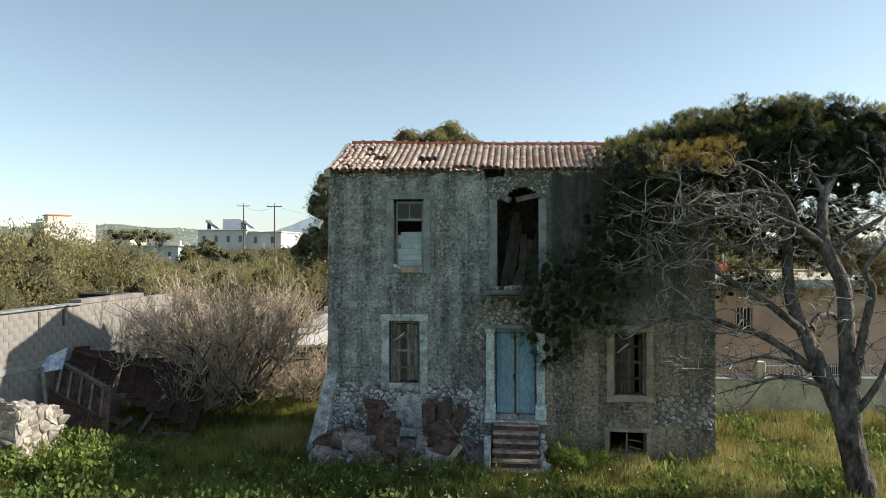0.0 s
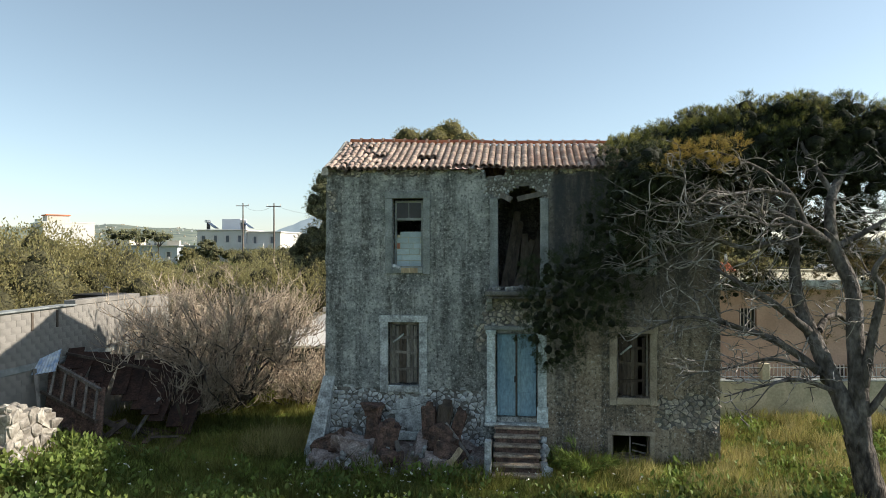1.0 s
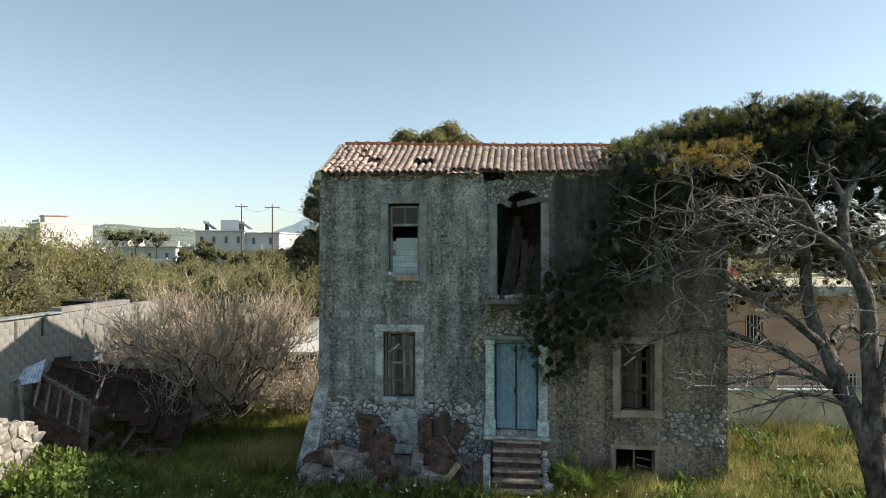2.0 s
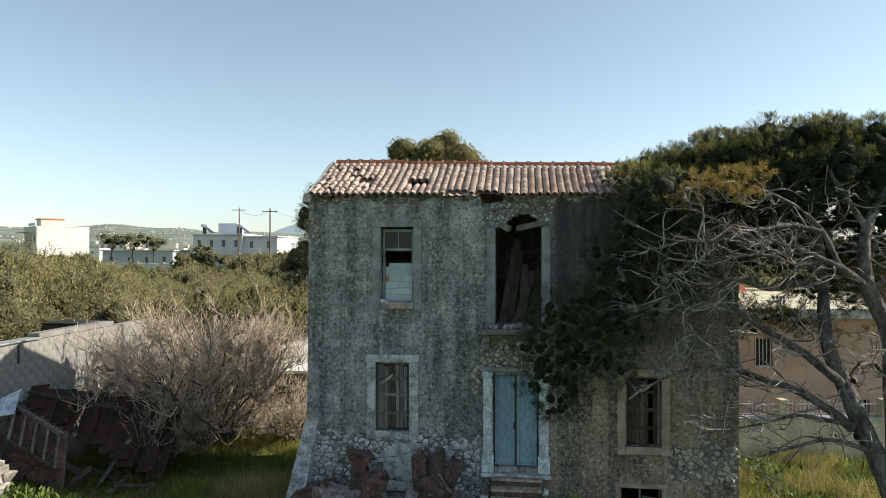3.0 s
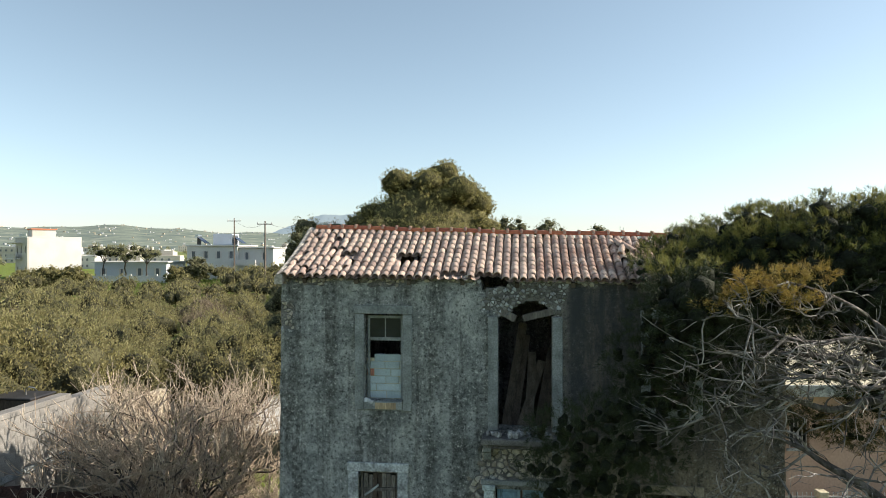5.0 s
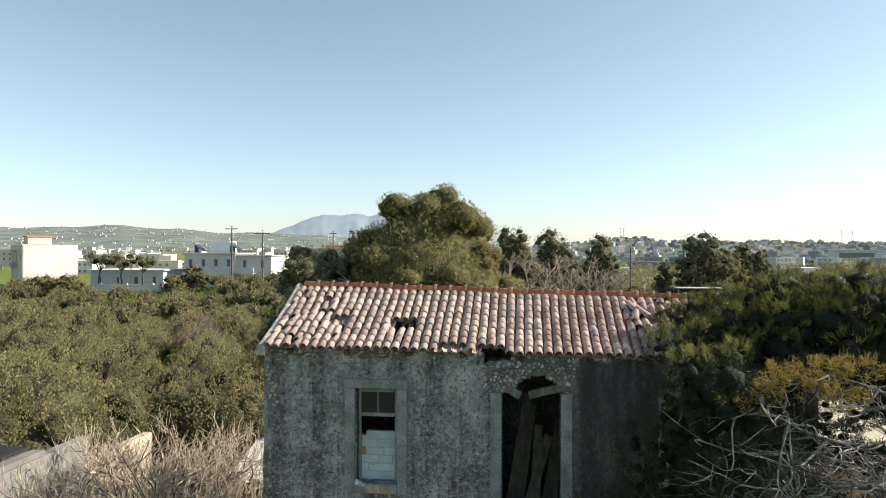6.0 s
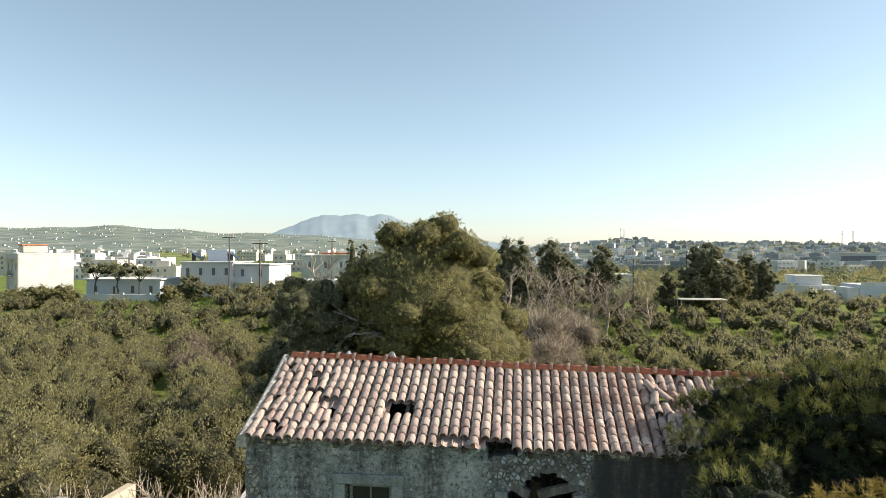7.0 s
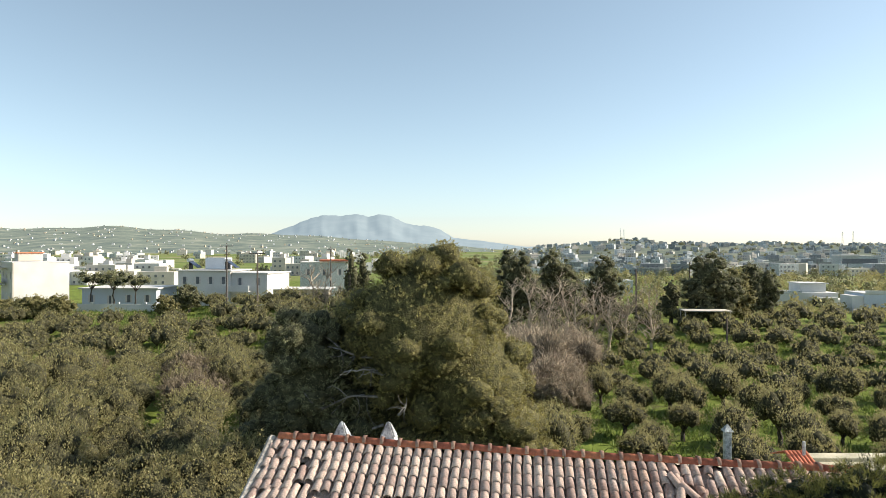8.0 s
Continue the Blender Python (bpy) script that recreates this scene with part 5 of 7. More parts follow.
boxed("roof_slab", (-0.2, 18.2, -0.3, 10.9, 4.703, 4.9), M_RENDER, pink, 0.02)
boxed("parapet", (5.6, 18.1, 10.9, 11.6, 4.6, 5.05), M_RENDER, pink, 0.02)
boxed("roof_edge", (-0.25, 18.25, -0.36, -0.303, 4.62, 4.98), M_TRIM_PALE, pink, 0.01)
for a, b, c, d in holes:
    win = boxed("window", (a, b, 0.16, 0.18, c, d), M_GLASS_DARK, pink, 0)
    for i in range(5):
        x = a + (b - a) * (i + 0.5) / 5
        boxed("bar", (x - 0.012, x + 0.012, 0.05, 0.075, c, d), M_SHUTTER, win, 0)
    boxed("sill", (a - 0.08, b + 0.08, -0.06, 0.1, c - 0.08, c - 0.003), M_TRIM_PALE, win, 0.01)
bm = bmesh.new()
for s in (0, 1):
    for i in range(6):
        x = 4.7 + i * 0.16
        y0r, y1r, za, zb = (9.4, 10.6, 4.95, 5.42) if s == 0 else (11.8, 10.6, 4.95, 5.42)
        vs = [bm.verts.new((x + 0.16 * k / 4, y, z + 0.05 * math.sin(math.pi * k / 4))) for y, z in ((y0r, za), (y1r, zb)) for k in range(5)]
        for k in range(4):
            bm.faces.new((vs[k], vs[k + 1], vs[k + 6], vs[k + 5]))
part("tiled_gable", bm, M_RIDGE, pink, "small red tiled ridge roof", "stuff")
boxed("solar_tank", (10.2, 12.0, 10.2, 10.7, 4.95, 5.35), M_METAL, pink, 0.15, None, "shiny metal water tank")
flue = thing("chimney_flue", "slim white chimney flue with a pointed cap", "chimney")
flue.matrix_world = TURN7 @ Matrix.Translation((13.2, 18.6, 0))
bm = bmesh.new()
box(bm, -0.14, 0.14, -0.14, 0.14, -0.2, 5.55, 0.01)
part("shaft", bm, M_TRIM_PALE, flue)
bm = bmesh.new()
bmesh.ops.create_cone(bm, segments=4, radius1=0.3, radius2=0.03, depth=0.3, cap_ends=True, matrix=Matrix.Translation((0, 0, 5.702)) @ Matrix.Rotation(math.pi / 4, 4, "Z"))
part("cap", bm, M_TRIM_PALE, flue)
boxed("vent_pipe", (5.35, 5.45, 10.3, 10.4, 4.903, 5.9), M_TRIM_PALE, pink, 0.01)

# ---- olive grove ----
def olive_meshes(seed, mat, height=3.6, spread=2.2, dens=30, per=10, leaf=0.13, width=0.022, knobs=5, reach=0.34):
    g = random.Random(seed)
    t = Tubes()
    fork = Vector((g.uniform(-0.1, 0.1), g.uniform(-0.1, 0.1), height * 0.24))
    t.add(bent((0, 0, -0.2), fork, 3, 0.1, rs=g), 0.22, 0.15, 7, 0.15)
    lobes = []
    k = 8
    for i in range(k):
        a = 2 * math.pi * (i + g.uniform(-0.3, 0.3)) / (k - 1)
        r = spread * g.uniform(0.38, 0.66) if i else 0.1
        c = Vector((r * math.cos(a), r * math.sin(a), height * (g.uniform(0.50, 0.64) if i else 0.7)))
        t.add(bent(fork, c, 4, 0.12, rs=g), 0.09, 0.02, 5)
        s = spread * g.uniform(0.36, 0.5)
        lobes.append((tuple(c), (s, s, height * g.uniform(0.21, 0.27))))
        for _ in range(knobs):
            d = Vector((g.gauss(0, 1), g.gauss(0, 1), g.gauss(0.5, 0.7))).normalized()
            z = s * g.uniform(0.3, 0.46)
            lobes.append((tuple(c + d * s * 0.8), (z, z, z * 1.05)))
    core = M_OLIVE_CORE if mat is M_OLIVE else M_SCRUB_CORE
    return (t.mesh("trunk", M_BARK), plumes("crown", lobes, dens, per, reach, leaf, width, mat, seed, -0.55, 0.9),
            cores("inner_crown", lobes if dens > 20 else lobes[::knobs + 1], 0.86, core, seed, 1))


OLIVE_NEAR = [olive_meshes(20 + i, M_OLIVE, 3.5 + 0.4 * i, 2.2, 32, 12, 0.09, 0.019) for i in range(3)]
OLIVE_KINDS = [olive_meshes(25 + i, M_OLIVE, 3.5 + 0.3 * i, 2.2, 20, 6, 0.145, 0.03) for i in range(3)]
OLIVE_FAR = [olive_meshes(30 + i, M_OLIVE, 3.6, 2.2, 6, 4, 0.28, 0.065, 3, 0.4) for i in range(2)]
OLIVE_ROUND = [olive_meshes(50 + i, M_OLIVE, 3.7, 1.75, 22, 6, 0.16, 0.034, 5, 0.42) for i in range(3)]
SCRUB_KINDS = [olive_meshes(40 + i, M_OLIVE_DRY, 3.4, 2.2, 24, 8, 0.26, 0.018, 5, 0.45) for i in range(2)]


def tree_at(kinds, x, y, size, label, group, g, name="olive_tree", category="tree", squash=1.0):
    trunk, crown, inner = kinds[g.randrange(len(kinds))]
    e = thing(name, label, category, (x, y, ground_z(x, y)), group)
    e.rotation_euler = (0, 0, g.uniform(0, 6.28))
    e.scale = (size, size, size * squash)
    put("trunk", trunk, e)
    put("crown", crown, e)
    put("inner_crown", inner, e)
    return e


FAR_V, FAR_C = [], []


def far_tree(kinds, x, y, size, g):
    """Adds a distant crown to the joined grove."""
    kind = kinds[g.randrange(len(kinds))]
    a = g.uniform(0, 6.28)
    c, s = math.cos(a), math.sin(a)
    for mesh, where in ((kind[1], FAR_V), (kind[2], FAR_C)):
        co = np.empty(len(mesh.vertices) * 3)
        mesh.vertices.foreach_get("co", co)
        co = co.reshape(-1, 3) * size
        moved = np.stack([co[:, 0] * c - co[:, 1] * s + x, co[:, 0] * s + co[:, 1] * c + y, co[:, 2] + ground_z(x, y)], 1)
        where.append(moved if mesh is kind[1] else (moved, [tuple(p.vertices) for p in mesh.polygons]))


def grove():
    """Close planting on the west side, wider rows with open grass on the east."""
    g = random.Random(5)
    spots = []
    for row in range(27):
        y = 13.5 + row * 3.9
        for col in range(-30, 34):
            x = col * 4.7 + (2.3 if row % 2 else 0) + g.uniform(-0.9, 0.9)
            spots.append((x, y + g.uniform(-0.8, 0.8), "west"))
    for row in range(22):
        y = 29 + row * 4.7
        for col in range(0, 22):
            spots.append((4 + col * 4.9 + (1.2 if row % 2 else 0) + g.uniform(-0.7, 0.7), y + g.uniform(-0.6, 0.6), "east"))
    n = 0
    for x, y, side in sorted(spots, key=lambda s: s[1]):
        b = x + 0.123 * y
        if abs(b - 2) > 8 + 0.72 * (y + 14) or y > 100:
            continue
        if side == "west" and (b > 1 + 0.02 * y) or side == "east" and b < 3 + 0.02 * y:
            continue
        if side == "west" and y > 80 and b < -0.36 * (y + 11):
            continue
        if (-9.5 < x < 3.5 and y < 29) or (x > -13.2 and y < 14.5):
            continue
        dry = side == "east" and 6 < b < 12 and 42 < y < 60
        size = g.uniform(0.72, 1.25) * (1.05 if y < 45 else 0.9) if side == "west" else g.uniform(0.74, 1.04) * (1.0 if y < 52 else 0.92)
        if y < 52 and n < 290:
            tree_at(SCRUB_KINDS if dry or (side == "west" and g.random() < 0.14) else (OLIVE_ROUND if side == "east" else OLIVE_NEAR if y < 24 else OLIVE_KINDS), x, y, size,
                    "dry brownish bush among the olives" if dry else ("dense silvery-green olive tree in a close grove" if side == "west" else "rounded olive tree standing in open grass"),
                    "grove trees", g, "olive_tree", squash=g.uniform(0.85, 1.3))
            n += 1
        elif dry:
            tree_at(SCRUB_KINDS, x, y, size * 1.35, "dry brownish bush among the olives", "grove trees", g, "bush", "bush")
        else:
            far_tree(OLIVE_FAR, x, y, size, g)
    for x, y, s in ((-17.8, 1.0, 1.55), (-18.0, 4.6, 1.7), (-16.8, 8.6, 1.6), (-18.8, 7.8, 1.75), (-16.4, 12.6, 1.55), (-20.5, 3.0, 1.65), (-21.5, 9.5, 1.8), (-11.2, 15.0, 1.4), (-13.8, 15.6, 1.35), (-9.2, 16.8, 1.45)):
        tree_at(OLIVE_NEAR, x, y, s, "tall unpruned olive tree behind the block wall", "grove trees", g)
    far = put("far_grove", quads_mesh("far_grove", FAR_V, M_OLIVE), None, "distant rows of silvery olive trees", "stuff")
    tagged(far, category="trees")
    v, f, base = [], [], 0
    for moved, tris in FAR_C:
        v += moved.tolist()
        f += [tuple(base + i for i in t) for t in tris]
        base += len(moved)
    inner = put("far_grove_mass", mesh_of("far_grove_mass", v, f, M_OLIVE_CORE), None, "shade-dark inner foliage of distant olive rows", "stuff")
    tagged(inner, category="trees")
    return n


grove()

# ---- the pine beside the house ----
def wild(g, s):
    return Vector((g.gauss(0, s), g.gauss(0, s), g.gauss(0, s)))


def limb_points(pts):
    """A smooth line through a few control points."""
    pts = [Vector(p) for p in pts]
    out = []
    for i in range(len(pts) - 1):
        p0, p1, p2, p3 = pts[max(i - 1, 0)], pts[i], pts[i + 1], pts[min(i + 2, len(pts) - 1)]
        for s in (0, 0.25, 0.5, 0.75):
            out.append(0.5 * (2 * p1 + (p2 - p0) * s + (2 * p0 - 5 * p1 + 4 * p2 - p3) * s * s + (3 * p1 - p0 - 3 * p2 + p3) * s ** 3))
    out.append(pts[-1])
    return out


def limb_tree(t, pts, r0, r1, sides=7):
    out = limb_points(pts)
    t.add(out, r0, r1, sides, 0.07)
    return out


def dead_twigs(t, path, g, count, length, start=0.2, droop=-0.08, r=0.024, toward=(-0.7, -0.1, 0.2)):
    """Leafless side branches that fork twice."""
    for _ in range(int(count * 0.62)):
        s = g.uniform(start, 1.0) * (len(path) - 1)
        i = min(int(s), len(path) - 2)
        p = path[i].lerp(path[i + 1], s - i)
        d = (Vector(toward) + Vector((g.gauss(0, 0.6), g.gauss(0, 0.5), g.gauss(0, 0.5)))).normalized()
        ln = length * g.uniform(0.45, 1.6)
        q = p + d * ln + Vector((0, 0, droop * ln))
        q.z = max(q.z, 2.4)
        if q.z > 8.2:
            q.z = 8.2 - 0.3 * g.random()
        main = [p] + limb_points([p, p.lerp(q, 0.35) + wild(g, 0.13 * ln), p.lerp(q, 0.7) + wild(g, 0.15 * ln), q])
        t.add(main[1:], r * (0.45 + 0.4 * ln), 0.005, 5)
        for _ in range(3):
            j = g.randrange(4, 13)
            d2 = (d + Vector((g.gauss(0, 0.6), g.gauss(0, 0.6), g.gauss(0, 0.5)))).normalized()
            e = main[j] + d2 * ln * g.uniform(0.25, 0.55)
            e.z = max(e.z, 2.3)
            sub = bent(main[j], e, 4, 0.2, rs=g)
            t.add(sub, 0.015, 0.005, 4)
            for _ in range(1):
                d3 = (d2 + Vector((g.gauss(0, 0.7), g.gauss(0, 0.7), g.gauss(0, 0.6)))).normalized()
                t.add(bent(sub[g.randrange(1, 4)], e + Vector((d3.x, d3.y, max(d3.z, -0.2))) * ln * 0.22, 2, 0.1, rs=g), 0.008, 0.003, 3)


def near_pine():
    g = random.Random(21)
    o = Vector((10.55, -2.9, 0))
    e = thing("pine_tree", "tall leaning pine with bleached bare lower branches beside the house", "tree", tuple(o))

    def w(*p):
        return Vector(p) - o

    t = Tubes()
    limb_tree(t, [w(10.72, -2.9, -0.5), w(10.58, -2.9, 0.1), w(10.42, -2.9, 0.8), w(10.2, -2.88, 1.75)], 0.36, 0.28, 14)
    put("trunk", t.mesh("trunk", M_BARK), e)
    specs = [
        ([w(10.29, -2.9, 1.26), w(10.03, -2.9, 2.2), w(9.74, -2.6, 3.08), w(9.51, -2.3, 3.94), w(9.32, -2.0, 4.61), w(9.25, -1.8, 5.4), w(9.31, -1.6, 6.27), w(9.31, -1.3, 7.32), w(9.13, -1.0, 8.26), w(8.9, -0.6, 9.5)], 0.25, 0.06, 10, 1.0),
        ([w(9.47, -2.3, 4.01), w(9.04, -2.4, 4.36), w(8.33, -2.5, 4.9), w(7.73, -2.5, 5.25), w(7.24, -2.4, 5.55), w(6.41, -2.3, 5.81)], 0.12, 0.02, 20, 1.2),
        ([w(10.3, -2.9, 1.3), w(10.25, -2.9, 2.61), w(10.26, -2.7, 3.93), w(10.29, -2.5, 5.15), w(9.97, -2.3, 6.13), w(9.92, -2.2, 6.76), w(10.07, -2.0, 7.48), w(10.63, -1.5, 8.17), w(11.53, -0.9, 8.81), w(12.34, -0.4, 9.44)], 0.25, 0.05, 12, 1.1),
        ([w(9.97, -2.3, 6.13), w(9.4, -2.5, 6.54), w(8.96, -2.55, 6.76), w(8.27, -2.5, 7.08), w(7.36, -2.4, 7.22), w(6.42, -2.3, 7.19), w(5.45, -2.2, 7.03)], 0.10, 0.02, 22, 1.2),
        ([w(9.27, -2.5, 6.65), w(8.98, -2.4, 7.39), w(8.58, -2.2, 7.91), w(7.9, -2.2, 8.3), w(7.09, -2.4, 8.55)], 0.07, 0.018, 14, 1.0),
        ([w(9.68, -2.6, 2.94), w(9.12, -2.7, 3.47), w(8.33, -2.8, 3.96), w(7.71, -2.8, 4.18), w(7.07, -2.7, 4.37), w(6.28, -2.6, 4.42), w(5.4, -2.5, 4.05)], 0.11, 0.02, 26, 1.1),
        ([w(9.61, -2.6, 3.22), w(8.91, -2.9, 3.39), w(8.13, -3.1, 3.52), w(7.39, -3.2, 3.34), w(6.21, -3.2, 3.11)], 0.06, 0.012, 16, 0.8),
        ([w(9.85, -2.8, 2.71), w(8.76, -3.3, 3.09), w(7.9, -3.6, 2.99), w(6.99, -3.7, 2.73)], 0.065, 0.012, 12, 0.8),
        ([w(9.61, -2.3, 4.12), w(9.97, -1.9, 4.4), w(10.44, -1.5, 4.42), w(10.85, -1.2, 4.09), w(11.47, -1.0, 3.88)], 0.10, 0.02, 10, 0.8),
        ([w(9.97, -2.3, 6.13), w(10.51, -2.2, 6.4), w(11.11, -2.2, 6.75), w(11.62, -2.1, 7.1), w(12.73, -1.5, 7.85)], 0.09, 0.025, 14, 1.0),
        ([w(10.28, -2.9, 2.61), w(10.4, -3.0, 3.44), w(10.54, -3.1, 4.52), w(10.62, -3.2, 5.19), w(10.44, -3.2, 5.59), w(10.81, -3.2, 6.12), w(11.41, -3.0, 6.78)], 0.14, 0.03, 14, 1.0),
        ([w(8.96, -2.55, 6.76), w(8.34, -2.7, 6.68), w(7.62, -2.9, 6.88), w(6.84, -2.8, 6.82), w(6.05, -2.7, 6.69)], 0.05, 0.014, 16, 1.0),
        ([w(9.31, -1.6, 6.12), w(8.78, -1.8, 6.27), w(8.02, -2.0, 6.12), w(7.16, -2.1, 6.34), w(6.18, -2.1, 6.13), w(5.05, -2.0, 5.54)], 0.09, 0.018, 24, 1.3),
        ([w(8.98, -2.4, 7.39), w(8.27, -2.5, 7.53), w(7.44, -2.6, 7.46), w(6.62, -2.6, 7.68), w(5.96, -2.5, 8.13)], 0.06, 0.016, 16, 1.0),
        ([w(10.07, -2.0, 7.48), w(9.79, -1.7, 8.16), w(9.63, -1.2, 8.9), w(9.79, -0.6, 9.69)], 0.08, 0.03, 12, 1.0),
        ([w(10.06, -2.9, 1.79), w(10.6, -3.1, 2.66), w(10.9, -3.2, 3.35), w(11.3, -3.2, 4.54), w(12.02, -3.0, 5.72)], 0.10, 0.03, 12, 1.0),
        ([w(9.31, -1.3, 7.0), w(8.6, -0.9, 7.9), w(8.0, -0.2, 8.8), w(7.6, 0.4, 9.5)], 0.09, 0.03, 10, 1.0),
        ([w(8.6, -0.9, 7.9), w(7.4, -0.6, 8.5), w(6.4, 0.1, 8.8), w(5.7, 0.5, 8.95)], 0.06, 0.02, 8, 0.8),
    ]
    dead = Tubes()
    for pts, r0, r1, count, length in specs:
        b = Tubes()
        path = limb_tree(b, pts, r0, r1, 8)
        put("limb", b.mesh("limb", M_LIMB), e)
        dead_twigs(dead, path, g, int(count * 1.7), length * 0.95)
    put("dead_branch_mass", dead.mesh("dead_branch_mass", M_DEADWOOD), e, "bleached leafless branches", "stuff")
    lobes, old, gold = [], [], []

    def spray(where, x, y, z, r, h, n=6):
        where.append((tuple(w(x, y, z)), (r * 0.72, r * 0.66, h * 0.8)))
        for _ in range(n):
            q = (x + g.uniform(-1, 1) * r * 0.75, y + g.uniform(-1, 1) * r * 0.75, z + g.uniform(-0.65, 0.65) * h)
            s = g.uniform(0.34, 0.56)
            where.append((tuple(w(*q)), (r * s, r * s * 0.9, h * s * 1.2)))

    # drooping mass against the facade: a ragged curtain from the crown's edge down to the door
    for x, z, r in ((5.49, 8.19, 0.55), (5.05, 8.05, 0.5), (5.41, 7.53, 0.55), (5.8, 7.6, 0.5), (4.9, 7.5, 0.45), (5.2, 6.94, 0.5), (5.6, 6.75, 0.45), (4.6, 6.7, 0.45), (4.76, 6.13, 0.5), (5.1, 6.0, 0.45), (4.05, 5.95, 0.42), (4.25, 5.3, 0.5),
                    (3.6, 5.4, 0.5), (3.1, 5.3, 0.45), (3.4, 4.7, 0.5), (3.9, 4.4, 0.5), (2.85, 4.6, 0.42), (2.85, 4.0, 0.42), (3.25, 3.8, 0.45), (3.65, 3.5, 0.4), (3.35, 3.15, 0.36), (4.45, 4.45, 0.42), (4.7, 5.2, 0.45)):
        spray(lobes, x, -1.7 + 0.25 * math.sin(3 * x + z), z, r * 1.45, r * 1.2, 11)
    # thin shaded sprays among the dead twigs
    for x, z, r in ((5.9, 6.9, 0.4), (6.3, 7.3, 0.45), (6.7, 7.8, 0.45), (6.0, 6.2, 0.38), (5.6, 5.5, 0.36), (6.8, 7.1, 0.36), (6.4, 6.5, 0.32), (5.3, 4.9, 0.34), (7.2, 7.6, 0.36), (6.9, 6.3, 0.3), (4.9, 4.0, 0.3)):
        spray(lobes, x, -1.7 + 0.3 * math.sin(5 * x), z, r, r * 0.8, 7)
    # skin of the umbrella crown, from its top over the trunk out over the roof's corner and forward
    for x, z in ((8.36, 9.5), (8.74, 9.66), (9.27, 9.72), (9.79, 9.82), (10.31, 9.84), (10.82, 9.6), (11.4, 9.45), (11.98, 9.4), (12.8, 9.3), (13.6, 9.1)):
        spray(lobes, x, -0.4, z, 0.8, 0.5, 10)
        spray(lobes, x + 0.2, 0.9, z - 0.5, 0.85, 0.5, 8)
        spray(lobes, x - 0.1, -1.0, z - 0.8, 0.7, 0.55, 10)
        spray(lobes, x + 0.15, 0.3, z - 1.15, 0.6, 0.32, 6)
        if x < 9.0:
            spray(lobes, x, 1.4, z - 1.7, 0.8, 0.5, 7)
        else:
            spray(old, x, 0.9, z - 1.9, 0.5, 0.3, 4)
        if x > 8.5:
            spray(lobes, x + 0.15, -1.15, z - 1.6, 0.6, 0.5, 7)
            spray(lobes, x - 0.1, 1.2, z - 2.6, 0.6, 0.35, 5)
    for x, y, z, r in ((8.1, 0.4, 9.55, 0.55), (7.62, 0.4, 9.66, 0.5), (7.2, 0.4, 9.5, 0.5), (6.78, 0.5, 9.3, 0.48), (6.3, 0.6, 9.15, 0.42), (5.75, 0.8, 9.2, 0.36), (5.35, 0.7, 9.12, 0.32), (7.2, -0.3, 9.0, 0.6), (7.9, -0.3, 9.1, 0.6), (6.5, -0.3, 8.75, 0.5), (5.9, -0.5, 8.5, 0.45), (5.5, -0.8, 8.3, 0.42),
                       (7.4, -0.9, 8.3, 0.55), (6.7, -0.9, 8.1, 0.55), (6.1, -0.9, 7.9, 0.5), (8.0, -0.9, 8.4, 0.55), (5.2, -0.5, 8.75, 0.42), (5.4, -0.9, 8.0, 0.42), (5.9, -0.2, 8.95, 0.45), (6.4, -0.1, 9.1, 0.45), (7.0, 0.1, 9.2, 0.5), (7.6, 1.2, 9.1, 0.5), (7.0, 1.3, 9.0, 0.4)):
        spray(lobes, x, y, z, r * 1.3, r * 0.95, 10)
    # inner foliage behind the limbs
    for k in range(70):
        spray(lobes if k % 3 else old, 8.6 + 5.6 * ((k * 0.618) % 1.0), g.uniform(0.8, 3.2), 4.7 + 3.7 * ((k * 0.377 + 0.2) % 1.0), g.uniform(0.4, 0.62), 0.32, 6)
    for k in range(24):
        spray(lobes if k % 2 else old, 8.7 + 4.2 * ((k * 0.618 + 0.3) % 1.0), g.uniform(-0.3, 0.9), 4.9 + 2.0 * ((k * 0.377) % 1.0), g.uniform(0.38, 0.55), 0.3, 6)
    for k in range(26):
        spray(lobes, 7.9 + 3.6 * ((k * 0.618 + 0.1) % 1.0), g.uniform(-1.3, -0.3), 5.8 + 2.0 * ((k * 0.377 + 0.6) % 1.0), g.uniform(0.4, 0.58), 0.32, 6)
    # sprays at the front of the crown, coloured gold as sunlit
    for x, z, r in ((6.42, 8.55, 0.36), (6.97, 8.6, 0.4), (7.45, 8.5, 0.4), (7.3, 8.25, 0.34), (5.75, 8.05, 0.26), (6.2, 8.3, 0.3), (7.65, 8.68, 0.3)):
        spray(gold, x, -2.5, z, r, r * 0.6, 6)
    for x, y, z, r, h in ((8.4, -1.2, 5.7, 0.5, 0.3), (8.9, -1.2, 6.3, 0.5, 0.3), (10.2, -0.5, 6.1, 0.6, 0.35), (9.0, -0.6, 5.9, 0.5, 0.3), (12.0, -0.3, 6.2, 0.7, 0.4), (10.6, -0.9, 5.1, 0.5, 0.3), (10.0, -0.9, 5.4, 0.45, 0.3), (11.4, -0.7, 4.4, 0.45, 0.3), (10.3, -0.8, 4.0, 0.3, 0.35), (11.3, -0.6, 5.7, 0.45, 0.3)):
        spray(old, x, y, z - 0.2, r * 0.6, h, 4)
    # filler masses, coloured near-black as the crown's shaded inside
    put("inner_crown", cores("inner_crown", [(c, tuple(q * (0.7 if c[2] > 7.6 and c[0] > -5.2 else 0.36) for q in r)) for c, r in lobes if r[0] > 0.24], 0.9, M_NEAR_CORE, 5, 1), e)
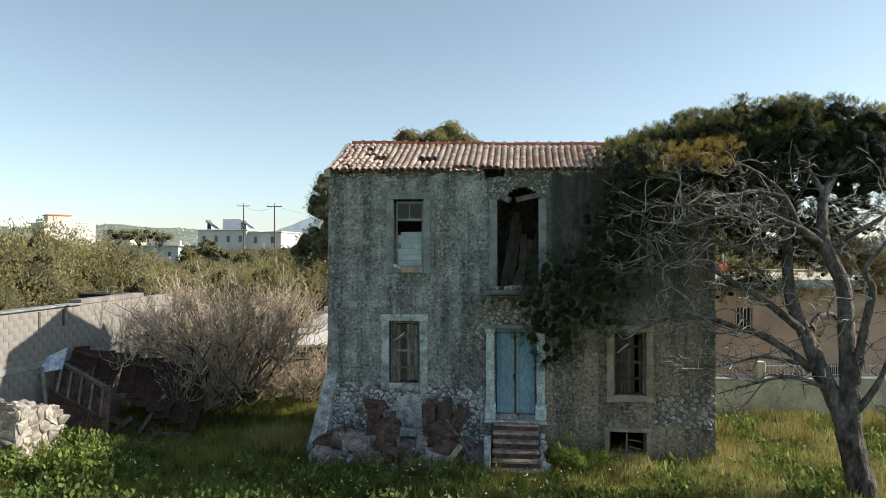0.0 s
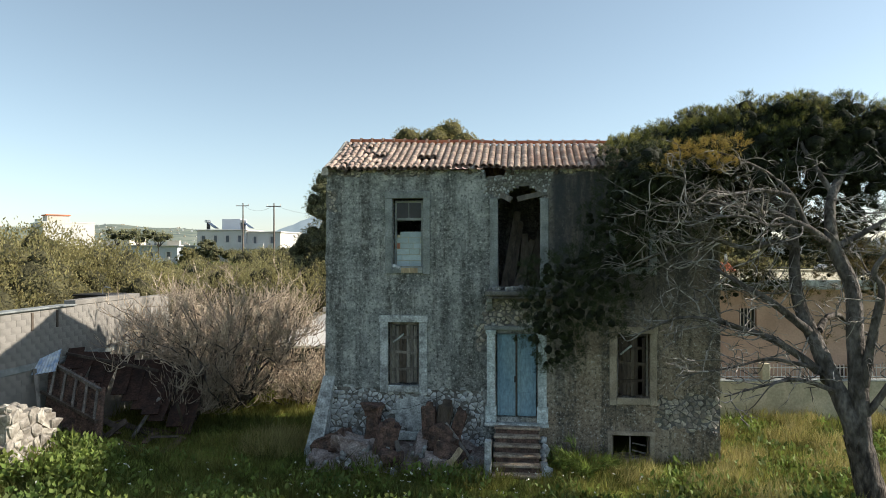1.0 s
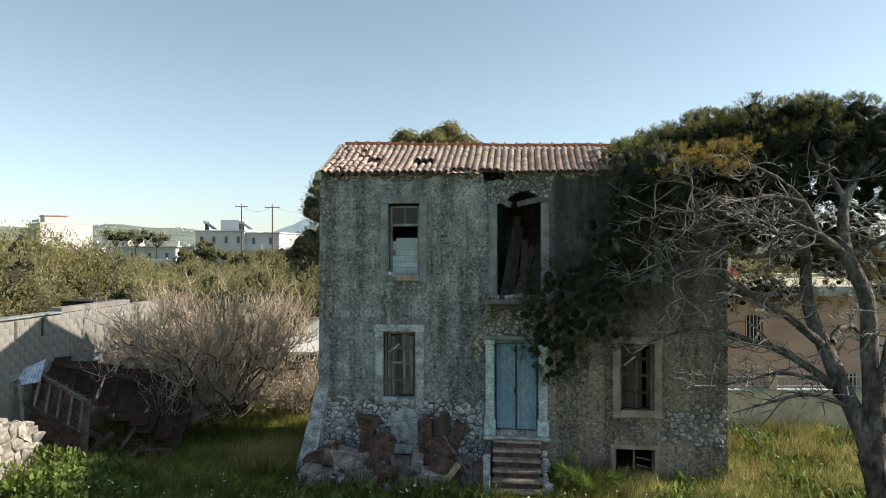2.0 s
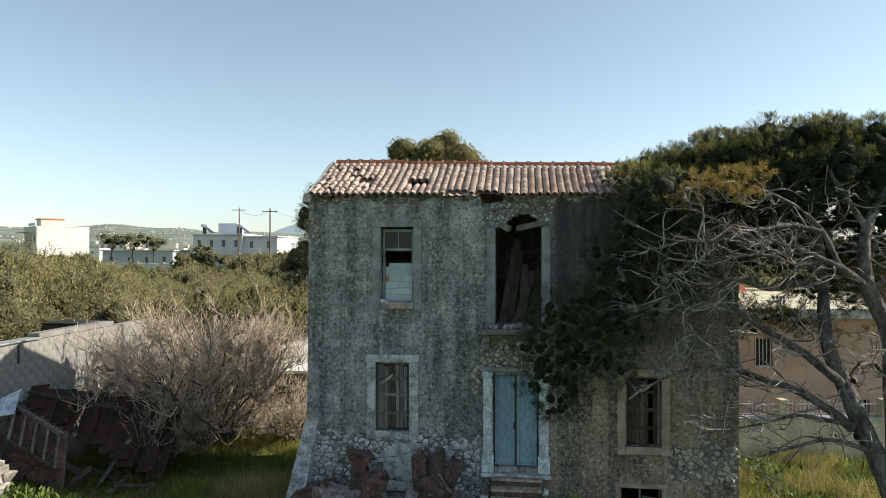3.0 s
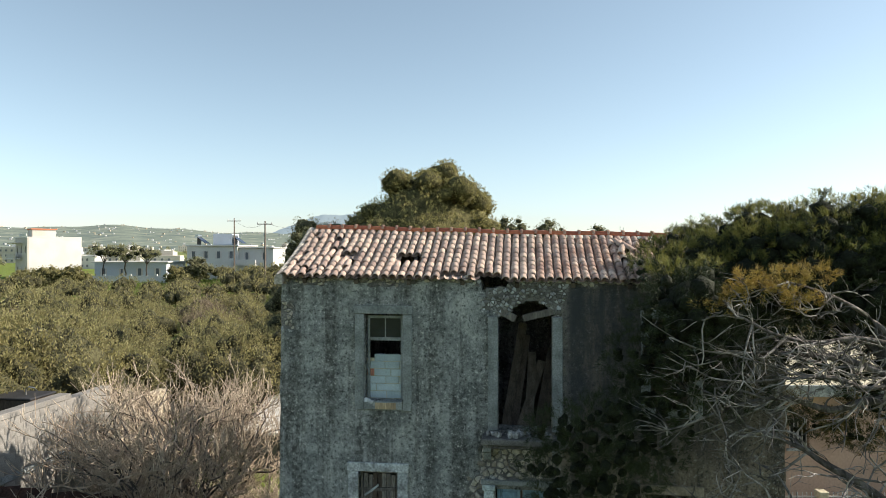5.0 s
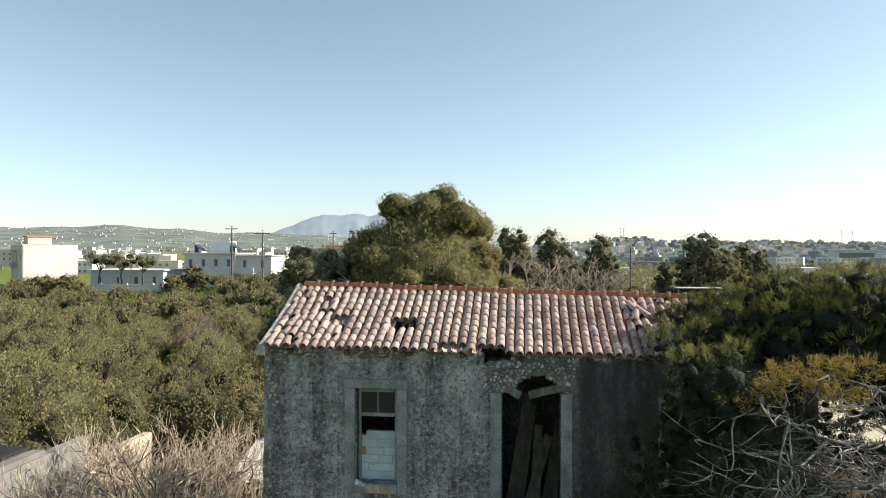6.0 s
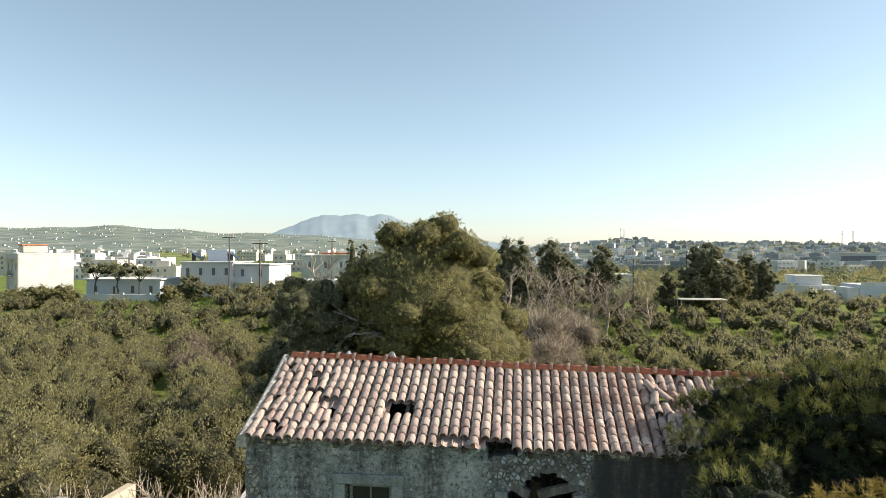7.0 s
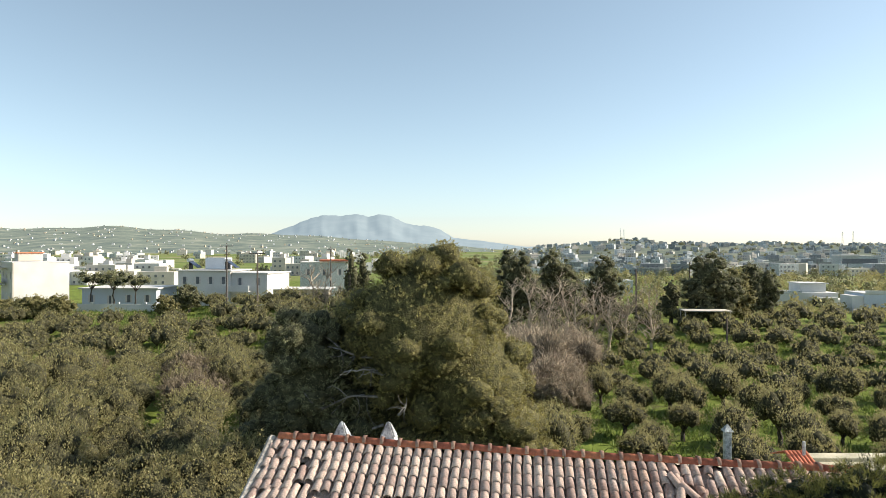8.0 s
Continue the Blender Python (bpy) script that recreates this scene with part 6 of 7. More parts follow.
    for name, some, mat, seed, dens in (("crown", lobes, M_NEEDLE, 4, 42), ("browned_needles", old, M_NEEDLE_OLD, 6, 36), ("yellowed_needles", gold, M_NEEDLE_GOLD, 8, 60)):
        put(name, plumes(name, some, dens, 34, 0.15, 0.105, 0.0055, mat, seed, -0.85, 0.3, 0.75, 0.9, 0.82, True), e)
        if name == "crown":
            # needles on the topmost lobes, coloured as if the sun caught them
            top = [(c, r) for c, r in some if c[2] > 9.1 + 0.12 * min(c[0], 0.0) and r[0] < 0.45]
            put("young_needles", plumes("young_needles", [(c, tuple(q * 1.05 for q in r)) for c, r in top], 52, 24, 0.13, 0.115, 0.006, M_NEEDLE_LIT, 77, 0.45, 0.5, 0.6, 0.8, 0.75, True), e, "yellow-green needle tips, toned as sunlit")
    return e


near_pine()


# ---- conifers behind ----
def round_pine(at, label, crown_lobes, trunk_top, mat, seed, dens=34, per=11, reach=0.26, leaf=0.115, width=0.017, knobs=8, name="pine_tree", solid=0.8):
    g = random.Random(seed)
    e = thing(name, label, "tree", at)
    t = Tubes()
    t.add(bent((0, 0, -0.3), (0.2, 0.1, trunk_top), 5, 0.04, rs=g), 0.34, 0.16, 9, 0.08)
    lobes = []
    for c, r in crown_lobes:
        lobes.append((c, tuple(q * solid for q in r)))
        n = int(knobs + 9 * r[0])
        for _ in range(n):
            d = Vector((g.gauss(0, 1), g.gauss(0, 1), g.gauss(0.3, 0.8))).normalized()
            p = [c[k] + d[k] * r[k] * g.uniform(0.76, 0.96) for k in range(3)]
            s = min(r[0], 2.6) * g.uniform(0.18, 0.36)
            lobes.append((tuple(p), (s, s, s * 0.75)))
        t.add(bent((0.1, 0, trunk_top * g.uniform(0.4, 0.9)), c, 4, 0.1, rs=g), 0.13, 0.03, 5)
        for _ in range(6):
            d = Vector((g.gauss(0, 1), g.gauss(0, 1), g.gauss(0, 0.6))).normalized()
            t.add(bent(c, [c[k] + d[k] * r[k] * 0.7 for k in range(3)], 3, 0.15, rs=g), 0.04, 0.012, 4)
    put("trunk", t.mesh("trunk", M_BARK), e)
    put("crown", plumes("crown", lobes, dens, per, reach, leaf, width, mat, seed, -0.7, 0.35, 0.5, 0.3), e)
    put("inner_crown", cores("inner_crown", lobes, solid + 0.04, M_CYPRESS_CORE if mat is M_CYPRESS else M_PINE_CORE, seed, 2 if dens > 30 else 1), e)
    return e


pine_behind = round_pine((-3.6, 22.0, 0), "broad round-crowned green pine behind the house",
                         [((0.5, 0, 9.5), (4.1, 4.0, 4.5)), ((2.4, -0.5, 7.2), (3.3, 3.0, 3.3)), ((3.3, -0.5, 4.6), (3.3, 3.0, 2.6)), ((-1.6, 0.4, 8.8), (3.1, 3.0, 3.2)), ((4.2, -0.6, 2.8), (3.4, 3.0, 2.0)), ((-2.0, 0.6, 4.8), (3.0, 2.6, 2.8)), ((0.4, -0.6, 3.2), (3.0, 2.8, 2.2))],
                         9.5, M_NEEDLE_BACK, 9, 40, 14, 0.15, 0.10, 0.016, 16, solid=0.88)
gp = random.Random(61)
for a, b in (((-1.0, -2.2, 6.6), (-4.2, -3.6, 6.2)), ((-0.6, -2.6, 7.6), (-2.6, -4.2, 8.2)), ((-1.2, -2.2, 5.4), (-3.8, -3.8, 4.9)), ((-0.4, -2.6, 6.0), (0.2, -4.2, 6.9)), ((-0.8, -2.4, 4.4), (-1.8, -3.9, 3.6)), ((-1.4, -2.0, 8.4), (-3.6, -3.2, 9.2))):
    t = Tubes()
    main = bent(a, b, 7, 0.12, 0.05, rs=gp)
    t.add(main, 0.07, 0.025, 5)
    for _ in range(9):
        j = gp.randrange(2, 7)
        t.add(bent(main[j], main[j] + Vector((gp.gauss(-0.3, 0.5), gp.gauss(-0.4, 0.4), gp.gauss(-0.1, 0.5))), 3, 0.2, rs=gp), 0.025, 0.01, 4)
    put("bare_limb", t.mesh("bare_limb", M_DEADWOOD), pine_behind, "bleached bare inner branch")
round_pine((-8.8, 20.2, 0), "dark shaded conifer beside the round pine",
           [((0.0, 0, 9.0), (1.9, 1.9, 1.9)), ((0.2, 0, 7.2), (2.3, 2.1, 2.2)), ((0.9, 0.2, 5.6), (2.4, 2.0, 2.4)), ((-0.8, 0.2, 5.2), (2.3, 2.0, 2.2)), ((-0.2, -0.4, 3.4), (2.5, 2.2, 2.0)), ((0.4, 0, 2.4), (2.8, 2.2, 1.8))], 7, M_CYPRESS, 10)

# ---- bare shrub in the yard ----
def bare_shrub(name, at, radius, height, stems, seed, label, upright=1.0):
    """A dome of crooked stems that ends in pale upturned twigs."""
    g = random.Random(seed)
    e = thing(name, label, "shrub", at)
    t, fine = Tubes(), Tubes()
    for i in range(stems):
        a = 2 * math.pi * (i + g.uniform(-0.4, 0.4)) / stems * 5
        r = radius * math.sqrt(g.uniform(0.02, 0.8))
        tip = Vector((r * math.cos(a), r * math.sin(a), height * 0.80 * max(0.1, 1 - (r / radius) ** 3) ** 0.5 * g.uniform(0.72, 1.0)))
        main = bent((0.25 * math.cos(a), 0.25 * math.sin(a), -0.1), tip, 7, 0.2, 0.06, rs=g)
        t.add(main, 0.055, 0.016, 5)
        for _ in range(7):
            j = g.randrange(2, 8)
            d = Vector((math.cos(a) * 0.5 + g.gauss(0, 0.7), math.sin(a) * 0.5 + g.gauss(0, 0.7), g.gauss(0.45, 0.5))).normalized()
            q = main[j] + d * radius * g.uniform(0.14, 0.32)
            q.z = max(q.z, 0.2)
            sub = bent(main[j], q, 5, 0.22, -0.08, rs=g)
            fine.add(sub, 0.02, 0.01, 4)
            for _ in range(7):
                k = g.randrange(1, 6)
                d2 = Vector((d.x * 0.5 + g.gauss(0, 0.5), d.y * 0.5 + g.gauss(0, 0.5), upright * g.uniform(0.25, 1.1))).normalized()
                e2 = sub[k] + d2 * g.uniform(0.25, 0.7)
                tw = bent(sub[k], e2, 3, 0.15, -0.15, rs=g)
                fine.add(tw, 0.013, 0.006, 3)
                d3 = (d2 + Vector((g.gauss(0, 0.4), g.gauss(0, 0.4), 0.6 * upright))).normalized()
                fine.add([tw[2], e2 + d3 * g.uniform(0.08, 0.3)], 0.008, 0.005, 3)
    # Stems take a darker bark to stand for the shaded inside.
    put("stem_mass", t.mesh("stem_mass", M_LIMB), e, "dark crooked stems", "stuff")
    put("twig_mass", fine.mesh("twig_mass", M_TWIG), e, "dense pale leafless twigs", "stuff")
    return e


bare_shrub("bare_shrub", (-9.0, 5.0, 0), 4.3, 6.0, 104, 3, "wide leafless fig shrub with pale upright twigs")
bare_shrub("bare_shrub", (-6.0, 6.0, 0), 2.0, 2.3, 22, 6, "smaller leafless brown shrub beside the house")

bare_shrub("bare_shrub", (-9.4, 2.8, 0), 2.0, 2.6, 16, 16, "leafless shrub sprawling over the collapsed shed")

# ---- rubble heap against the facade ----
heap = thing("rubble_heap", "heap of fallen masonry and rusty earth against the wall", "rubble", (-1.0, -0.7, 0))
bm = bmesh.new()
cols, rws = 44, 16
vs = []
for j in range(rws):
    for i in range(cols):
        x, y = -2.75 + 5.2 * i / (cols - 1), 0.75 - 1.75 * j / (rws - 1)
        s = 1 - j / (rws - 1)
        h = 0.85 * (1 - ((x - 0.05) / 2.75) ** 2) * s ** 1.3
        h += (0.22 * rough(x, y, 1.6, 3) + 0.10 * rough(x, y, 4.5, 4) + 0.05 * rough(x, y, 11, 5)) * (0.3 + s)
        if -0.35 < x - 0.0 < 0.35 and s > 0.4:
            h *= 0.55
        vs.append(bm.verts.new((x, y, max(h, -0.12))))
for j in range(rws - 1):
    for i in range(cols - 1):
        bm.faces.new((vs[j * cols + i], vs[(j + 1) * cols + i], vs[(j + 1) * cols + i + 1], vs[j * cols + i + 1]))
part("earth", bm, [M_RUBBLE], heap)


def chunk(name, at, size, mat, seed, parent, turn=0.0, sub=3, jag=0.22):
    g = random.Random(seed)
    bm = bmesh.new()
    bmesh.ops.create_icosphere(bm, subdivisions=sub, radius=1)
    k = g.uniform(0, 50)
    for v in bm.verts:
        p = v.co.copy()
        f = 1 + jag * 2 * noise.noise(p * 1.3 + Vector((k, 0, 0))) + jag * noise.noise(p * 3.2 + Vector((0, k, 0))) + 0.6 * jag * noise.noise(p * 7 + Vector((0, 0, k)))
        q = Vector([math.copysign(abs(c) ** 0.5, c) for c in p]) * f
        v.co = Vector((q.x * size[0], q.y * size[1], q.z * size[2]))
    bmesh.ops.transform(bm, matrix=Matrix.Translation(at) @ Matrix.Rotation(turn, 4, "Y"), verts=bm.verts)
    return part(name, bm, mat, parent)


for at, size, mat, turn in (
    ((-0.95, 0.40, 0.85), (0.20, 0.20, 0.55), M_DEBRIS, 0.05), ((-0.95, 0.40, 1.42), (0.27, 0.22, 0.17), M_DEBRIS, 0.1), ((-0.45, 0.0, 0.62), (0.32, 0.26, 0.55), M_DEBRIS, 0.12),
    ((-1.5, 0.1, 0.42), (0.55, 0.35, 0.30), M_RUBBLE, 0.3), ((-0.2, -0.5, 0.22), (0.30, 0.28, 0.26), M_DEBRIS, 0.0), ((-2.1, 0.2, 0.45), (0.55, 0.3, 0.28), M_DEBRIS, -0.45),
    ((1.15, 0.1, 0.55), (0.45, 0.3, 0.45), M_DEBRIS, 0.4), ((0.75, 0.35, 1.05), (0.22, 0.12, 0.55), M_DEBRIS, -0.12), ((1.15, 0.36, 1.10), (0.20, 0.12, 0.55), M_WOOD_DARK, 0.15), ((1.55, 0.36, 0.98), (0.16, 0.12, 0.50), M_DEBRIS, 0.3),
    ((1.45, -0.3, 0.35), (0.42, 0.3, 0.32), M_DEBRIS, 0.5), ((1.0, -0.6, 0.2), (0.40, 0.3, 0.24), M_RUBBLE, 0.2), ((-2.3, -0.4, 0.12), (0.35, 0.3, 0.2), M_RUBBLE, 0.2), ((0.35, -0.85, 0.08), (0.22, 0.2, 0.16), M_RUBBLE, 0.6),
):
    chunk("masonry_chunk", at, size, mat, int(at[0] * 1000 + at[2] * 77) % 997, heap, turn)
for a, b, w, mat in (((1.25, 0.1, 1.15), (1.95, -0.35, 0.35), 0.09, M_WOOD), ((1.0, -0.2, 0.75), (1.75, -0.55, 0.55), 0.07, M_WOOD_PALE), ((1.35, -0.75, 0.1), (1.75, -0.55, 0.62), 0.16, M_WOOD_PALE), ((0.9, -0.75, 0.12), (1.5, -0.8, 0.35), 0.10, M_WOOD_PALE), ((0.05, -0.4, 0.1), (-0.12, -0.25, 0.7), 0.13, M_WOOD)):
    plank("splintered_plank", a, b, w, 0.03, mat, heap)
for k in range(70):
    x, y = g7.uniform(-2.7, 2.2), g7.uniform(-1.15, 0.1)
    r = g7.uniform(0.03, 0.10)
    chunk("broken_stone", (x, y, 0.05 + 0.42 * max(0, (y + 1.1)) * (1 - (x / 2.8) ** 2)), (r * 1.3, r, r * 0.8), M_STONE_GREY, k, heap, g7.uniform(0, 3), 1)
# thin cables across the wall
t = Tubes()
t.add([(-1.95, -0.05, 1.28), (-0.9, -0.07, 1.42), (-0.1, -0.06, 1.72), (0.15, -0.05, 1.85)], 0.008, 0.008, 4)
t.add([(-0.55, -0.06, 0.72), (-0.1, -0.06, 1.25), (0.2, -0.05, 1.72)], 0.008, 0.008, 4)
cable = put("cable", t.mesh("cable", M_DARKMETAL), None, "thin black cables slung across the lower wall")
tagged(cable, category="cable")

# ---- grass, weeds and flowers ----
def meadow():
    g = np.random.default_rng(8)

    def spots(n, x0, x1, y0, y1, keep=None):
        x, y = g.uniform(x0, x1, n), g.uniform(y0, y1, n)
        ok = ~((x > -3.6) & (x < 8.05) & (y > -0.05) & (y < 4.7)) & ~((x > 1.4) & (x < 3.1) & (y > -1.85) & (y < 0)) & (x > -12.4)
        ok &= ~((x > -3.5) & (x < 1.4) & (y > -1.15) & (y < 0))
        if keep is not None:
            ok &= keep(x, y)
        x, y = x[ok], y[ok]
        z = np.array([ground_z(a, b) for a, b in zip(x, y)])
        return np.stack([x, y, z], 1)

    up = lambda p: np.tile([0.0, 0.0, 1.0], (len(p), 1))
    p = spots(26000, -13, 20, -9, 8)
    grass = put("grass", tufts("grass", p, up(p), 7, 0.24, 0.010, M_GRASS, 1, 0.42), None, "long fresh green meadow grass", "stuff")
    tagged(grass, category="grass")
    p = spots(20000, -13, 20, -9, 9, lambda x, y: (np.sin(x * 1.9 + 2 * np.sin(y * 1.3)) + np.sin(y * 2.6 + x * 0.7) + np.sin(x * 4.1 - y * 3.3) > 0.7))
    tall = put("tall_grass", tufts("tall_grass", p, up(p), 6, 0.5, 0.012, M_GRASS, 2, 0.4), None, "clumps of taller green grass", "stuff")
    tagged(tall, category="grass")
    p = spots(16000, 5, 20, -4, 6, lambda x, y: np.sin(x * 1.7 + 1) + np.sin(y * 2.1 + x * 0.8) + np.sin(3.1 * x - 2.2 * y) > 0.3)
    dry = put("dry_grass", tufts("dry_grass", p, up(p), 6, 0.42, 0.010, M_GRASS_DRY, 3, 0.45), None, "dry yellowish grass tufts", "stuff")
    tagged(dry, category="grass")
    p = spots(1500, -6.5, -3.6, -1.5, 3, lambda x, y: np.hypot((x + 5.0) / 1.2, (y - 0.3) / 1.2) < 1)
    dry2 = put("dry_brush", tufts("dry_brush", p, up(p), 7, 0.5, 0.008, M_GRASS_DRY, 13, 0.4), None, "pale dry brush in the shade", "stuff")
    tagged(dry2, category="grass")
    p = spots(42000, -13, 16, -7.5, 5, lambda x, y: ((y < -1.6) | (x > 3)) & (np.sin(x * 2.1) + np.sin(y * 2.7 + x) + np.sin(x * 0.7 - y) + np.sin(5.1 * x + 4.3 * y) > 0.25))
    p[:, 2] += g.uniform(0.05, 0.4, len(p)) ** 1.3
    weeds = put("weeds", sprigs("weeds", p, up(p), 0.2, 0.045, M_WEED, 4, 1.0, 0.2), None, "leafy green weeds along the house front", "stuff")
    tagged(weeds, category="weeds")
    p = spots(170, -12.5, 6, -7, -2)
    p[:, 2] += g.uniform(0.25, 0.42, len(p))
    fl = put("flowers", sprigs("flowers", np.repeat(p, 3, 0), up(np.repeat(p, 3, 0)), 0.06, 0.02, M_FLOWER, 5, 1.5, 0), None, "small white wild flowers", "stuff")
    tagged(fl, category="flowers")
    p = np.concatenate([spots(9000, -12.4, -8.2, -7, -2.6, lambda x, y: np.sin(x * 2.3 + y) + np.sin(y * 3.1 - x) + g.normal(0, 0.5, len(x)) > -0.2),
                        spots(15000, -9, 16, -8.5, -4.6, lambda x, y: np.sin(x * 1.7 + 2 * np.sin(y)) + np.sin(x * 4.3 - y * 2) + g.normal(0, 0.5, len(x)) > 0.4)])
    p[:, 2] += g.uniform(0.1, 0.6, len(p))
    lush = put("lush_weeds", sprigs("lush_weeds", p, up(p), 0.17, 0.05, M_WEED, 14, 1.1, 0.3), None, "lush leafy weeds in the sunlit yard", "stuff")
    tagged(lush, category="weeds")
    q = []
    for n, x0, x1, y0, y1 in ((26000, 4, 62, 26, 84), (9000, -75, -28, 68, 100)):
        x, y = g.uniform(x0, x1, n), g.uniform(y0, y1, n)
        ok = np.sin(x * 0.9 + 2 * np.sin(y * 0.5)) + np.sin(y * 1.3 + x * 0.4) + g.normal(0, 0.6, n) > -0.4
        q.append(np.stack([x[ok], y[ok], [ground_z(a, b) for a, b in zip(x[ok], y[ok])]], 1))
    p = np.concatenate(q)
    field = put("field_grass", tufts("field_grass", p, up(p), 4, 0.5, 0.05, M_WEED, 21, 0.6), None, "rank green grass between the olive rows", "stuff")
    tagged(field, category="grass")
    # fern-like palm seedling beside the steps
    f = thing("palm_seedling", "small palm seedling with arching fronds by the steps", "plant", (4.1, -1.6, 0))
    gg = random.Random(9)
    for k in range(13):
        a = gg.uniform(0, 6.28)
        tip = Vector((math.cos(a) * 0.75, math.sin(a) * 0.75, gg.uniform(0.35, 0.95)))
        path = bent((0, 0, 0), tip, 8, 0.05, 0.25, rs=gg)
        pts = np.array([tuple(q) for q in path for _ in range(10)])
        d = np.array(tip) / np.linalg.norm(tip)
        put("frond", sprigs("frond", pts, np.tile(d, (len(pts), 1)), 0.28, 0.011, M_WEED, k, 0.5, 0.1), f)


meadow()

# ---- distance: town, hills and mountain ----
VIEW0 = Vector((2.0, -13.0, 0))
AHEAD, RIGHT = Vector((-math.sin(radians(7)), math.cos(radians(7)), 0)), Vector((math.cos(radians(7)), math.sin(radians(7)), 0))


def afar(side, depth):
    """A place so many metres ahead; side is metres to the right for each metre ahead."""
    p = VIEW0 + AHEAD * depth + RIGHT * (side * depth)
    return p.x, p.y


def bump_at(s, centre, width):
    return math.exp(-((s - centre) / width) ** 2)


def hill_left(s, d):
    crest = 118 * (0.55 + 0.45 * (1 / (1 + math.exp((s + 0.30) / 0.10)))) * (1 / (1 + math.exp((s - 0.02) / 0.07)))
    crest *= 1 + 0.05 * math.sin(s * 23) + 0.03 * math.sin(s * 61)
    k = max(0, min(1, (d - 1100) / 1900))
    return 2 + crest * k * k * (3 - 2 * k) * (1 + 0.03 * noise.noise((s * 14, d * 0.002, 0))) + 1.2 * k * noise.noise((s * 18, d * 0.003, 3))


def hill_right(s, d):
    crest = 30 * (0.75 + 0.35 * bump_at(s, 0.27, 0.06) + 0.12 * bump_at(s, 0.45, 0.15)) * (1 / (1 + math.exp(-(s - 0.11) / 0.025)))
    k = max(0, min(1, (d - 330) / 1100))
    return 2 + crest * k * k * (3 - 2 * k) + 3.5 * k * noise.noise((s * 25, d * 0.006, 5))


RIDGE_LINE = ((-0.5, 60), (-0.27, 100), (-0.248, 140), (-0.22, 188), (-0.2, 222), (-0.178, 250), (-0.152, 243), (-0.13, 254), (-0.112, 240), (-0.09, 258), (-0.077, 236), (-0.06, 206), (-0.045, 182), (-0.02, 174), (-0.003, 150), (0.016, 98), (0.06, 76), (0.12, 40), (0.3, 30), (0.34, 52), (0.42, 25), (0.6, 10))


def mountain(s, d):
    h = 10
    for (sa, ha), (sb, hb) in zip(RIDGE_LINE, RIDGE_LINE[1:]):
        if sa <= s <= sb:
            h = ha + (hb - ha) * (s - sa) / (sb - sa)
    h *= 1 + 0.045 * noise.noise((s * 60, 0, 2)) + 0.02 * noise.noise((s * 190, 0, 4))
    k = max(0, min(1, (d - 3300) / 1150))
    gully = noise.noise((s * 34 + d * 0.0015, d * 0.0012, 1)) + 0.5 * noise.noise((s * 90, d * 0.003, 6))
    return 5 + h * k * (1 + 0.1 * gully * (1 - k) * 2)


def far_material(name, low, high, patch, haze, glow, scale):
    """Far ground, with kilometres of bright air put into its colour and a glow."""
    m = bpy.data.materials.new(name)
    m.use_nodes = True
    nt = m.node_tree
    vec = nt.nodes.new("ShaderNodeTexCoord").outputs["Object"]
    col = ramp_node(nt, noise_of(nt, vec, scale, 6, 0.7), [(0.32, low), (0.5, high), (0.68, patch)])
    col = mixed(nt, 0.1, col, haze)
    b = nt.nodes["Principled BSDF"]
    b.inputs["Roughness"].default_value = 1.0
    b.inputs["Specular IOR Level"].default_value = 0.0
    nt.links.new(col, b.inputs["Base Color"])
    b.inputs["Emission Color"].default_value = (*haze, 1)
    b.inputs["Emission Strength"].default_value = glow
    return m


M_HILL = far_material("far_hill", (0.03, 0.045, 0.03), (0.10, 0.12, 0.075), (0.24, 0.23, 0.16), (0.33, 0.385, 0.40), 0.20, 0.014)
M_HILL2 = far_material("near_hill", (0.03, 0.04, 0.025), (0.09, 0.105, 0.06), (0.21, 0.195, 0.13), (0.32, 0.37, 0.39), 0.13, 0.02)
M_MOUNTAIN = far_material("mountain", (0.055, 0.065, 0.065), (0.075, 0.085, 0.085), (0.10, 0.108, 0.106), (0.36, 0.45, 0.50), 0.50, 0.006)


def backdrop(name, fn, s0, s1, d0, d1, ns, nd, mat, label):
    v = []
    for j in range(nd + 1):
        d = d0 + (d1 - d0) * j / nd
        for i in range(ns + 1):
            s = s0 + (s1 - s0) * i / ns
            x, y = afar(s, d)
            v.append((x, y, fn(s, d)))
    f = [(j * (ns + 1) + i, j * (ns + 1) + i + 1, (j + 1) * (ns + 1) + i + 1, (j + 1) * (ns + 1) + i) for j in range(nd) for i in range(ns)]
    ob = put(name, mesh_of(name, v, f, mat, True), None, label, "structure")
    return tagged(ob, category="hills")


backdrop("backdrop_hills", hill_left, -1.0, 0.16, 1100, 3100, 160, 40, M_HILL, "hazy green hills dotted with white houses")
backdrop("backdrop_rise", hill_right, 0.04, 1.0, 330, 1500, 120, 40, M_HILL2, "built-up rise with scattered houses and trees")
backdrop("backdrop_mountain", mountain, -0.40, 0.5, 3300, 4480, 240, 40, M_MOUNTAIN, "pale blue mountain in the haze")


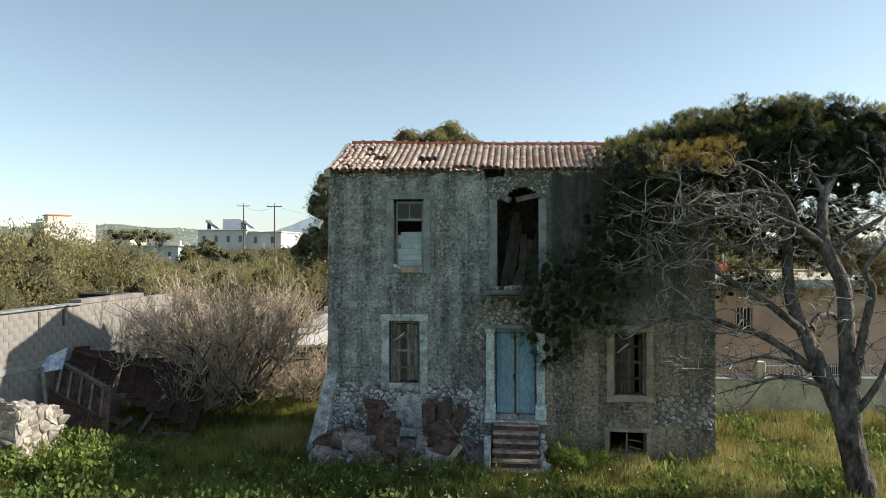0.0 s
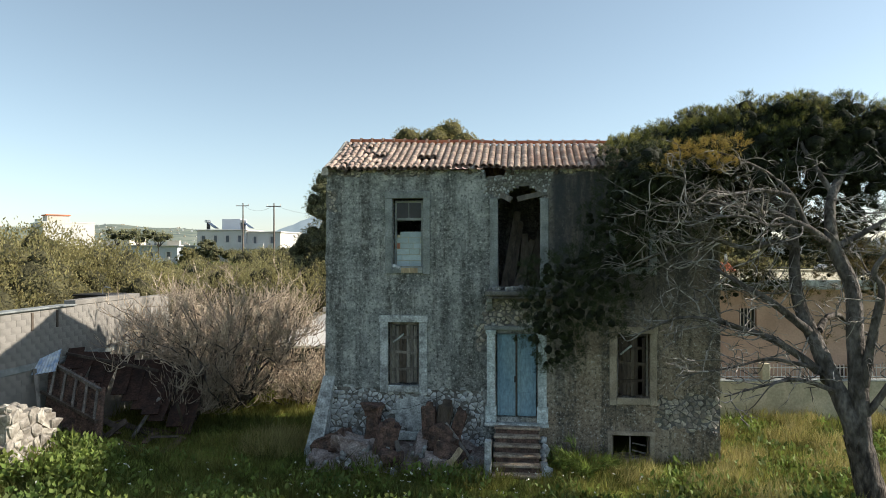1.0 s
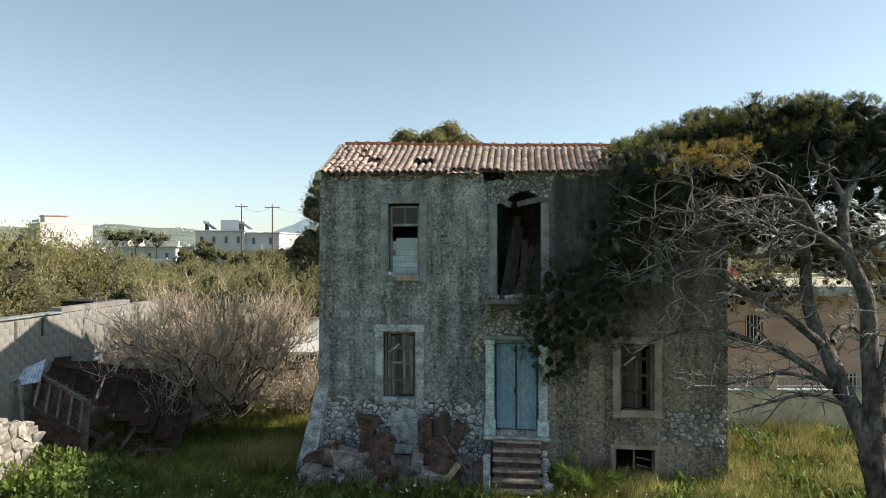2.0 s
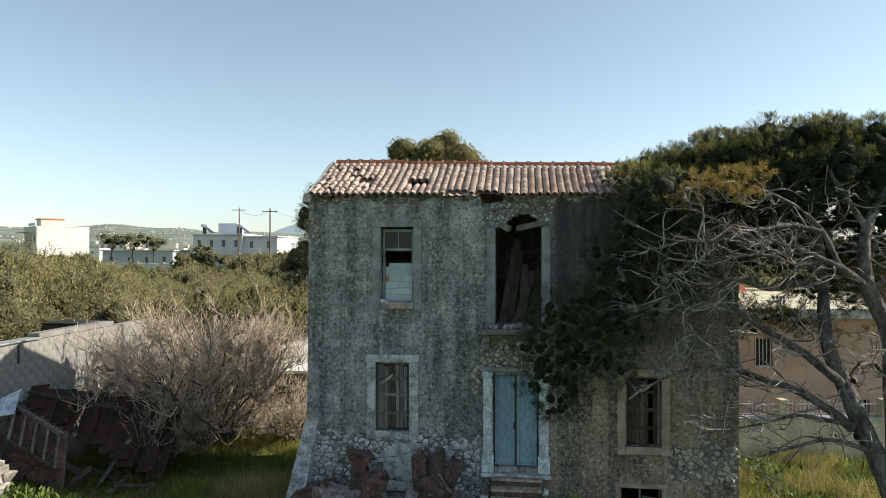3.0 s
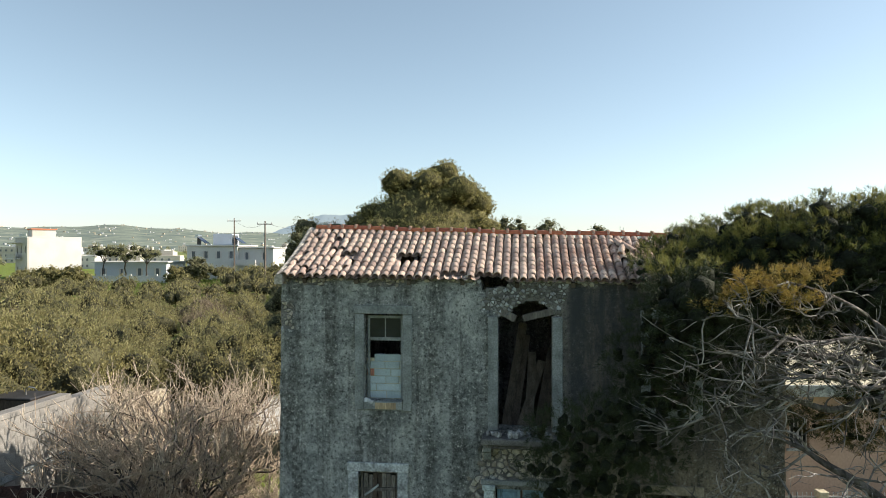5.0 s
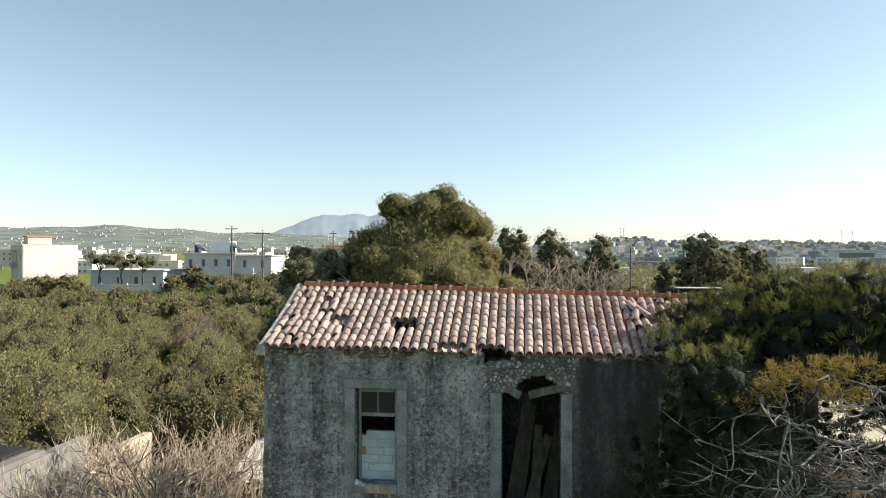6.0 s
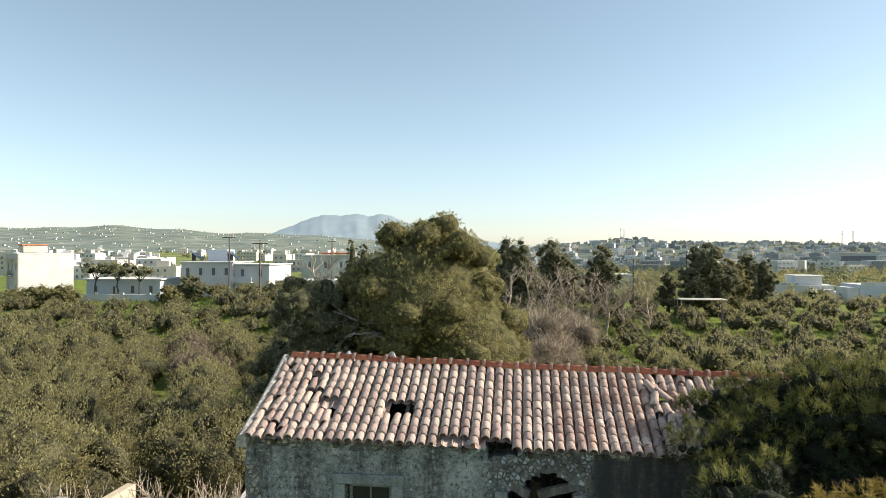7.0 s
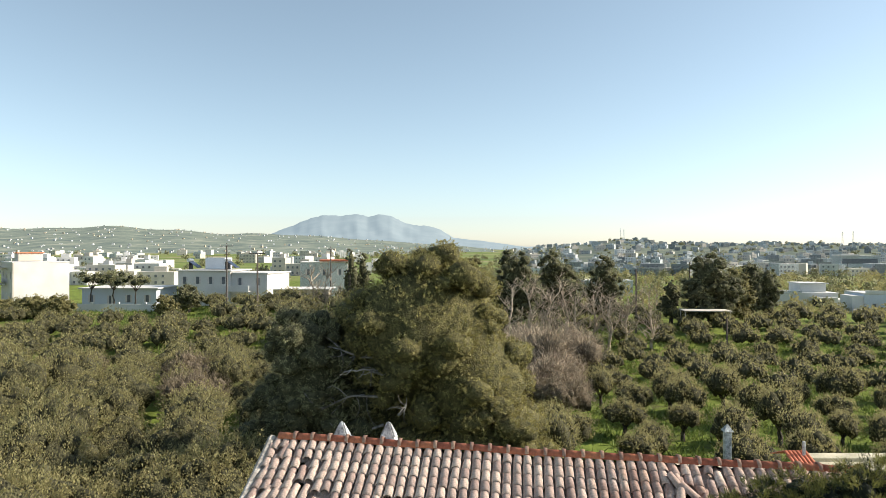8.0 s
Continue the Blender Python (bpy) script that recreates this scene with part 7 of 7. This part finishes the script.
# scattered far houses, joined
def town(name, count, s0, s1, d0, d1, fn, seed, mats, label, big=1.0, flat=False):
    g = random.Random(seed)
    lots = [([], []) for _ in mats]
    for _ in range(count):
        s = g.uniform(s0, s1)
        d = d0 + (d1 - d0) * g.random() ** 1.3
        x, y = afar(s, d)
        z = ground_z(x, y) if flat else fn(s, d)
        w, dp, h = g.uniform(8, 18) * big, g.uniform(8, 12) * big, g.choice((3.5, 6.5, 6.5, 9.5)) * big
        v, f = lots[g.randrange(len(mats) - (1 if mats[-1] is M_GLASS_FAR else 0))]
        a = g.uniform(-0.5, 0.5)
        m = Matrix.Translation((x, y, z)) @ Matrix.Rotation(a, 4, "Z")

        def add(x0, x1, y0, y1, z0, z1, lot):
            vv, ff = lot
            n = len(vv)
            vv += [m @ Vector(p) for p in ((x0, y0, z0), (x1, y0, z0), (x1, y1, z0), (x0, y1, z0), (x0, y0, z1), (x1, y0, z1), (x1, y1, z1), (x0, y1, z1))]
            ff += [(n, n + 1, n + 5, n + 4), (n + 1, n + 2, n + 6, n + 5), (n + 2, n + 3, n + 7, n + 6), (n + 3, n, n + 4, n + 7), (n + 4, n + 5, n + 6, n + 7)]

        add(-w / 2, w / 2, -dp / 2, dp / 2, -4, h, (v, f))
        if g.random() < 0.5:
            add(-w * 0.1, w * 0.25, -dp * 0.1, dp * 0.3, h, h + 2.4 * big, (v, f))
        if d < 900:
            for fl in range(int(h / 3 / big)):
                for k in range(int(w / 3.4 / big)):
                    cx = -w / 2 + (k + 0.6) * 3.2 * big
                    add(cx - 0.55 * big, cx + 0.55 * big, -dp / 2 - 0.12, -dp / 2 + 0.05, (fl * 3 + 0.9) * big, (fl * 3 + 2.1) * big, lots[-1])
    for k, ((v, f), m) in enumerate(zip(lots, mats)):
        if v:
            tagged(put(name, mesh_of(name, v, f, m), None, label, "stuff"), category="houses")


town("far_town", 650, -0.95, 0.08, 1200, 3000, hill_left, 1, (M_FARWHITE, M_FARWHITE, M_CREAM), "tiny white houses scattered over distant hills", 0.42)
town("mid_town", 70, -0.66, -0.10, 260, 950, None, 2, (M_WHITE, M_PALE, M_WHITE, M_GLASS_FAR), "cluster of white flat-roofed houses across fields", 0.72, True)
town("close_town", 46, -0.60, -0.40, 190, 420, None, 12, (M_WHITE, M_PALE, M_WHITE, M_GLASS_FAR), "huddle of low white houses beyond the fields", 0.6, True)
town("rise_town", 700, 0.10, 0.80, 300, 1450, hill_right, 3, (M_FARWHITE, M_PALE, M_TRIM_PALE, M_TRIM, M_GLASS_FAR), "crowded flat-roofed houses on the rise", 0.62)


# far trees, joined
def far_wood(name, count, s0, s1, d0, d1, fn, seed, mat, size, label, dens=4):
    g = random.Random(seed)
    parts = []
    base = []
    for k in range(3):
        pts, out = lobe_points([((0, 0, 2.2), (2.0, 2.0, 1.9)), ((0.9, 0.4, 1.4), (1.5, 1.4, 1.3)), ((-1.0, -0.3, 1.5), (1.4, 1.5, 1.4))], dens, seed + k, 0.7, -0.5)
        me = leaf_skin("clump", pts, out, 0.9, 0.3, mat, seed + k, 0.6)
        co = np.empty(len(me.vertices) * 3)
        me.vertices.foreach_get("co", co)
        base.append(co.reshape(-1, 3))
        bpy.data.meshes.remove(me)
    for _ in range(count):
        s, d = g.uniform(s0, s1), d0 + (d1 - d0) * g.random() ** 1.4
        x, y = afar(s, d)
        z = fn(s, d) if fn else ground_z(x, y)
        k = size * g.uniform(0.6, 1.4) * (0.7 + d / 900)
        parts.append(base[g.randrange(3)] * np.array([k, k, k * g.uniform(0.8, 1.5)]) + np.array([x, y, z - 0.3]))
    tagged(put(name, quads_mesh(name, parts, mat), None, label, "stuff"), category="trees")


far_wood("far_trees", 240, -0.72, 0.12, 185, 900, None, 41, M_CYPRESS, 0.7, "dark trees and hedges among distant fields")
far_wood("rise_trees", 420, 0.10, 0.75, 330, 1300, hill_right, 51, M_CYPRESS, 0.55, "dark trees among houses on the rise")
far_wood("middle_olives", 620, 0.02, 0.74, 108, 380, None, 63, M_OLIVE, 0.62, "silvery olives and scrub beyond the grove", 2)
far_wood("middle_trees", 170, 0.02, 0.70, 118, 330, None, 61, M_CYPRESS, 0.75, "band of trees beyond the olive grove")


# ---- nearer houses across the grove ----
def villa(label, side, depth, width, length, height, mat, turn=0.0, floors=2, windows=4, balcony=False, extras=True, base=None, side_mat=None, group="houses across the grove", lip=0.04):
    x, y = side if isinstance(side, tuple) else afar(side, depth)
    e = thing("house", label, "house", (x, y, ground_z(x, y) if base is None else base), group)
    e.rotation_euler = (0, 0, radians(7 + turn))
    fh = height / floors
    ww = width / max(windows, 1)
    holes = []
    for f in range(floors):
        for k in range(windows):
            c = -width / 2 + ww * (k + 0.5)
            if f == 0 and k == 1:
                holes.append((c - 0.5, c + 0.5, 0.02, 2.15))
            else:
                holes.append((c - 0.6, c + 0.6, f * fh + 0.95, f * fh + 2.25))
    holed_wall("wall", -width / 2, width / 2, -0.5, height, 0, 0.25, holes, mat, e)
    boxed("wall", (-width / 2, -width / 2 + 0.25, 0.253, length, -0.5, height), mat, e, 0)
    boxed("wall", (width / 2 - 0.25, width / 2, 0.253, length, -0.5, height), side_mat or mat, e, 0)
    boxed("wall", (-width / 2 + 0.253, width / 2 - 0.253, length - 0.25, length, -0.5, height), mat, e, 0)
    boxed("roof", (-width / 2 - lip, width / 2 + lip, -lip - 0.05, length + lip, height + 0.003, height + 0.22), M_WHITE, e, 0.03)
    for a, b, c, d in holes:
        win = boxed("window", (a, b, 0.14, 0.17, c, d), M_GLASS_FAR, e, 0)
        boxed("shutter", (a, a + 0.3, 0.02, 0.06, c, d), M_SHUTTER, win, 0)
        boxed("shutter", (b - 0.3, b, 0.02, 0.06, c, d), M_SHUTTER, win, 0)
    if balcony:
        boxed("balcony", (-width / 2 - 0.6, width / 2 * 0.2, -1.4, -0.353, fh - 0.15, fh), M_WHITE, e, 0.02)
        boxed("parapet", (-width / 2 - 0.6, width / 2 * 0.2, -1.4, -1.25, fh + 0.003, fh + 0.9), mat, e, 0.02)
    if extras:
        boxed("roof_room", (-1.5, 2.2, length * 0.4, length * 0.75, height + 0.303, height + 2.4), M_GREYBLUE, e, 0.03)
        for k in (-1, 1):
            turn_m = Matrix.Translation((k * 3.6, length * 0.45, height + 1.15)) @ Matrix.Rotation(radians(35), 4, "Y")
            boxed("solar_panel", (-1.0, 1.0, -1.0, 1.0, -0.04, 0.04), M_PANEL, e, 0, turn_m)
            bm = bmesh.new()
            bmesh.ops.create_cone(bm, segments=12, radius1=0.3, radius2=0.3, depth=1.7, cap_ends=True, matrix=Matrix.Translation((k * 3.6 - 1.0, length * 0.45, height + 1.95)) @ Matrix.Rotation(math.pi / 2, 4, "X"))
            part("water_tank", bm, M_METAL, e)
            boxed("stand", (k * 3.6 - 0.9, k * 3.6 - 0.82, length * 0.45 - 0.8, length * 0.45 + 0.8, height + 0.303, height + 1.6), M_DARKMETAL, e, 0)
    return e


beige = villa("beige two-storey house with balconies and a blank white side wall", (-91.6, 99.7), 0, 10.0, 9.0, 7.6, M_PALE, -47, 2, 3, True, False, side_mat=M_WHITE)
boxed("upper_balcony", (-5.4, 2.0, -1.4, -0.353, 6.6, 6.75), M_CREAM, beige, 0.02)
boxed("stair_tower", (-4.5, -1.0, 2.0, 6.0, 7.903, 9.3), M_PALE, beige, 0.03)
boxed("tower_roof", (-4.7, -0.8, 1.8, 6.2, 9.303, 9.5), M_RIDGE, beige, 0.02, None, "red tiled tower roof")
boxed("roof_rail", (-0.6, 4.9, -0.2, -0.1, 7.903, 8.4), M_WHITE, beige, 0.02)
villa("low grey-blue house with white trim and a terrace", (-68.6, 98.0), 0, 13.0, 9, 3.3, M_GREYBLUE, 0, 1, 4, False, False, base=3.7, lip=0.5)
villa("white two-storey house with solar heaters on the roof", (-55.0, 102.0), 0, 9.5, 10, 6.4, M_WHITE, -4, 2, 4, False, True, base=3.6, lip=0.3)
villa("white two-storey wing beside a taller house", (-46.9, 102.6), 0, 7.0, 9, 6.0, M_WHITE, -12, 2, 2, True, False, base=3.6, lip=0.3)
villa("long low house with a flat white roof", (-39.0, 106.0), 0, 10.0, 6, 2.9, M_CREAM, 0, 1, 4, False, False, base=3.7, lip=0.8)
redtop = villa("grey house under a red tiled roof edge", -0.175, 145, 10.0, 9, 7.2, M_TRIM_PALE, 8, 2, 3, False, False)
boxed("tiled_edge", (-1.0, 5.6, -0.8, 4.0, 7.503, 7.9), M_RIDGE, redtop, 0.05, None, "red tiled roof edge")
white = villa("white flat-roofed villa with a roof terrace and upper room", (57.6, 129.6), 0, 11.4, 9, 3.7, M_WHITE, -7, 1, 4, False, False, base=1.45, lip=0.12)
boxed("terrace_rail", (-5.7, -1.1, -0.15, -0.05, 3.923, 4.35), M_TRIM_PALE, white, 0.02)
boxed("upper_room", (-1.0, 3.9, 1.2, 7.0, 3.923, 5.6), M_WHITE, white, 0.02)
boxed("upper_roof", (-1.2, 4.3, 0.9, 7.2, 5.603, 5.8), M_WHITE, white, 0.02)
boxed("porch", (0.4, 4.9, -1.6, -0.18, 2.85, 3.1), M_WHITE, white, 0.02)
boxed("porch_glass", (0.7, 4.6, -0.06, -0.003, 0.3, 2.6), M_GLASS_DARK, white, 0)
boxed("stair_parapet", (5.72, 7.6, 0.4, 6.0, -0.5, 2.6), M_WHITE, white, 0.02)
pale = villa("pale blue-grey modern house among olives", (65.2, 116.4), 0, 6.4, 8, 3.9, M_GREYBLUE, -8, 1, 2, False, False, base=2.0)
boxed("stair_tower", (-5.2, -3.25, 0.3, 5.0, -0.5, 3.6), M_WHITE, pale, 0.02)
boxed("entrance_wall", (-5.6, -3.3, -2.0, -0.6, -0.5, 1.3), M_WHITE, pale, 0.02)
boxed("roof_rail", (-3.1, 3.1, -0.1, 0.0, 4.123, 4.6), M_WHITE, pale, 0.02)
modern = villa("modern glass-fronted house high on the rise", 0.62, 330, 18.0, 10, 4.6, M_TRIM_PALE, -8, 1, 8, False, False, base=6.5)
boxed("glass_front", (-8.0, 8.0, -0.1, -0.003, 1.0, 3.4), M_GLASS_FAR, modern, 0)
boxed("roof_wing", (-9.6, -1.0, -1.2, 8.0, 4.823, 5.5), M_WHITE, modern, 0.03)
villa("long pale house beyond the bare trees", 0.245, 165, 12.0, 8, 3.4, M_TRIM_PALE, 0, 1, 5, False, False)

# low white wall along the field
x, y = -69.0, 92.6
lw = tagged(boxed("wall_field", (-18.0, 10.0, -0.12, 0.12, -0.8, 1.05), M_WHITE, None, 0.02, None, "long low white field wall", "structure"), category="wall")
for k in range(6):
    boxed("pier", (-15.0 + 4.6 * k, -14.6 + 4.6 * k, -0.16, 0.16, 1.053, 1.35), M_WHITE, lw, 0.02)
lw.matrix_world = pose(x, y, 3.75, 0, 0, 4)


# ---- utility poles and wires ----
def utility_pole(side, depth, height, label, arm=1.6, lamp=False):
    x, y = afar(side, depth)
    e = thing("utility_pole", label, "pole", (x, y, ground_z(x, y)), "utility poles")
    e.rotation_euler = (0, 0, radians(7))
    t = Tubes()
    t.add([(0, 0, -0.5), (0.02, 0, height * 0.5), (0, 0, height)], 0.15, 0.10, 9)
    put("post", t.mesh("post", M_POLE), e)
    if arm:
        boxed("crossarm", (-arm / 2, arm / 2, -0.16, -0.102, height - 0.55, height - 0.42), M_POLE, e, 0.01)
        for k in (-1, 0, 1):
            bm = bmesh.new()
            bmesh.ops.create_cone(bm, segments=8, radius1=0.07, radius2=0.04, depth=0.25, cap_ends=True, matrix=Matrix.Translation((k * arm * 0.45, -0.13, height - 0.29)))
            part("insulator", bm, M_SHUTTER, e)
    if lamp:
        boxed("lamp_head", (-0.9, 0.0, -0.12, 0.12, height - 0.1, height + 0.02), M_METAL, e, 0.03)
    return Vector((x, y, ground_z(x, y) + height - 0.3))


tops = [utility_pole(-0.318, 118, 11.1, "dark wooden utility pole with a crossarm", 2.4), utility_pole(-0.272, 101, 11.1, "dark wooden utility pole near white houses", 2.4),
        utility_pole(-0.165, 128, 10.6, "slender wooden utility pole by a grey house", 1.4), utility_pole(0.284, 95, 9.0, "plain wooden pole in the olive grove", 0),
        utility_pole(0.363, 104, 9.5, "wooden pole with a street lamp head", 0, True), utility_pole(0.416, 84, 4.5, "short pale post beside a carport", 0)]


def wire(name, a, b, sag, r=0.018):
    a, b = Vector(a), Vector(b)
    t = Tubes()
    t.add([a.lerp(b, i / 14) - Vector((0, 0, sag * 4 * (i / 14) * (1 - i / 14))) for i in range(15)], r, r, 4)
    tagged(put(name, t.mesh(name, M_DARKMETAL), None, "thin sagging overhead wire"), category="wire")


wire("wire", tops[0], tops[1], 1.0)
wire("wire", tops[1], tops[2], 1.0)
wire("wire", tops[3], tops[4], 0.6)
wire("wire", tops[4], (90, 70, 6.0), 1.5)
wire("wire", (-32, 12.0, 3.9), (0.5, 15.5, 4.4), 0.5, 0.014)

# carport beside the grove
x, y = afar(0.385, 96)
cp = thing("carport", "small white flat-roofed carport on posts", "carport", (x, y, ground_z(x, y)))
boxed("roof", (-3.2, 3.2, -1.6, 1.6, 3.1, 3.22), M_PALE, cp, 0.02)
for a in (-3.0, 3.0):
    for b in (-1.4, 1.4):
        boxed("post", (a - 0.05, a + 0.05, b - 0.05, b + 0.05, -0.3, 3.097), M_PALE, cp, 0.01)


# ---- conifers and bare poplars at the far edge of the grove ----
def conifer(side, depth, height, width, mat, seed, label):
    x, y = afar(side, depth)
    k = height / 10
    round_pine((x, y, ground_z(x, y)), label, [((0, 0, height * 0.72), (width * 0.34, width * 0.34, height * 0.27)), ((width * 0.2, 0, height * 0.5), (width * 0.36, width * 0.3, height * 0.24)), ((-width * 0.22, 0.2, height * 0.45), (width * 0.32, width * 0.3, height * 0.22)), ((0, 0, height * 0.25), (width * 0.4, width * 0.3, height * 0.2))],
               height * 0.75, mat, seed, 8, 6, 0.34, 0.24, 0.045, 9)


for sd, dp, h, w, mat in ((0.105, 92, 12.5, 7, M_CYPRESS), (0.165, 96, 11.5, 7, M_CYPRESS), (0.235, 100, 10.5, 6, M_CYPRESS), (0.335, 104, 7.0, 3, M_CYPRESS), (0.392, 100, 11.2, 8, M_CYPRESS), (0.425, 102, 8.6, 6, M_OLIVE), (0.452, 104, 10.0, 4.5, M_CYPRESS), (0.478, 104, 9.0, 4.0, M_CYPRESS),
                           (-0.135, 110, 11.0, 2.6, M_CYPRESS), (-0.118, 112, 10.0, 2.8, M_CYPRESS), (0.045, 108, 9.0, 5, M_NEEDLE_OLD),
                          (-0.375, 112, 4.5, 5, M_CYPRESS), (-0.60, 108, 3.4, 6, M_OLIVE), (-0.635, 108, 3.2, 6, M_OLIVE), (-0.565, 108, 3.6, 5, M_OLIVE), (-0.408, 108, 3.6, 4, M_OLIVE)):
    conifer(sd, dp, h, w, mat, int(900 + sd * 1000), "dark conifer beyond the olive grove" if mat is M_CYPRESS else "green-brown tree beyond the olive grove")


def umbrella_pine(x, y, height, width, seed, lean):
    """A bare stem forking into a flat open crown."""
    g = random.Random(seed)
    e = thing("umbrella_pine", "slender dark umbrella pine in front of a low house", "tree", (x, y, ground_z(x, y)), "umbrella pines")
    t = Tubes()
    fork = Vector((lean * 0.5, 0, height * 0.5))
    t.add(bent((0, 0, -0.3), fork, 4, 0.05, rs=g), 0.16, 0.1, 6)
    lobes = []
    for k in range(9):
        a = 2 * math.pi * k / 9 + g.uniform(-0.3, 0.3)
        r = width * 0.5 * g.uniform(0.3, 0.8)
        c = Vector((lean + r * math.cos(a), r * math.sin(a), height * g.uniform(0.68, 0.92)))
        t.add(bent(fork, c, 4, 0.1, rs=g), 0.07, 0.02, 4)
        q = width * g.uniform(0.15, 0.22)
        lobes.append((tuple(c), (q, q, q * 0.7)))
    put("trunk", t.mesh("trunk", M_BARK), e)
    put("crown", plumes("crown", lobes, 16, 6, 0.35, 0.3, 0.05, M_CYPRESS, seed, -0.8), e)
    put("inner_crown", cores("inner_crown", lobes, 0.75, M_NEAR_CORE, seed, 1), e)


for x, y, h, w, ln in ((-71.6, 94.6, 6.6, 4.6, 0.3), (-67.4, 94.8, 6.4, 4.8, -0.3), (-64.0, 95.2, 5.9, 4.4, 0.4)):
    umbrella_pine(x, y, h, w, int(-x), ln)


def poplar(side, depth, height, seed):
    g = random.Random(seed)
    x, y = afar(side, depth)
    e = thing("bare_tree", "leafless pale-barked tree at the edge of the grove", "tree", (x, y, ground_z(x, y)), "bare trees")
    t, f = Tubes(), Tubes()
    main = bent((0, 0, -0.3), (g.uniform(-0.6, 0.6), 0, height), 6, 0.06, rs=g)
    t.add(main, 0.22, 0.05, 6)
    for _ in range(16):
        j = g.randrange(1, 6)
        tip = main[j] + Vector((g.gauss(0, 1.3), g.gauss(0, 1.3), g.uniform(0.8, 2.8)))
        b = bent(main[j], tip, 4, 0.12, rs=g)
        t.add(b, 0.08, 0.025, 4)
        for _ in range(9):
            k = g.randrange(1, 5)
            f.add(bent(b[k], b[k] + Vector((g.gauss(0, 0.6), g.gauss(0, 0.6), g.uniform(0.3, 1.3))), 2, 0.1, rs=g), 0.03, 0.012, 3)
    put("trunk", t.mesh("trunk", M_TWIG), e, "pale bare trunk and limbs")
    put("twig_mass", f.mesh("twig_mass", M_TWIG), e, "", "stuff")


for k, (sd, dp, h) in enumerate(((0.10, 84, 8.5), (0.125, 85, 8.0), (0.15, 84, 7.5), (0.18, 86, 7.5), (0.20, 85, 7.0), (0.225, 86, 7.0), (0.245, 85, 6.5), (0.27, 86, 6.5), (0.305, 86, 6.0), (-0.185, 112, 7.0), (-0.17, 110, 6.5))):
    poplar(sd, dp, h, 300 + k)


# ---- lattice masts on the skyline ----
def lattice_mast(side, depth, height, fn):
    x, y = afar(side, depth)
    e = thing("lattice_mast", "thin grey lattice mast on the skyline", "mast", (x, y, fn(side, depth)), "skyline masts")
    t = Tubes()
    w = height * 0.05
    for sx in (-1, 1):
        t.add([(sx * w, 0, -2), (sx * w * 0.35, 0, height)], 0.22, 0.16, 4)
    for k in range(8):
        z0, z1 = height * k / 8, height * (k + 1) / 8
        a, b = w * (1 - 0.65 * k / 8), w * (1 - 0.65 * (k + 1) / 8)
        t.add([(-a, 0, z0), (b, 0, z1)], 0.12, 0.12, 3)
        t.add([(a, 0, z0), (-b, 0, z1)], 0.12, 0.12, 3)
    put("frame", t.mesh("frame", M_METAL), e)
    boxed("crossbar", (-w * 1.6, w * 1.6, -0.2, 0.2, height * 0.85, height * 0.87), M_METAL, e, 0)


for sd, dp, h in ((0.596, 900, 26), (0.612, 900, 26), (0.265, 1300, 24), (0.27, 1300, 22)):
    lattice_mast(sd, dp, h, hill_right)


# ---- leafless brown bushes in front of the bare trees ----
BROWN_KINDS = []
for k in range(2):
    gb = random.Random(70 + k)
    lobes = [((gb.uniform(-1.2, 1.2), gb.uniform(-1.2, 1.2), gb.uniform(1.2, 2.2)), (1.2, 1.2, 1.3)) for _ in range(8)]
    pts, out = lobe_points(lobes, 105, 70 + k, 0.5, -0.3)
    t = Tubes()
    for _ in range(14):
        t.add(bent((gb.uniform(-0.3, 0.3), gb.uniform(-0.3, 0.3), -0.2), (gb.uniform(-1.8, 1.8), gb.uniform(-1.5, 1.5), gb.uniform(1.8, 3.2)), 4, 0.1, rs=gb), 0.05, 0.02, 4)
    BROWN_KINDS.append((t.mesh("stems", M_BROWN_BUSH), sprigs("twig_crown", pts, out, 0.38, 0.016, M_BROWN_BUSH, 70 + k, 0.5, 0.6), cores("inner_crown", lobes, 0.8, M_SCRUB_CORE, 70 + k, 1)))
gb = random.Random(77)
for sd, dp, size in ((0.125, 60, 1.4), (0.14, 66, 1.7), (0.165, 62, 1.3), (0.16, 73, 1.6), (0.195, 72, 1.5), (0.125, 75, 1.6), (0.18, 58, 1.0)):
    x, y = afar(sd, dp)
    stems, crown, inner = BROWN_KINDS[gb.randrange(2)]
    e = thing("brown_bush", "large leafless grey-brown bush at the grove's edge", "bush", (x, y, ground_z(x, y)), "brown bushes")
    e.rotation_euler = (0, 0, gb.uniform(0, 6.28))
    e.scale = (size, size, size * gb.uniform(0.85, 1.15))
    put("stem_cluster", stems, e)
    put("crown", crown, e)
    put("inner_crown", inner, e)
